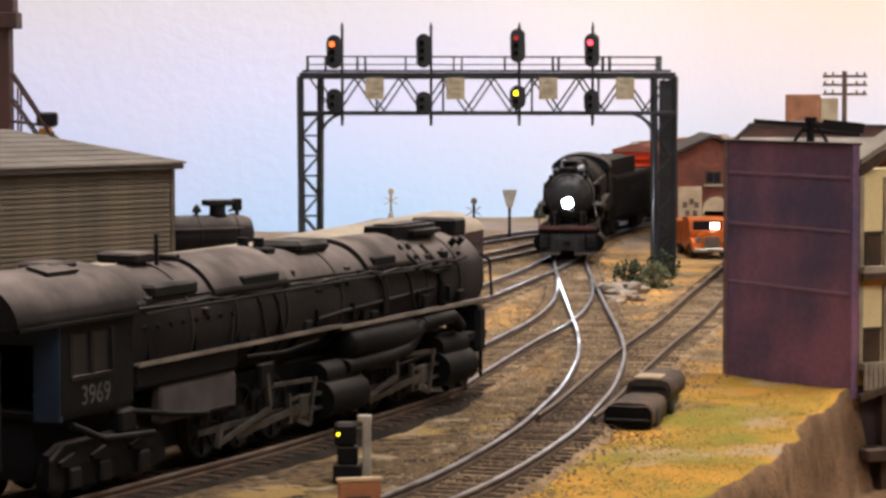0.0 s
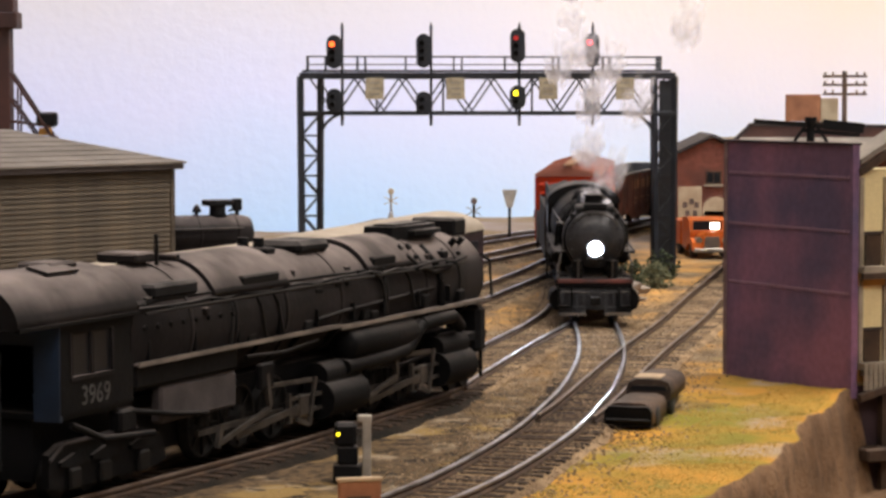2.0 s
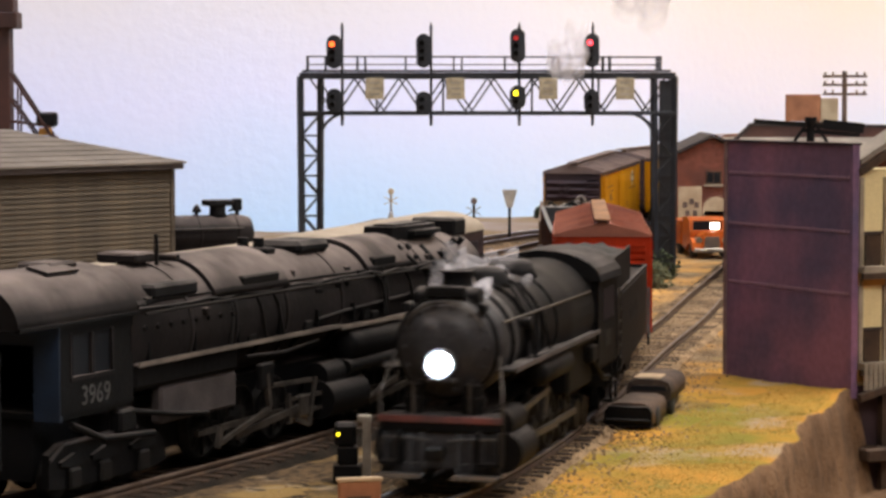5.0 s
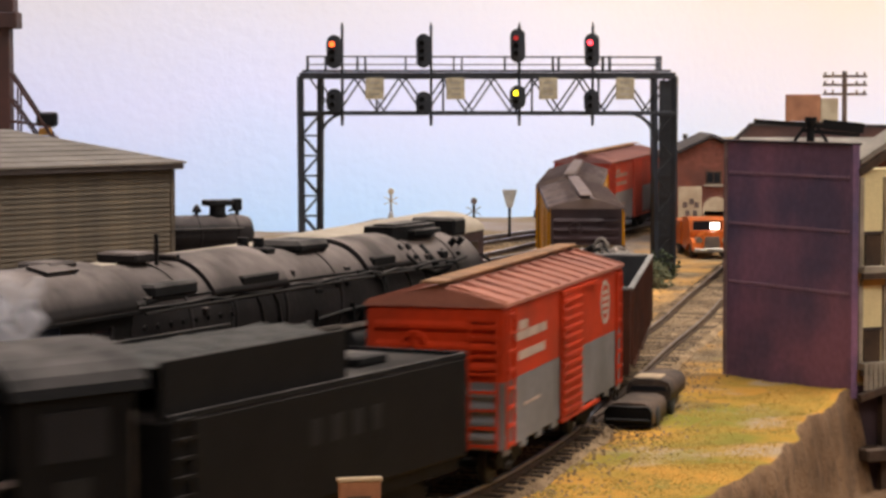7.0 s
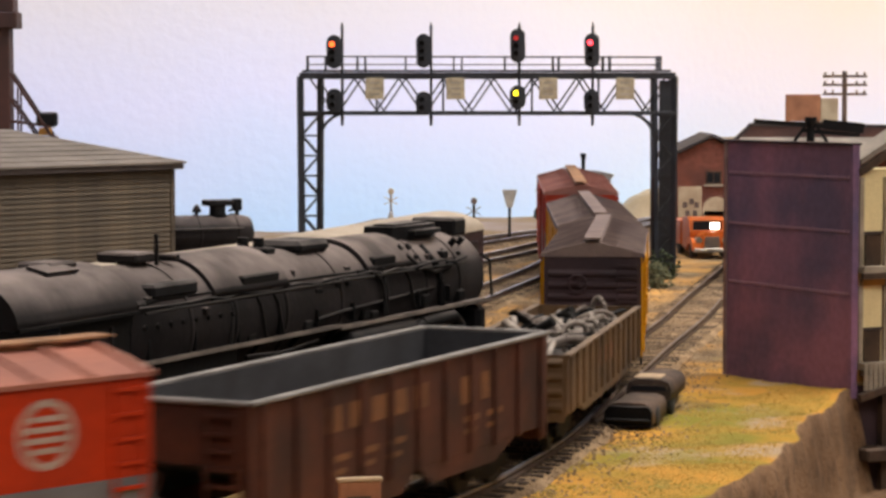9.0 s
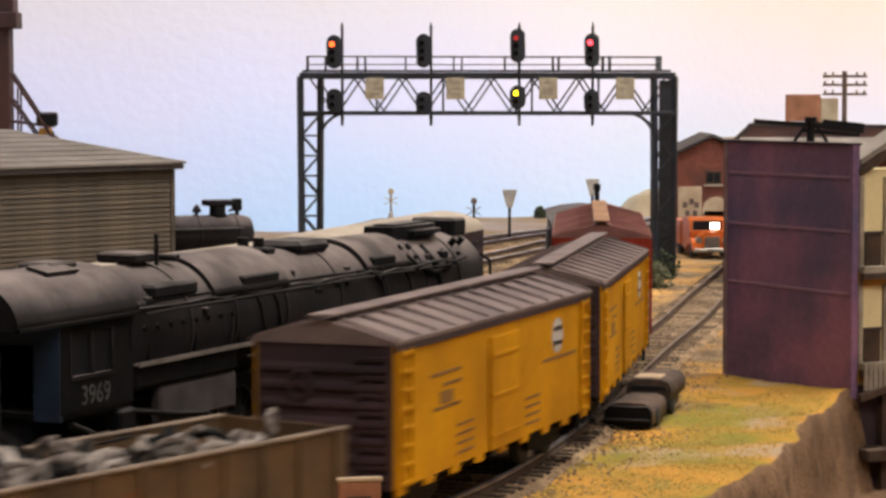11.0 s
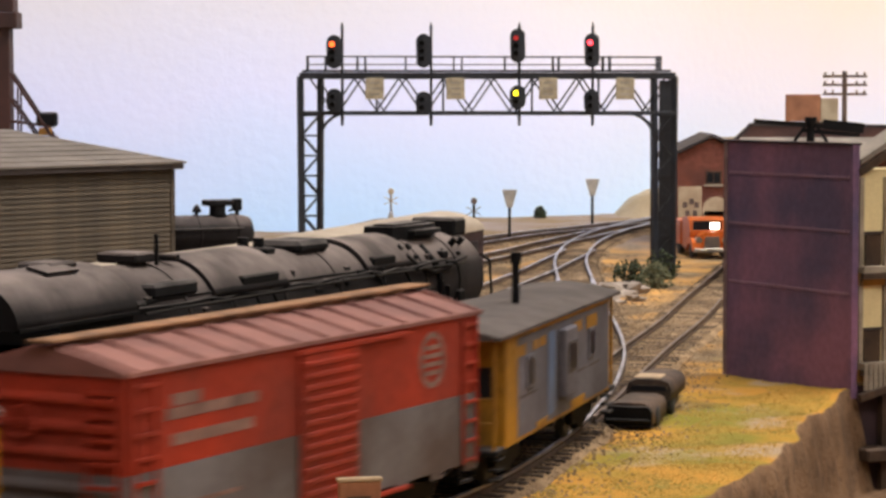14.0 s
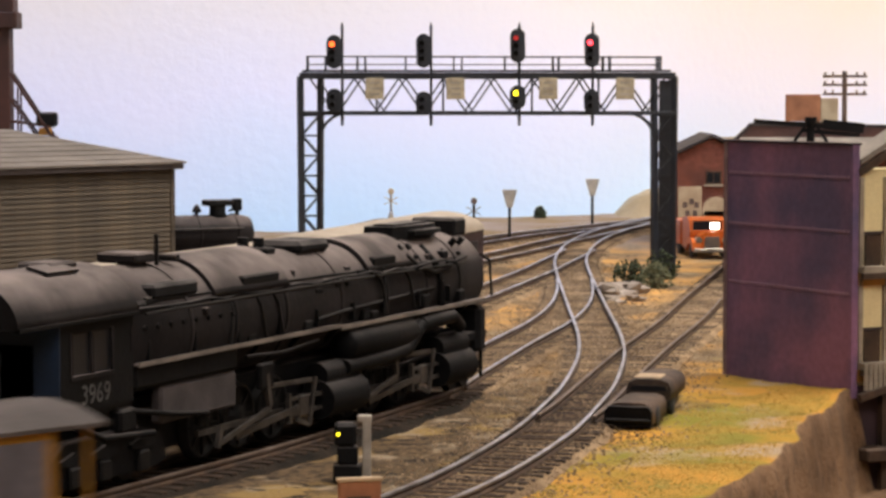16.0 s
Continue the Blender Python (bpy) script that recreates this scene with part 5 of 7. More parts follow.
def tender():
    t = thing("tender", "black weathered coal tender with dim lettering", "tender", group="cars of the moving train")
    half, w = 64, 16.6
    body = part("tank", Shape().box(-w, w, -half, half, 12.5, 36.2, 0.7), M_BLACK, t)
    part("deck_rim", Shape().box(-w, -w + 0.8, -half, half, 36.1, 37.2).box(w - 0.8, w, -half, half, 36.1, 37.2).box(-w, w, -half, -half + 0.8, 36.1, 37.2), M_SOOT, body)
    bunker = part("coal_bunker", Shape().box(-15, -14, -8, half, 36, 47.4, 0.2).box(14, 15, -8, half, 36, 47.4, 0.2).box(-15, 15, -8, -7, 36, 46, 0.2), M_BLACK, t)
    c = Shape()
    pts = [(-14 + 28 * j / 10, -7 + (half + 7) * i / 16) for i in range(17) for j in range(11)]
    c.add([(x, y, 45.5 + 1.6 * noise.noise(Vector((x, y, 0)) * 0.35) + 2.5 * math.cos(x / 9)) for x, y in pts], [(i * 11 + j, i * 11 + j + 1, (i + 1) * 11 + j + 1, (i + 1) * 11 + j) for i in range(16) for j in range(10)])
    part("coal", c, M_COAL, t, "dusty coal load")
    part("water_hatch", Shape().box(-6, 6, -44, -30, 36.2, 38.6, 0.5).cyl((0, -22, 36), (0, -22, 39), 2.5), M_SOOT, t)
    for k in range(4):
        side_plate(body, "lettering_block", 6 - k * 9, 10.5 - k * 9, 24.5, 30, w, M_LETTERG, (-1,))
    part("frame", Shape().box(-14, 14, -half, half, 9, 12.6).box(-4, 4, -half, half + 3, 6, 10), M_SOOT, t)
    for y in (-38, 38):
        bogie(t, y, M_BLACK)
    ladder(t, -12, -half - 0.7, 14, 36, 7, "x", M_BLACK)
    ladder(t, -w - 0.6, half - 4, 14, 36, 7, "y", M_BLACK)
    coupler(t, -half, -1)
    return t


# ---- standing articulated engine ----
def hoop(r, zc, n):
    """Arch over a boiler, from one handrail to the other."""
    lo = math.asin(7.4 / r)
    return [(-r * math.cos(a), zc + r * math.sin(a)) for a in [lo + (math.pi - 2 * lo) * k / n for k in range(n + 1)]]


def yard_engine():
    t = thing("articulated_locomotive", "dusty black articulated steam locomotive standing on the yard track", "locomotive", at(-56, 692, 0, -23.8))
    zc = 36.8
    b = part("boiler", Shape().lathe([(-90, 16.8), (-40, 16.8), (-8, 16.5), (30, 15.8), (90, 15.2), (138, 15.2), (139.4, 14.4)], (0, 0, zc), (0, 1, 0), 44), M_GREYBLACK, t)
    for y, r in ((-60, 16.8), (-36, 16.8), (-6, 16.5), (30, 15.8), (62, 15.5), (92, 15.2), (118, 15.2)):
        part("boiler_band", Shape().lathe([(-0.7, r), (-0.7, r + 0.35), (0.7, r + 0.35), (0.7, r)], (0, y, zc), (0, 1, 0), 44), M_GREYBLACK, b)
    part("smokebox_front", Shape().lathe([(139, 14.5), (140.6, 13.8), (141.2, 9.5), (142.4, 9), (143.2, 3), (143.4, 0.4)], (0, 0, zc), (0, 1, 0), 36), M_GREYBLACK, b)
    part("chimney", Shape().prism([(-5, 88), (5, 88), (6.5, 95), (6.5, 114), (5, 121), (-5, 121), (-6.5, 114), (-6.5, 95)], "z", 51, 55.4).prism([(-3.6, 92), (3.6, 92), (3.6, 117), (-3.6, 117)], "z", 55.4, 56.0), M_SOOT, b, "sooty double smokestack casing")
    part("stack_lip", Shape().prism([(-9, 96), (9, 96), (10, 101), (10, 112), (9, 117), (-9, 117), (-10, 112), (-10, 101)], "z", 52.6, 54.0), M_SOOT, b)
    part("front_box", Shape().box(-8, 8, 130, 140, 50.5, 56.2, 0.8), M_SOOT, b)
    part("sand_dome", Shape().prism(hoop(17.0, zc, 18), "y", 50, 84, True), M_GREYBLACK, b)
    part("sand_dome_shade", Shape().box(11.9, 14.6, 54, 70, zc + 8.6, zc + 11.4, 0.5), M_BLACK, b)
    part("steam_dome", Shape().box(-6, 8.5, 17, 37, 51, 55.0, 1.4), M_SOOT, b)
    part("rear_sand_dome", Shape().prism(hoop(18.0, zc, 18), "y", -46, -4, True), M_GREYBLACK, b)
    part("rear_dome_shade", Shape().box(12.8, 15.6, -30, -9, zc + 8.8, zc + 11.6, 0.5), M_BLACK, b)
    part("valve_base", Shape().box(-6, 6, 1, 7, 52.0, 54.0, 0.5), M_SOOT, b)
    for x in (2, -3):
        part("safety_valve", Shape().cyl((x, 4, 53), (x, 4, 56.6), 1.6), M_SOOT, b)
    part("hatch", Shape().box(4, 15.4, -77, -54, 45.6, 49.4, 0.8), M_SOOT, b)
    part("whistle", Shape().cyl((5, -58, 53), (5, -58, 61), 0.6, n=8), M_DKSTEEL, b)
    part("roof_vent", Shape().box(-5, 5, -108, -96, 54.8, 56.6, 0.6), M_GREYBLACK, b)
    part("turret", Shape().box(-6, 6, -70, -60, 54, 56.8, 0.6).cyl((-8, -52, 54.6), (8, -52, 54.6), 1.0), M_GREYBLACK, b)
    for sx in (-1, 1):
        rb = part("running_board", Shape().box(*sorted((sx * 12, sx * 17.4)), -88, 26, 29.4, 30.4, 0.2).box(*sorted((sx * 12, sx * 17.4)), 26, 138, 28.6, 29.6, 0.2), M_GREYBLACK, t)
        # Pale strip stands for the highlight along the board edge.
        part("running_board_edge", Shape().box(*sorted((sx * 17.2, sx * 17.7)), -88, 26, 29.7, 30.8).box(*sorted((sx * 17.2, sx * 17.7)), 26, 138, 28.9, 30.0), M_PALEEDGE, rb)
        part("handrail", Shape().tube([(sx * 18.4, -86, 43), (sx * 18.0, -6, 43.2), (sx * 16.6, 60, 43), (sx * 16.2, 120, 42.6)], 0.4), M_DKSTEEL, b)
        for y in (-70, -40, -10, 20, 50, 80, 110):
            part("handrail_post", Shape().cyl((sx * 15.6, y, 43), (sx * 18.0, y, 43), 0.45, n=6), M_DKSTEEL, b)
        for y, k in ((60, -1), (74, 1), (54, 1), (-14, 1), (-36, -1), (-24, 1)):
            part("sand_pipe", Shape().tube([(sx * 14.6, y, 45), (sx * 16.6, y + 2 * k, 40), (sx * 17.2, y + 4 * k, 31)], 0.5), M_DKSTEEL, b)
        part("steam_pipe", Shape().tube([(sx * 9, 100, 49), (sx * 14.2, 100, 44), (sx * 16.0, 101, 38), (sx * 15.8, 102, 30)], 1.1), M_BLACK, b)
        part("exhaust_pipe", Shape().tube([(sx * 11, 112, 47), (sx * 15.0, 110, 42), (sx * 15.8, 96, 41), (sx * 15.6, 86, 43), (sx * 13.5, 80, 47)], 0.9), M_BLACK, b)
        part("conduit", Shape().tube([(sx * 14.6, -86, 45.4), (sx * 14.4, -6, 45.2), (sx * 13.6, 44, 44.6), (sx * 13.4, 96, 44.2)], 0.45), M_BLACK, b)
        part("feed_pipe", Shape().tube([(sx * 15.2, 96, 36), (sx * 15.6, 70, 35), (sx * 16.2, 30, 34), (sx * 16.6, 12, 33)], 0.7), M_BLACK, b)
        for y, h in ((46, 3.4), (52, 2.2), (90, 4.2), (-26, 2.4), (8, 3.0), (118, 3.6)):
            part("step_box", Shape().box(*sorted((sx * 13.0, sx * 16.2)), y - 2.4, y + 2.4, 30.2, 30.2 + h, 0.4), M_BLACK, t)
        for y in (80, 86, 122, 128):
            part("boiler_fitting", Shape().cyl((sx * 9.5, y, zc + 11), (sx * 11.8, y, zc + 13.4), 1.1, n=8), M_SOOT, b)
        part("air_tank", Shape().lathe([(32, 1), (33, 4), (34, 4.8), (78, 4.8), (79, 4), (80, 1)], (sx * 14.4, 0, 23.6), (0, 1, 0), 18), M_BLACK, t)
        part("cooling_pipe", Shape().tube([(sx * 16.5, 30, 17.5), (sx * 17, 60, 18), (sx * 17, 72, 19), (sx * 16.8, 84, 25.5), (sx * 16.8, 108, 26), (sx * 16, 116, 22)], 2.2, 10), M_BLACK, t)
        part("firebox_side", Shape().box(*sorted((sx * 12, sx * 15.6)), -74, -34, 13.6, 23.4, 0.8), M_FIREBOX, t, "greyish lagged ash-pan side")
        part("firebox_shell", Shape().box(*sorted((sx * 10, sx * 16.4)), -88, -34, 23.4, 31, 1.2), M_BLACK, t)
        for y0, y1 in ((16, 40), (99, 122)):
            part("cylinder", Shape().cyl((sx * 14.6, y0, 9.4), (sx * 14.6, y1, 9.4), 5.6, n=20).cyl((sx * 13.6, y0 + 1, 16.2), (sx * 13.6, y1 - 1, 16.2), 3.8, n=16).box(*sorted((sx * 9, sx * 17.2)), y0 + 1.5, y1 - 1.5, 7, 17, 0.6).cyl((sx * 14.6, y1, 9.4), (sx * 14.6, y1 + 1.4, 9.4), 4.2, n=16), M_BLACK, t)
            part("crosshead_guide", Shape().bar((sx * 15.6, y0, 11.6), (sx * 15.6, y0 - 20, 11.8), 1.2, 1.0).bar((sx * 15.6, y0, 7.6), (sx * 15.6, y0 - 20, 7.4), 1.2, 1.0).bar((sx * 15.6, y0 - 20, 13.5), (sx * 15.6, y0 - 20, 5), 1.4, 1.4).box(*sorted((sx * 14.8, sx * 16.6)), y0 - 15, y0 - 9, 6.5, 12.5, 0.4), M_ROD, t)
            part("main_rod", Shape().bar((sx * 16.0, y0 - 12, 9.4), (sx * 16.0, y0 - 52, 5.6), 1.0, 1.8), M_ROD, t)
            part("side_rod", Shape().bar((sx * 13.2, y0 - 14, 8.6), (sx * 13.2, y0 - 68, 8.2), 1.0, 1.6), M_ROD, t)
            part("valve_gear", Shape().bar((sx * 16.6, y0 - 8, 16.4), (sx * 16.6, y0 - 36, 17.4), 0.9, 1.2).bar((sx * 17.0, y0 - 36, 21), (sx * 17.0, y0 - 34, 11.6), 1.3, 1.8).bar((sx * 17.2, y0 - 34, 11.4), (sx * 17.2, y0 - 64, 5.0), 0.9, 1.3).bar((sx * 17.2, y0 - 64, 4.2), (sx * 17.2, y0 - 62, 9.5), 1.2, 1.6).bar((sx * 17, y0 - 6, 17), (sx * 17, y0 - 10, 3.6), 0.8, 1.2).bar((sx * 17, y0 - 10, 3.6), (sx * 17, y0 - 18, 6.2), 0.8, 1.2), M_ROD, t)
            part("link_hanger", Shape().box(*sorted((sx * 15.6, sx * 17.6)), y0 - 40, y0 - 32, 17, 24, 0.5), M_BLACK, t)
        part("pilot_shield", Shape().box(*sorted((sx * 4, sx * 16.4)), 131, 137.6, 12, 27.4, 1.4), M_SOOT, t)
        part("injector", Shape().box(*sorted((sx * 13, sx * 17)), -96, -88, 14, 20, 0.8).tube([(sx * 16.4, -90, 19), (sx * 16.6, -70, 16), (sx * 16.6, -52, 14)], 0.8).tube([(sx * 16.6, -118, 19), (sx * 16.8, -104, 14), (sx * 16.8, -80, 12.4)], 0.9), M_BLACK, t)
        part("trailing_frame", Shape().prism([(-124, 12.4), (-118, 14.6), (-84, 14.6), (-72, 11.4), (-69, 4.4), (-76, 3.2), (-118, 3.2), (-124, 4.4)], "x", *sorted((sx * 12.2, sx * 14.2))), M_BLACK, t)
        for y in (-82, -100, -114):
            part("journal_box", Shape().box(*sorted((sx * 14.0, sx * 15.6)), y - 2.6, y + 2.6, 3.0, 8.2, 0.5), M_DKSTEEL, t)
            part("leaf_spring", Shape().prism([(y - 6, 10.2), (y, 11.8), (y + 6, 10.2), (y + 6, 9.2), (y, 8.4), (y - 6, 9.2)], "x", *sorted((sx * 14.1, sx * 15.2))), M_SOOT, t)
        # Highlight on the frame's upper edge, put in as a grey strip.
        part("truck_frame_highlight", Shape().bar((sx * 14.4, -118, 14.4), (sx * 14.4, -84, 14.4), 0.8, 0.7).bar((sx * 14.4, -118, 14.4), (sx * 14.4, -124, 11), 0.8, 0.7), M_FIREBOX, t, "grey strip for the highlight along the truck frame edge")
        cs = part("cab_side", Shape().box(*sorted((sx * 15.4, sx * 16.4)), -122, -89, 21.6, 30.0), M_BLACK, t)
        for y0, y1, z0 in ((-122, -117.6, 30.0), (-98.6, -89, 30.0), (-117.6, -98.6, 40.4)):
            part("cab_panel", Shape().box(*sorted((sx * 15.4, sx * 16.4)), y0, y1, z0, 43.8), M_BLACK, cs)
        part("window_frame", Shape().box(*sorted((sx * 16.0, sx * 16.8)), -117.8, -98.4, 29.4, 30.4).box(*sorted((sx * 15.6, sx * 16.6)), -108.6, -107.4, 30.4, 40.4).box(*sorted((sx * 15.9, sx * 16.7)), -118, -117, 30, 40.8).box(*sorted((sx * 15.9, sx * 16.7)), -99.2, -98.2, 30, 40.8), M_GREYBLACK, cs)
        part("window_glass", Shape().box(*sorted((sx * 15.7, sx * 15.9)), -117.6, -98.6, 30, 40.4), M_GLASS, cs)
        if sx > 0:
            letters("3969", 6.7, M_CABNUM, cs, at(16.5, -106.5, 25.2) @ Euler((radians(90), 0, radians(90))).to_matrix().to_4x4(), label="pale painted cab number")
    # valves, clamps and pipe unions along both sides of the boiler
    rnd = random.Random(21)
    for sx in (-1, 1):
        for k in range(34):
            y = -84 + k * 6.2 + rnd.uniform(-2, 2)
            a = radians(rnd.uniform(14, 40))
            r = 16.3 + (0.5 if y < -4 else -0.6)
            c = Vector((sx * r * math.cos(a), y, zc + r * math.sin(a)))
            d, w = rnd.uniform(0.5, 1.3), rnd.uniform(0.5, 2.2)
            part("pipe_fitting", Shape().box(c.x - d, c.x + d, y - w, y + w, c.z - d, c.z + d * 0.8, 0.2), (M_BLACK, M_SOOT, M_GREYBLACK)[k % 3], b)
        lumps = [(sx * (15.9 + rnd.uniform(-0.2, 0.3)), -86 + 9 * k, 43.9 + rnd.uniform(-0.7, 0.7)) for k in range(24)]
        part("lubricator_pipe", Shape().tube(lumps, 0.45), M_SOOT, b)
        for k in range(9):
            y = -70 + k * 24
            part("board_bracket", Shape().prism([(sx * 12, 29.4), (sx * 17, 29.4), (sx * 12, 24.4)], "y", y - 0.5, y + 0.5), M_BLACK, t)
        for y0, y1, z in ((-30, 14, 26.6), (40, 96, 27.0), (44, 96, 15.2)):
            part("side_pipe", Shape().tube([(sx * 16.2, y0, z), (sx * 16.4, (y0 + y1) / 2, z - 0.8), (sx * 16.0, y1, z + 0.4)], 0.55), M_SOOT, t)
    part("cab_front", Shape().box(-16, 16, -90, -88.8, 21, 46), M_BLACK, t)
    part("front_handrail", Shape().tube([(13.5, 139, 44), (15.5, 142, 42), (16, 143, 30)], 0.45), M_DKSTEEL, t)
    for sx in (-1, 1):
        for k in range(8):
            part("washout_plug", Shape().cyl((sx * 15.6, -84 + k * 6.5, 39), (sx * 17.4, -84 + k * 6.5, 39.2), 0.7, n=8), M_BLACK, b)
        for k in range(9):
            part("rivet_strip", Shape().box(*sorted((sx * 15.0, sx * 16.9)), -82 + k * 23.5, -81 + k * 23.5, 31, 36), M_BLACK, b)
    part("cab_floor", Shape().box(-16, 16, -122, -90, 20.4, 21.8), M_BLACK, t)
    for x0, x1, z0, z1 in ((-16.3, -9, 20, 44), (9, 16.3, 20, 44), (-9, 9, 38, 46)):
        part("cab_back", Shape().box(x0, x1, -122.4, -121.2, z0, z1), M_CABBLUE, t, "blue-grey cab rear wall")
    arc = [(-17.4, 43.4)] + [(-17.4 * math.cos(a), 43.4 + 12.2 * math.sin(a)) for a in [k * math.pi / 18 for k in range(1, 18)]] + [(17.4, 43.4)]
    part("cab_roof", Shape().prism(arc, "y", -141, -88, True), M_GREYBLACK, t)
    part("roof_hatch", Shape().prism([(3, 55.6), (9, 54.2), (9.2, 55.0), (3.2, 56.4)], "y", -116, -102), M_GREYBLACK, t)
    part("cab_gutter", Shape().box(16.6, 17.9, -141, -88, 43.0, 43.9).box(-17.9, -16.6, -141, -88, 43.0, 43.9), M_BLACK, t)
    fr = part("frame", Shape().box(-7, 7, -120, 130, 5, 20).box(-15, 15, 118, 141, 16, 19, 0.4), M_SOOT, t)
    disc_wheels(fr, (-2, -22, -42, 82, 62, 46), 9.2)
    for y in (-82, -100, -114, 124, 134):
        w = Shape()
        for sx in (-1, 1):
            w.lathe([(0, 5.6), (0.5, 5.6), (0.8, 5.0), (2.4, 4.9)], (sx * 7.4, y, 5.0), (sx, 0, 0), 18)
        part("wheelset", w, M_DKSTEEL, fr)
    for k in range(9):
        x = -14 + k * 3.5
        part("pilot_bar", Shape().bar((x, 138, 14), (x * 0.85, 143, 3.0), 1.3, 1.0), M_BLACK, t)
    coupler(t, 138, 1)
    tt = thing("yard_engine_tender", "black coal tender coupled behind the standing engine", "tender", at(-148, 502, 0, -33))
    part("tank", Shape().box(-16.6, 16.6, -60, 62, 12, 40, 0.8), M_SOOT, tt)
    part("footplate", Shape().box(-13, 13, 62, 68, 12, 14, 0.4), M_SOOT, tt)
    part("side_wing", Shape().box(12, 16.6, 62, 64, 14, 40, 0.4).box(-16.6, -12, 62, 64, 14, 40, 0.4), M_SOOT, tt)
    for y in (-40, 40):
        bogie(tt, y)


def coach(m):
    """Dusty parked coach of which mainly the roof shows."""
    t = thing("parked_coach", "dark parked coach with a dusty tan roof", "coach", m, "coaches behind the standing engine")
    half, w = 102, 16.5
    part("body", Shape().box(-w, w, -half + 1, half - 1, 11, 36, 0.6), M_DKBROWN, t)
    arc = [(-w - 0.8, 35.4)] + [(-(w + 0.8) * math.cos(a) , 35.4 + 8.4 * math.sin(a) ** 0.8) for a in [k * math.pi / 16 for k in range(1, 16)]] + [(w + 0.8, 35.4)]
    rf = Shape()
    rings = [(-half, 0.55), (-half + 4, 0.86), (-half + 10, 1.0), (half - 10, 1.0), (half - 4, 0.86), (half, 0.55)]
    n = len(arc)
    rf.add([(x * (0.9 + 0.1 * k), y, 35.4 + (z - 35.4) * k) for y, k in rings for x, z in arc], [(r * n + i, r * n + i + 1, (r + 1) * n + i + 1, (r + 1) * n + i) for r in range(5) for i in range(n - 1)] + [list(range(n)), [5 * n + i for i in range(n)]], True)
    part("roof", rf, M_COACHROOF, t, "dusty tan rounded roof")
    for k in range(9):
        y = -84 + k * 21
        for sx in (-1, 1):
            part("window", Shape().box(*sorted((sx * w, sx * (w + 0.3))), y - 7, y + 7, 23, 31, 0.1), M_GLASS, t)
    part("underframe", Shape().box(-12, 12, -half + 4, half - 4, 8, 11.2), M_SOOT, t)
    for y in (-76, 76):
        bogie(t, y)


def parked_coaches():
    xy, run = spline(TRACK2, 2.0)
    first = run[int(np.argmin(abs(xy[:, 1] - 1108)))]
    for k in range(2):
        u = first + 104 + k * 214
        p = [Vector((float(np.interp(u + o, run, xy[:, 0])), float(np.interp(u + o, run, xy[:, 1])))) for o in (-76, 76)]
        c, d = (p[0] + p[1]) / 2, p[0] - p[1]
        coach(at(c.x, c.y, (rise(p[0].y) + rise(p[1].y)) / 2, math.degrees(math.atan2(d.y, d.x)) - 90))


def small_engine():
    """Boiler top of a switcher beyond the shed."""
    t = thing("switcher_locomotive", "small dark steam switcher standing behind the shed", "locomotive", at(-127, 1195, rise(1195) - 2.5, -62))
    z = 27
    b = part("boiler", Shape().lathe([(-38, 9.4), (30, 9.0), (34, 8.0), (36, 4), (36.4, 0.5)], (0, 0, z), (0, 1, 0), 28), M_GREYBLACK, t)
    part("chimney", Shape().lathe([(0, 5.0), (2, 4.0), (7.6, 4.0)], (0, 18, z + 8), (0, 0, 1), 18).box(-5, 5, 11.5, 25, z + 13.6, z + 16.6, 0.4), M_SOOT, b, "sooty chimney with a wide flat cap")
    part("headlight", Shape().box(-2.2, 2.2, 26.2, 30.4, z + 11, z + 17, 0.5).cyl((0, 28.4, z + 7), (0, 28.4, z + 11.4), 1.1).bar((0, 24, z + 11), (0, 28, z + 12), 1.0, 1.0), M_SOOT, b)
    part("bell", Shape().cyl((0, 7, z + 8), (0, 7, z + 11), 1.0).lathe([(0, 2.4), (1.5, 1.9), (3, 1.3), (4, 0.4)], (0, 7, z + 10.6), (0, 0, 1), 12), M_GREYBLACK, b)
    part("dome", Shape().lathe([(0, 4.8), (2, 4.2), (4, 4.0), (5.6, 2.6), (6, 0.8)], (0, -14, z + 7.6), (0, 0, 1), 18), M_GREYBLACK, b)
    for sx in (-1, 1):
        part("handrail", Shape().cyl((sx * 9.9, -36, z + 3), (sx * 9.6, 28, z + 3), 0.45, n=6), M_ROD, b)
    for y in (-20, 6, 26):
        part("boiler_band", Shape().lathe([(-0.6, 9.2), (-0.6, 9.6), (0.6, 9.6), (0.6, 9.2)], (0, y, z), (0, 1, 0), 28), M_GREYBLACK, b)
    part("running_board", Shape().box(-14, 14, -40, 40, 15.5, 17, 0.3), M_GREYBLACK, t)
    part("frame", Shape().box(-10, 10, -42, 42, 4, 15.5, 0.5).box(-13, 13, 40, 43, 8, 16), M_SOOT, t)
    part("cab", Shape().box(-14, 14, -64, -40, 15, 42, 0.6), M_GREYBLACK, t)
    part("cab_roof", Shape().prism([(-15.5, 42), (-8, 45), (0, 46), (8, 45), (15.5, 42)], "y", -66, -38), M_GREYBLACK, t)
    disc_wheels(t, (-24, 0, 24), 8.0)


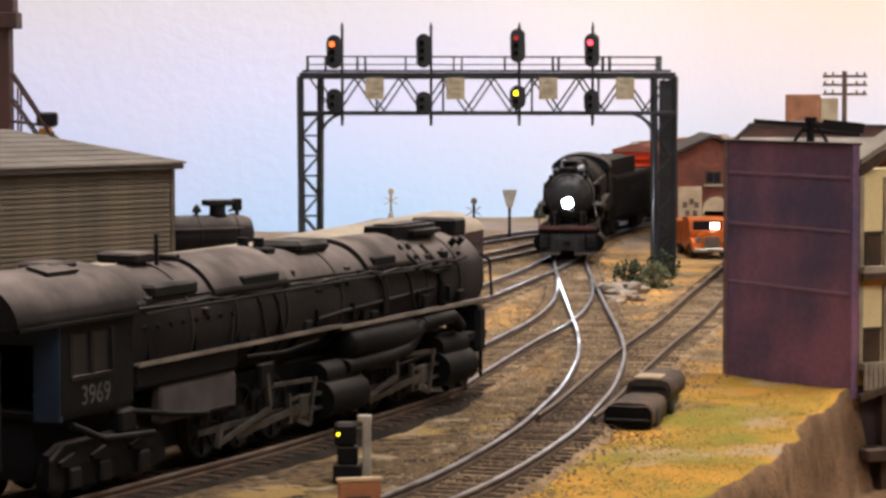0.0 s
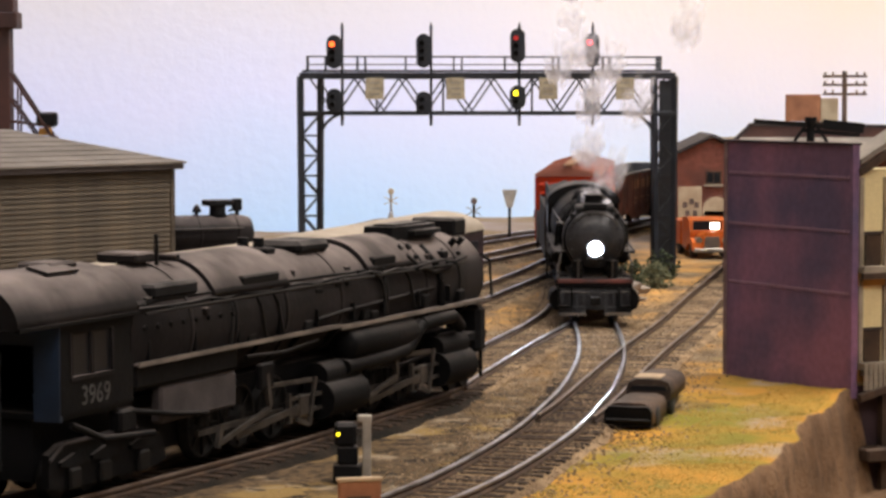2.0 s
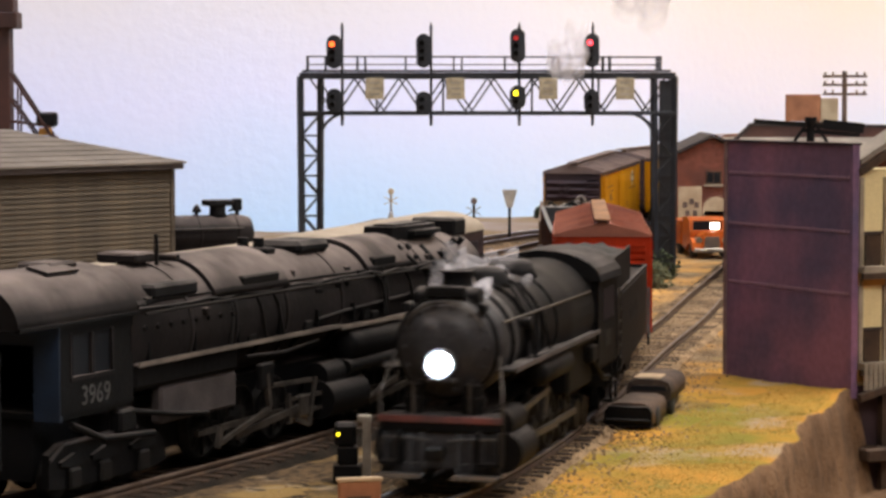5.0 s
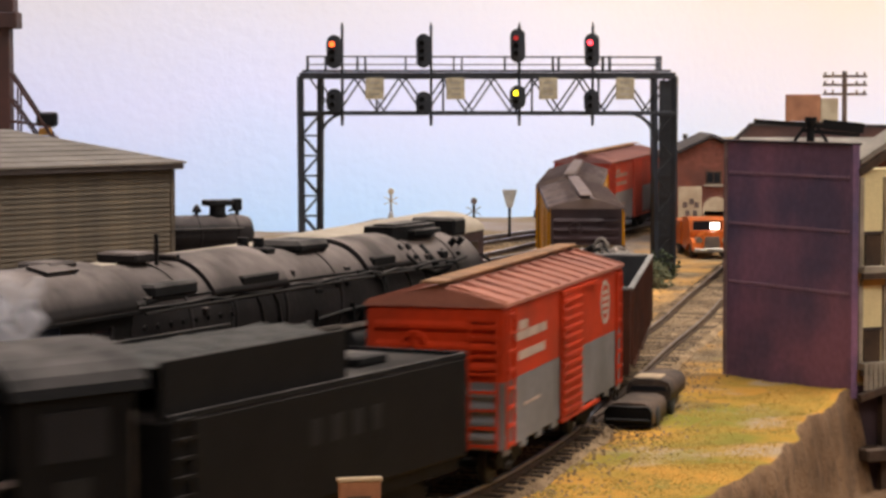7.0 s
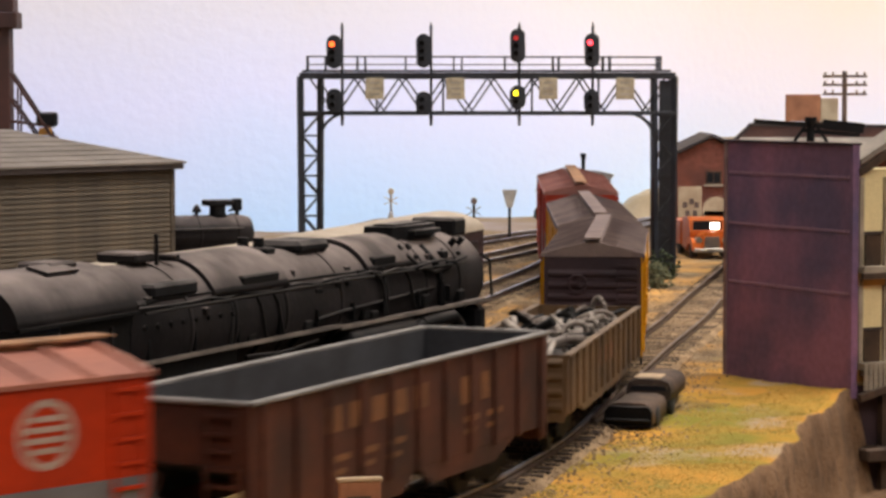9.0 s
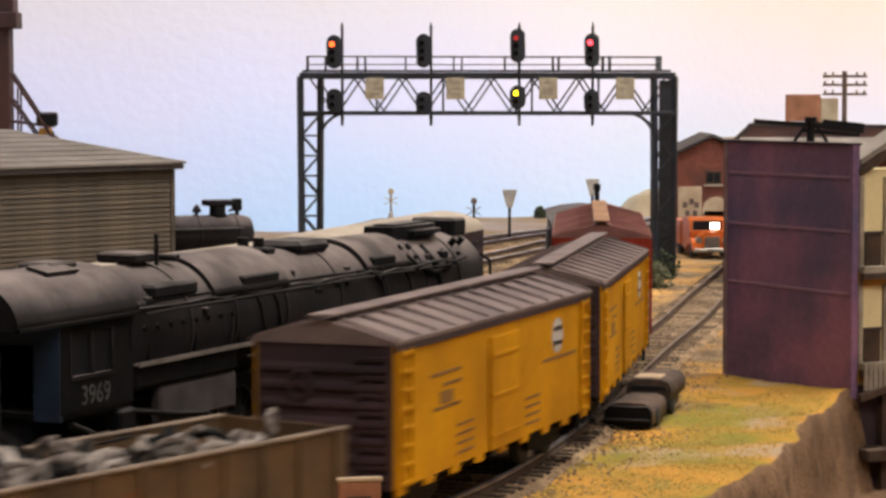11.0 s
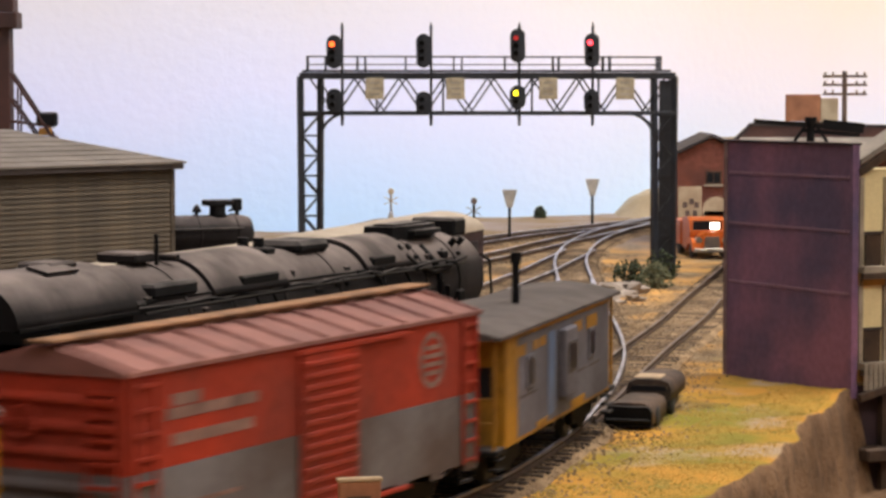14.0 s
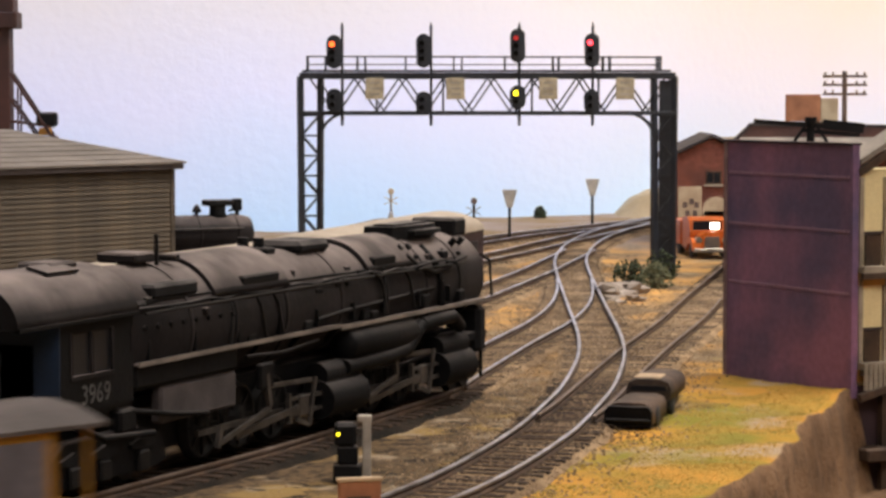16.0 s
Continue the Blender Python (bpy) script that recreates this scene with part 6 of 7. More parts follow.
# ---- buildings ----
def shed():
    """Clapboard shed with a low hipped roof."""
    t = thing("clapboard_shed", "grey-brown clapboard freight shed with a low tar roof", "shed")
    c, d = Vector((-127, 1150, 0)), Vector((-0.62, -0.785, 0)).normalized()
    n = Vector((0.785, -0.62, 0))
    a = math.degrees(math.atan2(d.y, d.x))
    t.matrix_world = at(c.x, c.y, -2, a)
    # local: x along the visible wall away from its far corner, y behind the wall negative
    L, D, ze = 260.0, 150.0, 66.0
    body = part("wall", Shape().box(0.6, L, -D, -0.7, -4, ze), M_PLANK, t)
    k, z = 0, -2.0
    mesh = None
    while z < ze - 2.4:
        s = Shape().prism([(-0.6, z), (0.5, z + 0.05), (-0.15, z + 2.35), (-0.6, z + 2.35)], "x", 0.8, L)
        if mesh is None:
            mesh = s.mesh("siding_board", M_PLANK)
            base = z
        ob = new("siding_board", mesh)
        ob.parent, ob.location = body, (0, 0, (z - base) * MM)
        z += 2.3
        k += 1
    part("corner_board", Shape().box(-0.4, 2.2, -2.5, 0.9, -4, ze, 0.1), M_PLANK, t)
    part("fascia", Shape().box(-4, L, -0.5, 3.2, ze - 2.2, ze + 0.4).box(-4, -1.5, -D, 3, ze - 2.2, ze + 0.4), M_DARKROOF, t)
    r = Shape()
    v = [(-5, 4, ze + 0.3), (L, 4, ze + 0.3), (L, -D, ze + 0.3), (-5, -D, ze + 0.3), (48, -60, ze + 15.5), (L, -60, ze + 15.5),
         (-5, 4, ze + 1.3), (L, 4, ze + 1.3), (L, -D, ze + 1.3), (-5, -D, ze + 1.3), (48, -60, ze + 16.5), (L, -60, ze + 16.5)]
    r.add(v, [(6, 7, 11, 10), (9, 6, 10), (8, 9, 10, 11), (0, 6, 9, 3), (0, 1, 7, 6), (0, 3, 2, 1), (1, 2, 8, 11, 7), (3, 9, 8, 2)])
    rf = part("roof", r, M_SHEDROOF, t)
    for i in range(7):
        u = 0.1 + i * 0.13
        x0 = -5 + 53 * u
        part("roof_seam", Shape().bar((x0 + 2, 4 - 64 * u, ze + 1.5 + 15.2 * u), (L, 4 - 64 * u, ze + 1.5 + 15.2 * u), 0.5, 0.3), M_SHEDROOF, rf)


def left_tower():
    t = thing("coaling_tower", "dark red-brown steel tower with braces and a lamp", "tower", at(-234, 1330, 2))
    part("column", Shape().box(-14, 0, -7, 7, -4, 190, 0.6), M_RUSTTOWER, t)
    part("cap_beam", Shape().box(-30, 4.5, -9, 9, 130, 139, 0.6).box(-30, 2.5, -8, 8, 139, 200, 0.6), M_RUSTTOWER, t)
    for sy in (-5, 5):
        for p, q, w in (((0, sy, 106), (22, sy, 72), 1.4), ((0, sy, 92), (14, sy, 72), 1.2), ((0, sy, 80), (22, sy, 77), 1.2), ((4, sy, 98), (4, sy, 72), 1.0)):
            part("brace", Shape().bar(p, q, w, w), M_RUSTTOWER, t)
    part("platform", Shape().box(-2, 24, -7, 7, 66, 72, 0.4), M_RUSTTOWER, t)
    lp = part("lamp", Shape().box(13.5, 24.5, -4, 4, 77, 85, 1.2), M_SOOT, t)
    part("lamp_lens", Shape().box(15, 22, -4.4, -3, 72.4, 76.6, 0.6), M_ORANGE, lp, "amber lamp glass")
    part("deck", Shape().box(-60, 30, -30, 30, -6, -3), M_DKWOOD, t)


def plated_tower():
    """Purple riveted end wall with a galleried cream building behind it."""
    a = math.degrees(math.atan2(818.3 - 884.1, 137.7 - 102.5))
    W = 74.6
    t = thing("riveted_tower", "purple riveted steel plate tower beside the grass", "tower", at(102.5, 884.1, -4, a))
    # local: x along the face, y behind it
    p = part("front_plate", Shape().box(0, W, 0.6, 2.4, -1, 84.2, 0.2), M_PURPLE, t)
    for k, (z0, z1) in enumerate(((-1, 32.75), (32.85, 53.75), (53.85, 71.95), (72.05, 84.0))):
        part("plate", Shape().box(0.5, W - 0.5, -0.05, 0.7, z0, z1, 0.1), M_PURPLE, p)
    rivet = Shape().lathe([(0, 0.6), (0.3, 0.5), (0.5, 0.15)], (0, 0, 0), (0, -1, 0), 8).mesh("rivet", M_RIVET)
    for z in (34.0, 55.0, 73.2):
        for k in range(34):
            ob = new("rivet", rivet)
            ob.parent, ob.location = p, ((3 + k * (W - 6) / 33) * MM, -0.05 * MM, z * MM)
    part("edge_angle", Shape().box(-0.5, 1.0, -0.8, 1.5, -1, 84.4, 0.1), M_PURPEDGE, t, "worn pale edge angle")
    part("edge_angle", Shape().box(W - 1.6, W + 0.5, -0.8, 1.5, -1, 84.4, 0.1), M_PURPLE, t)
    part("cap", Shape().box(-0.6, W + 0.6, -1.2, 2.8, 84.2, 85.0, 0.2), M_DKBROWN, t)
    g = thing("galleried_building", "cream two-storey building with brown doors and timber galleries", "building", at(102.5, 884.1, -4, a))
    x0 = W - 1.0
    part("wall", Shape().box(8, x0, 31, 190, 3, 74), M_CREAM, g)
    part("wall_end", Shape().box(x0 - 6, x0 - 0.2, 3.0, 31, 3, 76), M_CREAM, g)
    for zf in (11.0, 43.5):
        part("gallery_floor", Shape().box(x0, x0 + 4.5, 2, 190, zf - 2.2, zf), M_PALEWOOD, g, "pale plank gallery floor")
        part("gallery_beam", Shape().box(x0 + 3.6, x0 + 5.0, 1.4, 190, zf - 4.2, zf - 2.1), M_DKWOOD, g)
        part("ochre_beam", Shape().box(x0, x0 + 1.6, 2, 190, zf - 6.6, zf - 2.4), M_ORANGE, g)
        for k in range(15):
            y = 3.0 + k * 10.6
            dr = part("door_panel", Shape().box(x0, x0 + 0.7, y + 2.2, y + 9.0, zf, zf + 10.6, 0.1), M_DKWOOD, g)
            part("lintel", Shape().box(x0, x0 + 1.0, y + 1.2, y + 9.4, zf + 10.7, zf + 11.6), M_DARKROOF, dr)
            part("panel", Shape().box(x0, x0 + 0.6, y + 1.2, y + 9.4, zf + 11.7, zf + 29), M_CREAM, g)
            part("post", Shape().box(x0 + 0.2, x0 + 1.6, y - 0.8, y + 0.8, zf, zf + 30), M_PALEWOOD, g)
    for k in range(44):
        part("apron_slat", Shape().box(x0 + 4.6, x0 + 5.2, 2 + k * 2.0, 3.5 + k * 2.0, 2.0, 10.8), M_PALEWOOD, g)
    part("rafter", Shape().bar((x0 + 1, 2, 75.0), (x0 + 1, 40, 95), 1.6, 2.6), M_DKWOOD, g)
    part("roof", Shape().prism([(2.5, 77.6), (40, 97.4), (60, 97.4), (60, 99.4), (40, 99.4), (2.5, 79.6)], "x", x0 - 9, x0 + 1.5), M_GREYROOF, g)
    part("sill_beam", Shape().bar((x0 + 5, 0, -0.5), (x0 + 5, 60, 13), 2.4, 2.4), M_DKWOOD, g)
    part("cellar_wall", Shape().box(x0 - 3, x0 - 0.5, 2, 190, -60, 4), M_DKBROWN, g)
    part("ledge", Shape().box(x0 - 2, x0 + 9, 1, 60, -22, -17.5, 0.6), M_DKWOOD, g)
    for k in range(3):
        part("support_post", Shape().box(x0 + 1, x0 + 3.4, 11 + k * 22, 13.4 + k * 22, -64, 2), M_DKWOOD, g)


def brick_wall(parent, x0, x1, y, z0, z1, bw=2.6, bh=0.95, cap=260, top=None):
    """Courses of single bricks on a mortar face that looks towards -y."""
    mesh = Shape().box(0, bw - 0.28, -0.28, 0.4, 0, bh - 0.25).mesh("brick", M_BRICK)
    rest, count, row, z = Shape(), 0, 0, z0
    while z < z1:
        x = x0 - (bw / 2 if row % 2 else 0)
        while x < x1:
            lim = top(x + bw / 2) if top else z1
            if x >= x0 and x + bw < x1 and z + bh < lim:
                if count < cap and z > z1 - 18:
                    ob = new("brick", mesh)
                    ob.parent, ob.location = parent, (x * MM, y * MM, z * MM)
                    count += 1
                else:
                    rest.box(x, x + bw - 0.28, y - 0.28, y + 0.4, z, z + bh - 0.25)
            x += bw
        z += bh
        row += 1
    tagged(part("brickwork", rest, M_BRICK, parent), kind="stuff")


def brick_house():
    t = thing("brick_house", "red brick house with a dark gabled roof", "house", at(0, 1480, 4))
    x0, x1, pk = 137.0, 190.0, 163.0

    def gable(x):
        return 54.5 + (12.0 * (1 - abs(x - pk) / 27))

    w = part("wall", Shape().prism([(x0, -8), (x1, -8), (x1, 54), (pk, 66), (x0, 54)], "y", 0.2, 70), M_MORTAR, t)
    brick_wall(w, x0, x1, 0, 0, 66, top=gable)
    rf = part("roof", Shape().prism([(x0 - 3, 53.0), (pk, 66.6), (x1 + 3, 53.0), (x1 + 3, 54.8), (pk, 68.6), (x0 - 3, 54.8)], "y", -3, 72), M_DARKROOF, t)
    win = part("window", Shape().box(159, 168.5, -1, 1, 38, 46, 0.2), M_DKWOOD, t)
    part("pane", Shape().box(160, 163.4, -1.2, -0.9, 39, 45), M_GLASS, win)
    part("pane", Shape().box(164.1, 167.5, -1.2, -0.9, 39, 45), M_GLASS, win)
    part("sill", Shape().box(158, 169.5, -1.8, 0, 36.8, 38), M_PALEWOOD, win)
    lean = thing("tan_roofed_shed", "shed with a pale tan roof beside the brick house", "shed", at(0, 1560, 4))
    part("wall", Shape().box(173, 260, 4, 60, -8, 60), M_MORTAR, lean)
    part("roof", Shape().prism([(168, 61), (168, 63.2), (262, 67), (262, 64.6)], "y", -2, 62), M_GREYROOF, lean)


def parapet_building():
    t = thing("warehouse", "long brown brick warehouse with a dark parapet roof", "building", at(0, 1240, 2))
    w = part("wall", Shape().box(160, 330, 0.2, 90, -70, 72), M_MORTAR, t)
    brick_wall(w, 160, 330, 0, 40, 72, 3.0, 1.1, 200)
    part("parapet", Shape().prism([(147, 69), (156, 78.6), (330, 76.4), (330, 69)], "y", -2, 4), M_BROWN, t)
    part("coping", Shape().bar((146, 1, 69.6), (156, 1, 79.4), 7, 1.4).bar((155.4, 1, 79.4), (331, 1, 77.2), 7, 1.6), M_DARKROOF, t)
    part("lean_to_roof", Shape().prism([(-26, 66.5), (0, 72.4), (0, 73.4), (-26, 67.6)], "x", 150, 330), M_GREYROOF, t)
    part("roof", Shape().box(160, 330, 4, 90, 71, 73), M_DARKROOF, t)
    v = thing("roof_ventilator", "dark iron ventilator and pipes on the warehouse roof", "ventilator", at(181, 1205, 72))
    part("pipe", Shape().cyl((0, 0, -2.5), (0, 0, 13), 2.0, n=12).cyl((0, 0, 11), (0, 0, 13.6), 3.0, n=12), M_SOOT, v)
    part("beam", Shape().bar((-28, 0, 11.6), (22, 0, 8.0), 2.2, 2.2).bar((-4, 0, 7), (24, 0, 4.6), 2.0, 2.0).bar((6, 0, 10), (26, 0, 8.0), 2.6, 5), M_SOOT, v)
    part("base", Shape().box(-10, 10, -6, 6, -3.5, 0.5, 0.5).bar((-9, 0, 0), (-3, 0, 9), 1.5, 1.5).bar((9, 0, 0), (3, 0, 9), 1.5, 1.5), M_SOOT, v)
    bb = thing("billboard", "orange-brown billboard with pale panel on posts", "billboard", at(0, 1330, 0))
    part("board", Shape().box(186, 205, -1, 1, 82, 96.5, 0.2), M_SIGNWOOD, bb)
    part("pale_panel", Shape().box(205.2, 214.5, -1, 1, 78.5, 94.5, 0.2), M_SHOP, bb)
    part("post", Shape().box(187, 188.4, 0.8, 2.4, 0, 96).box(203, 204.4, 0.8, 2.4, 0, 96).box(213, 214.2, 0.8, 2.4, 0, 94), M_DKWOOD, bb)
    part("ledge", Shape().box(185, 215, -2.5, 1, 80.6, 81.8), M_DKWOOD, bb)
    p = thing("telephone_pole", "weathered wooden telephone pole with three crossarms", "pole", at(236, 1440, 6))
    part("pole", Shape().cyl((0, 0, -8), (0, 0, 104), 1.9, 1.4, n=10), M_POLE, p)
    for z in (90.5, 96.0, 101.0):
        arm = part("crossarm", Shape().box(-13, 13, -1.8, -0.4, z - 0.75, z + 0.75, 0.15), M_POLE, p)
        for x in (-11.5, -7, 7, 11.5):
            part("insulator", Shape().lathe([(0, 0.5), (1.2, 0.7), (1.8, 0.3)], (x, -1.1, z + 0.7), (0, 0, 1), 8), M_POLE, arm)


def truck():
    t = thing("delivery_truck", "small orange delivery truck with a bright windscreen spot facing the yard", "truck", at(149, 1400, rise(1400) - 4.1, 8))
    cabv = part("cab", Shape().prism([(-9, 5), (8, 5), (8, 22), (-6, 22.4), (-8.5, 20.6), (-10.4, 14)], "x", -10.2, 10.2), M_TRUCK, t)
    # front faces -y
    part("hood", Shape().prism([(-8, 4.5), (8, 4.5), (6.5, 12.5), (3.5, 14.4), (-3.5, 14.4), (-6.5, 12.5)], "y", -21, -2), M_TRUCK, t)
    for sx in (-1, 1):
        part("fender", Shape().prism([(-23, 4), (-22, 8.5), (-18, 11), (-12, 11), (-7, 8), (-3, 4.4), (-5, 3.6), (-9, 6.5), (-13, 8), (-18, 7.5), (-20.5, 4)], "x", *sorted((sx * 6.5, sx * 11.5))), M_TRUCK, t)
        part("wheel", Shape().lathe([(0, 4.4), (0.5, 5.0), (3, 5.0), (3.5, 4.4), (3.6, 1)], (sx * 7, -14, 5), (sx, 0, 0), 18), M_RUBBER, t)
        part("wheel", Shape().lathe([(0, 4.4), (0.5, 5.0), (3, 5.0), (3.5, 4.4), (3.6, 1)], (sx * 7, 16, 5), (sx, 0, 0), 18), M_RUBBER, t)
        part("headlamp", Shape().cyl((sx * 7.6, -22, 10), (sx * 7.6, -18, 10), 1.9, n=14), M_CHROME, t)
    part("windscreen", Shape().box(-8.3, 8.3, -10.6, -9.9, 15.2, 20.4), M_GLASS, t)
    part("cab_front", Shape().box(-9.6, 9.6, -10.8, -8, 11.5, 15.4, 0.6), M_TRUCK, t)
    # Reflection of a lamp in the windscreen, added as a glowing plate.
    part("windscreen_glint", Shape().box(1.6, 6.8, -11.1, -10.7, 15.8, 19.2, 0.5), M_TRUCKGLINT, t, "glowing white plate for the lamp reflection on the windscreen")
    gr = part("grille", Shape().prism([(-4.5, 5), (4.5, 5), (4.0, 12), (-4.0, 12)], "y", -22.2, -20.6), M_CHROME, t, "chrome grille")
    for k in range(6):
        part("grille_bar", Shape().box(-3.8, 3.8, -22.6, -22.1, 5.6 + k * 1.05, 6.1 + k * 1.05), M_CHROME, gr)
    part("bumper", Shape().box(-11.5, 11.5, -26, -24.4, 3.4, 5.6, 0.4).box(-8, -7, -24.6, -20, 3.6, 4.6).box(7, 8, -24.6, -20, 3.6, 4.6), M_CHROME, t)
    part("bed", Shape().box(-11, 11, 9, 32, 6, 20, 0.6), M_TRUCK, t)


def wrecked_car():
    """Dark car body sitting on the bank."""
    t = thing("derelict_car", "dark grey-brown derelict car body on the grassy bank", "car", at(63.5, 764, -3.0, -14.5) @ Matrix.Diagonal((0.62, 0.9, 0.72, 1)))
    # local: x across, y away from the viewer
    part("hood", Shape().prism([(-11.4, 0.4), (11.4, 0.4), (11.4, 6.4), (9.6, 8.6), (6, 9.6), (-6, 9.6), (-9.6, 8.6), (-11.4, 6.4)], "y", -31, -2, True), M_GREENTRIM, t, "dusty rounded hood")
    part("front_fascia", Shape().prism([(-11.6, 0.2), (11.6, 0.2), (11.6, 6.2), (9.8, 8.4), (-9.8, 8.4), (-11.6, 6.2)], "y", -34, -30.9), M_BLACK, t, "black blunt front")
    part("bumper", Shape().box(-10.8, 11.2, -35.4, -33.9, 2.2, 3.4, 0.4), M_DKSTEEL, t)
    part("sill", Shape().box(-9.6, 9.6, -4, 34, 0.4, 7.6, 0.6), M_GREENTRIM, t)
    cab = part("cabin", Shape().prism([(-10.4, 6), (12.4, 6), (12.6, 10.6), (11.2, 13.4), (7, 14.8), (-5, 14.8), (-9.2, 13.4), (-10.4, 10.6)], "y", 3, 36, True), M_GREENTRIM, t)
    part("windscreen", Shape().prism([(-8.8, 9.8), (10.8, 9.8), (9.4, 12.0), (-7.4, 12.0)], "y", 2.6, 3.2), M_GLASS, cab, "dark bluish windscreen")
    part("roof_board", Shape().box(-7.4, 6.4, 6, 18, 14.7, 15.3, 0.3), M_TAN, t, "tan patch on the roof")
    for sx in (-1, 1):
        for y in (-20, 12):
            part("wheel", Shape().lathe([(0, 3.8), (0.5, 4.3), (2.4, 4.3), (2.9, 3.8), (3, 1)], (sx * 9.0, y, 2.6), (sx, 0, 0), 16), M_RUBBER, t)


def shop_row():
    t = thing("shop_signs", "row of cream signs and a shop front behind the truck", "sign", at(0, 1455, 2))
    part("board", Shape().box(140, 154, -1, 1, 8, 39.5, 0.2), M_SHOP, t)
    part("arch", Shape().cyl((163, -1, 25), (163, 1, 25), 8.5, n=24).box(155.6, 171, -1, 1, -4, 25), M_SHOP, t)
    for k, (x, z) in enumerate(((144, 27), (148, 29), (151, 27), (145.5, 22), (150, 22))):
        part("dark_mark", Shape().box(x - 1.4, x + 1.4, -1.3, -0.9, z, z + 3.4, 0.2), M_POLE, t)
    part("post", Shape().box(141, 142.6, 0.8, 3, -4, 30).box(151, 152.6, 0.8, 3, -4, 30), M_DKWOOD, t)


def back_sign(x, y, kind):
    z0 = rise(y) - 4
    if kind == "wedge":
        t = thing("trackside_sign", "pale wedge-shaped trackside sign on a dark post", "sign", at(x, y, z0), "wedge signs")
        part("post", Shape().cyl((0, 0, -2), (0, 0, 22), 0.9, n=8), M_DKSTEEL, t)
        part("plate", Shape().prism([(-4.6, 31), (4.6, 31), (1.6, 20), (-1.6, 20)], "y", -0.9, -0.3), M_WHITEMETAL, t)
    else:
        t = thing("crossbuck", "pale crossbuck with a lamp on a conical base", "signal", at(x, y, z0))
        part("post", Shape().cyl((0, 0, -2), (0, 0, 26), 0.8, n=8), M_DKSTEEL if kind == "dark" else M_WHITEMETAL, t)
        part("base", Shape().lathe([(0, 3.4), (6, 2.6), (12, 1.0)], (0, 0, -1), (0, 0, 1), 14), M_WHITEMETAL, t)
        mat = M_POLE if kind == "dark" else M_SHOP
        part("cross_blade", Shape().bar((-4.4, -1, 15.5), (4.4, -1, 20.5), 1.6, 0.5).bar((-4.4, -1.6, 20.5), (4.4, -1.6, 15.5), 1.6, 0.5), mat, t)
        part("lamp", Shape().cyl((0, -1.5, 24), (0, 0.6, 24), 2.0, n=12), mat, t)


def dwarf_signal():
    t = thing("dwarf_signal", "small black dwarf signal with a yellow light and pale post", "signal", at(-24.4, 640, -4.2))
    part("base", Shape().box(-4.5, 3.0, -3, 3, -1.5, 4.5, 0.4).box(-3.4, 2, -2.4, 2.4, 4.5, 9.2, 0.4), M_SOOT, t)
    hd = part("head", Shape().box(-4.2, 1.6, -2.6, 2.6, 9.2, 15.4, 0.9), M_SOOT, t)
    part("lens", Shape().cyl((-3.0, -2.5, 12.6), (-3.2, -3.0, 12.6), 0.42, n=12), M_LAMPYELLOW, hd, "lit yellow lens")
    part("post", Shape().box(3.2, 5.4, -0.9, 0.9, -1.5, 16.6, 0.2).box(1.8, 5.6, -1.0, 1.0, 15.4, 17.4, 0.3), M_WHITEMETAL, t)
    part("bracket", Shape().box(-0.5, 3.4, -0.6, 0.6, 12.5, 13.8), M_ROD, t)


def near_sign():
    t = thing("wooden_sign", "brown wooden name sign on a short post", "sign", at(-16.2, 470, 0, 14))
    part("board", Shape().box(-4.2, 4.2, -0.6, 0.6, 13, 23.0, 0.3), M_SIGNWOOD, t)
    part("frame", Shape().box(-4.5, 4.5, -0.9, 0.9, 22.8, 23.6, 0.15), M_TAN, t)
    part("sign_bar", Shape().box(-2.6, 2.2, -0.75, -0.58, 18.9, 20.0), M_DKWOOD, t)
    part("post", Shape().box(-0.8, 0.8, 0.6, 2.0, -8, 22), M_DKWOOD, t)


def bush(x, y, r, h, mat, label, seed):
    z0 = ground_height(x, y)
    t = thing("bush", label, "bush", at(x, y, z0), "bushes by the signal bridge")
    rnd = random.Random(seed)
    st = Shape()
    for k in range(7):
        a = rnd.random() * 6.3
        st.cyl((0, 0, -1), (math.cos(a) * r * 0.6, math.sin(a) * r * 0.6, h * 0.6), 0.4, 0.15, n=5)
    part("stem", st, M_DKWOOD, t)
    s = Shape()
    for k in range(420):
        u, v, w = rnd.uniform(-1, 1), rnd.uniform(-1, 1), rnd.uniform(0, 1)
        if u * u + v * v + (w - 0.35) ** 2 * 1.6 > 0.95 * (0.8 + 0.5 * noise.noise(Vector((u * 2, v * 2, w * 2 + seed)))):
            continue
        q = Euler((rnd.random() * 6, rnd.random() * 6, rnd.random() * 6)).to_matrix()
        c = Vector((u * r, v * r, w * h))
        g = rnd.uniform(0.7, 1.5)
        vs = [c + q @ Vector(p) * g for p in ((1, 0, 0), (-0.5, 0.8, 0.1), (-0.5, -0.8, -0.1), (0, 0.1, 0.9), (0, 0, -0.9))]
        s.add(vs, [(0, 1, 3), (1, 2, 3), (2, 0, 3), (1, 0, 4), (2, 1, 4), (0, 2, 4)])
    part("foliage", s, mat, t)


def rocks():
    rnd = random.Random(8)
    for x, y, r in ((84, 1180, 9.0), (91, 1196, 8.0), (81, 1150, 5.0), (92, 1158, 4.0)):
        t = part("rock", Shape().ball((0, 0, 0), r, 11, 7, 0.5, 1.1), M_ROCK)
        t.data.polygons.foreach_set("use_smooth", [False] * len(t.data.polygons))
        t.matrix_world = at(x, y, ground_height(x, y) + r * 0.2, rnd.uniform(0, 90))
        tagged(t, "pale grey weathered rock beside the track", "rock", "rocks by the turnout")


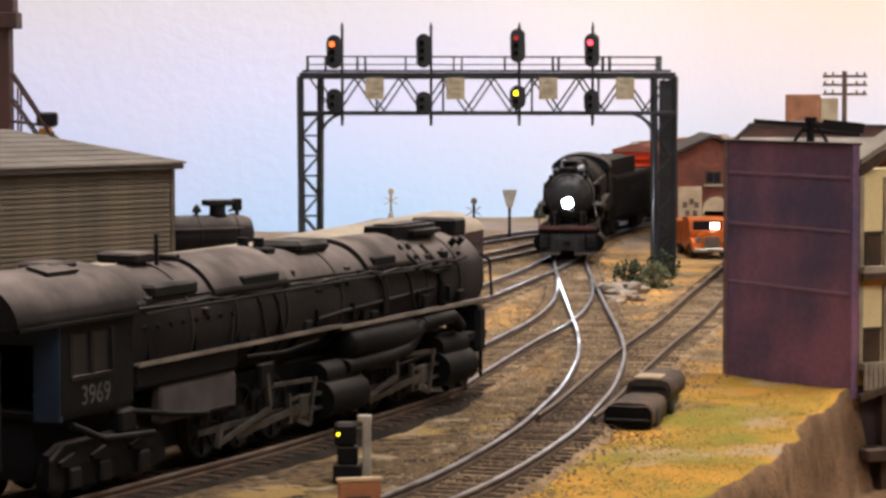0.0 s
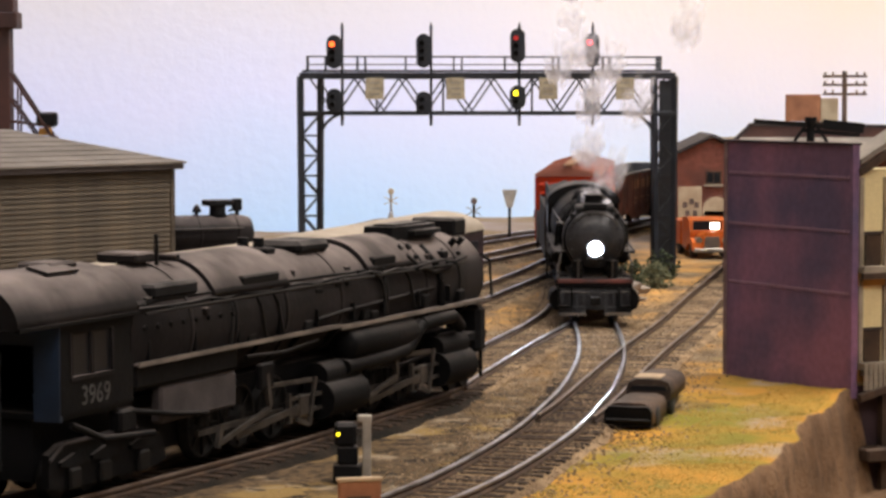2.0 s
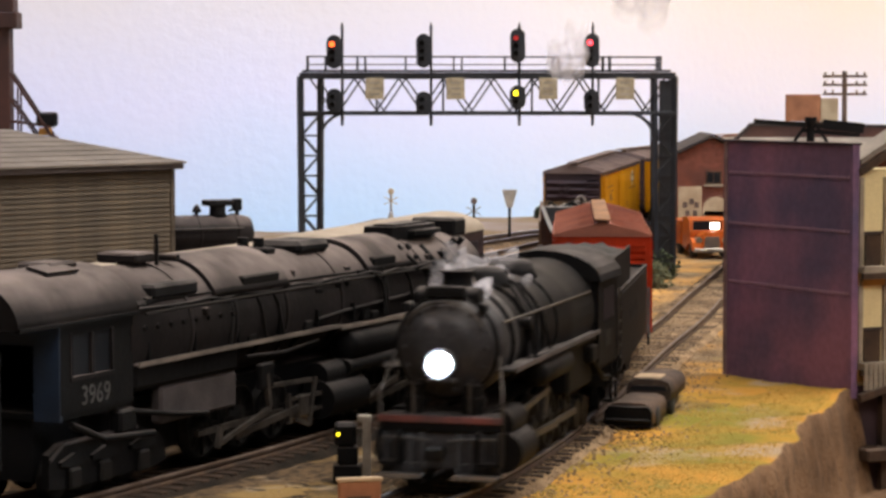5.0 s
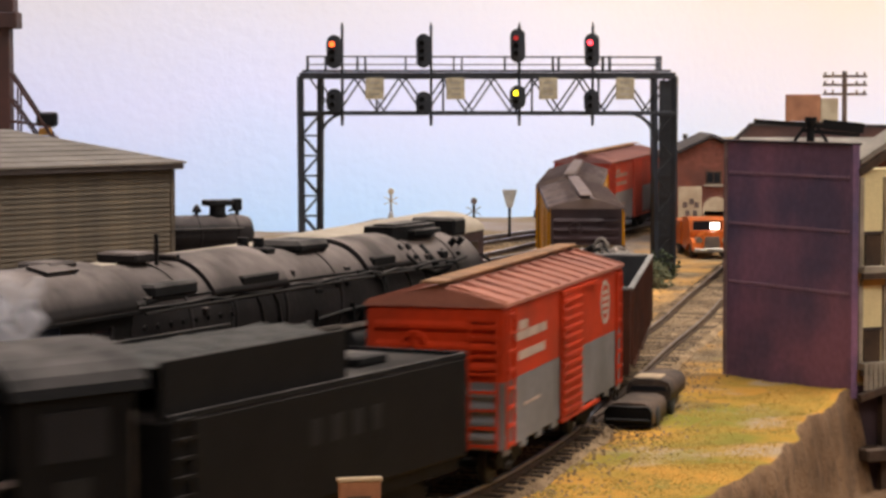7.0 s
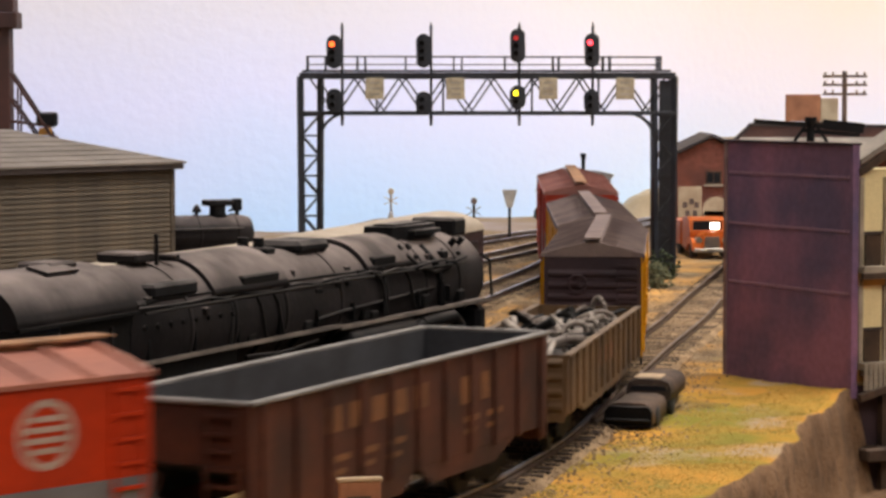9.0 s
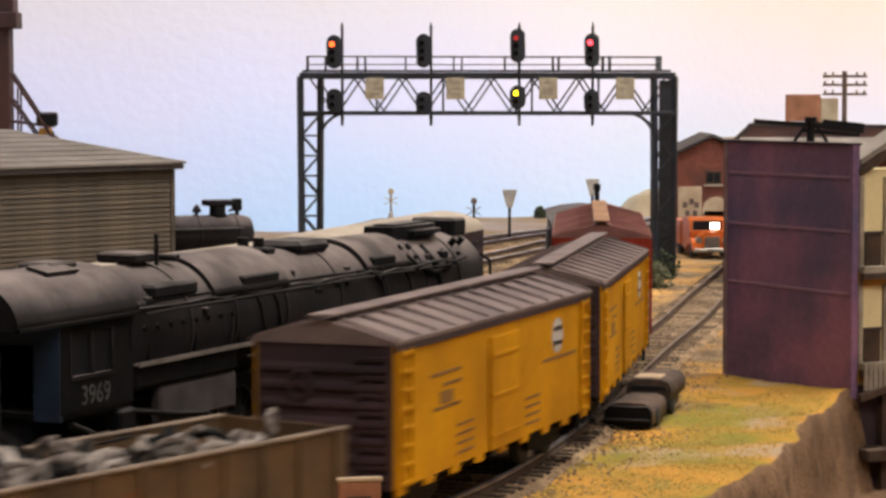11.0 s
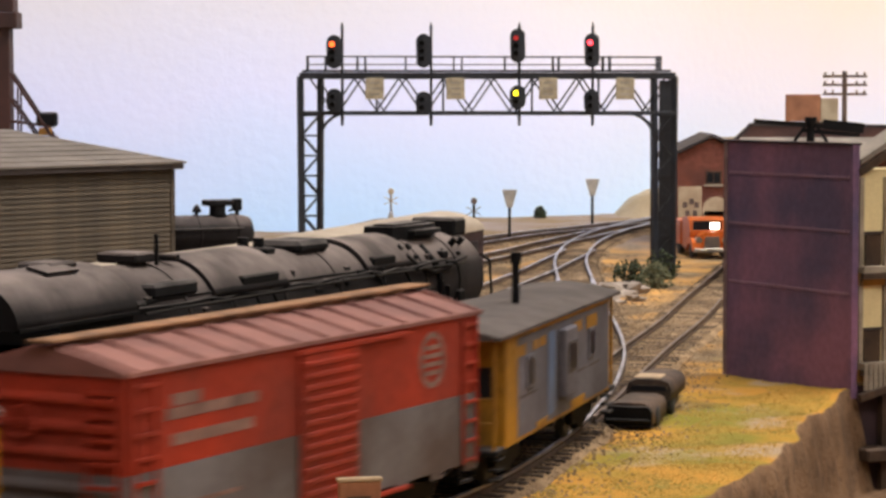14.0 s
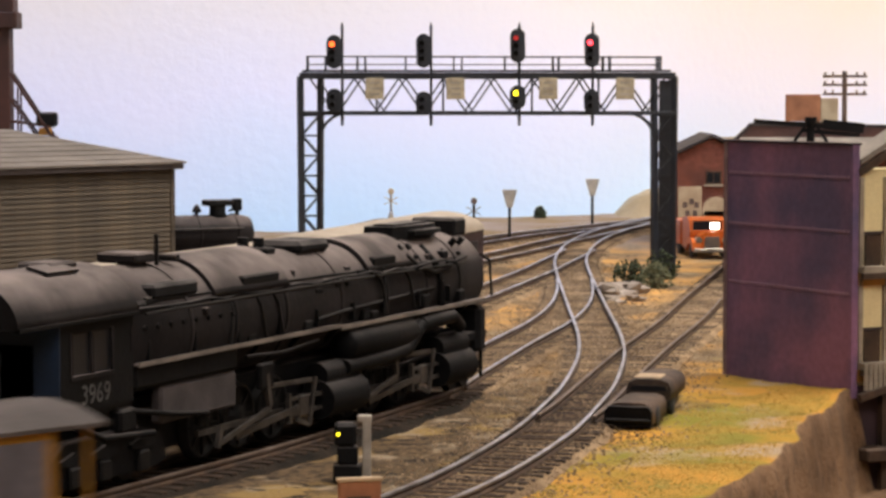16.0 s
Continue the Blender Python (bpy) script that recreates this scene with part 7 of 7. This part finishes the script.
def hill():
    s = Shape()
    n, m2 = 40, 14
    v = []
    for i in range(n + 1):
        for j in range(m2 + 1):
            x, y = 118 + 70 * i / n, 1694 + 60 * j / m2
            e = math.sin(math.pi * min(i / n * 2.2, 1) / 2) * math.sin(math.pi * min(j / m2 * 2, 1) / 2)
            v.append((x, y, rise(y) - 7 + 26 * e * (0.75 + 0.4 * noise.noise(Vector((x, y, 0)) * 0.02)) + 2 * noise.noise(Vector((x, y, 0)) * 0.09)))
    s.add(v, [(i * (m2 + 1) + j, (i + 1) * (m2 + 1) + j, (i + 1) * (m2 + 1) + j + 1, i * (m2 + 1) + j + 1) for i in range(n) for j in range(m2)], True)
    tagged(part("hill", s, M_HILL), "pale sandy hill in front of the backdrop", "hill", kind="structure")


def turf():
    """Static grass tufts on the bank and coarse scatter elsewhere."""
    s = Shape()
    rnd = random.Random(11)
    count = 0
    while count < 17000:
        y = rnd.uniform(590, 1010)
        x = rnd.uniform(20, 142)
        d = edge_side(x, y)
        if d > -1.0 or x - 0.36 * y + 22 * noise.noise(Vector((x, y, 7)) * 0.045) < -198 or noise.noise(Vector((x, y, 3)) * 0.05) < rnd.uniform(-0.6, 0.35):
            continue
        count += 1
        z = ground_height(x, y)
        h, a = rnd.uniform(0.1, 0.3), rnd.random() * 6.3
        dx, dy = 0.8 * math.cos(a), 0.8 * math.sin(a)
        lx, ly = rnd.uniform(-0.2, 0.2), rnd.uniform(-0.2, 0.2)
        s.add([(x - dx, y - dy, z - 0.2), (x + dx, y + dy, z - 0.2), (x + lx, y + ly, z + h), (x - dy, y + dx, z - 0.2)], [(0, 1, 2), (1, 3, 2), (3, 0, 2)])
    tagged(part("turf", s, M_GRASS), "yellow-green static grass on the bank", "grass", kind="stuff")


signal_bridge()
yard_engine()
parked_coaches()
small_engine()
shed()
left_tower()
plated_tower()
brick_house()
parapet_building()
truck()
wrecked_car()
shop_row()
back_sign(41, 1506, "wedge")
back_sign(99, 1620, "wedge")
back_sign(19, 1506, "dark")
back_sign(-34, 1600, "pale")
dwarf_signal()
near_sign()
bush(95, 1240, 10, 12, M_BUSH, "dark green foam bush beside the bridge leg", 1)
bush(106, 1218, 9, 13, M_BUSHPALE, "grey-green foam bush beside the bridge leg", 2)
bush(113, 1266, 11, 15, M_BUSH, "dark green foam bush at the bridge leg", 3)
bush(67, 1690, 5, 8, M_BUSH, "small dark bush near the backdrop", 4)
rocks()
hill()
turf()

# ---- the moving train: centre of each vehicle on the line at the start, in millimetres ----
SPEED = 146.5
TRAIN = [(road_engine(), 1918.0, 36.0), (tender(), 1777.5, 38.0),
         (freight_boxcar("boxcar", "red and grey boxcar with faded white lettering"), 1623.6, 46.7), (hopper_car(), 1445.2, 50.5), (gondola(), 1267.9, 48.6),
         (reefer("reefer_car", "yellow refrigerator car with a brown roof, coupled behind the gondola"), 1097.2, 47.6),
         (reefer("reefer_car", "yellow refrigerator car with a brown roof, coupled ahead of a boxcar"), 926.1, 47.6),
         (freight_boxcar("boxcar", "dusty red and grey boxcar coupled ahead of the caboose", M_REDDULL, M_GREYDULL, M_ROOFDULL, M_LETTERDULL), 752.4, 46.7), (caboose(), 598.0, 44.0)]


def smoke(seed, big):
    rnd = random.Random(seed)
    s = Shape()
    s.ball((0, 0, 0), rnd.uniform(4.0, 6.0) * (1.35 if big else 0.95), 28, 20, rnd.uniform(0.9, 1.6), 0.9)
    ob = part("smoke_puff", s, M_SMOKE)
    return tagged(ob, "thin grey-white puff of chimney smoke", "smoke", "smoke of the moving engine")


SMOKE = [(smoke(40 + k, k % 2 == 1), 0.45 + 0.055 * k) for k in range(130)]


def motions():
    xy, run = spline(MAIN, 2.0)

    def spot(u):
        return Vector((float(np.interp(u, run, xy[:, 0])), float(np.interp(u, run, xy[:, 1]))))

    def gone(t):
        """How far the train has come; it gains a little towards the end."""
        return SPEED * t + 4.0 * max(0.0, t - 13.0)

    for ob, start, arm in TRAIN:
        rows = []
        for k in range(81):
            t = k * 0.2
            u = start + gone(t)
            a, b = spot(u + arm), spot(u - arm)
            c, d = (a + b) / 2, a - b
            slope = math.degrees(math.atan2(rise(a.y) - rise(b.y), d.length))
            rows.append((t, at(c.x, c.y, (rise(a.y) + rise(b.y)) / 2, math.degrees(math.atan2(d.y, d.x)) - 90, slope)))
        walk(ob, rows)
    def stack(t):
        """Place of the engine's chimney, on the engine as it stands across the curve."""
        ob, start, arm = TRAIN[0]
        a, b = spot(start + gone(t) + arm), spot(start + gone(t) - arm)
        return (a + b) / 2 + (a - b).normalized() * 48

    # each puff rides in the stack until it leaves; later ones trail low over the yard before they lift away
    for k, (ob, leave) in enumerate(SMOKE):
        rnd = random.Random(k)
        early = leave < 4.4
        big = k % 2 == 1
        side, deep, spin = rnd.gauss(3, 6) + (rnd.gauss(18, 26) if big else 0), rnd.gauss(0, 8), rnd.uniform(-25, 25)
        up = rnd.uniform(95, 145)
        if not early:
            side, deep, up = rnd.gauss(-27, 15), rnd.gauss(0, 16), rnd.uniform(0, 9)
        rows = []
        for t in sorted({0.0, 16.0, leave, *(0.4 * i for i in range(41) if 0.4 * i < leave), *(leave + s for s in (0.15, 0.4, 0.8, 1.2, 1.6, 2.0, 2.5, 3.2, 4.0) if leave + s < 16)}):
            q = stack(min(t, leave))
            age = min(max(0.0, t - leave), 4.0)
            climb = up * age if early else 9 * min(age, 0.5) + up * age
            pull = 0.0 if early else 95 * max(0.0, age - 0.7) ** 1.4
            rows.append((t, at(q.x + side * age - pull + 2.0 * math.sin(2 * age + k) * min(age, 1), q.y + deep * age - 0.3 * pull, rise(q.y) + 38 + climb, spin * age)))
        walk(ob, rows)


motions()
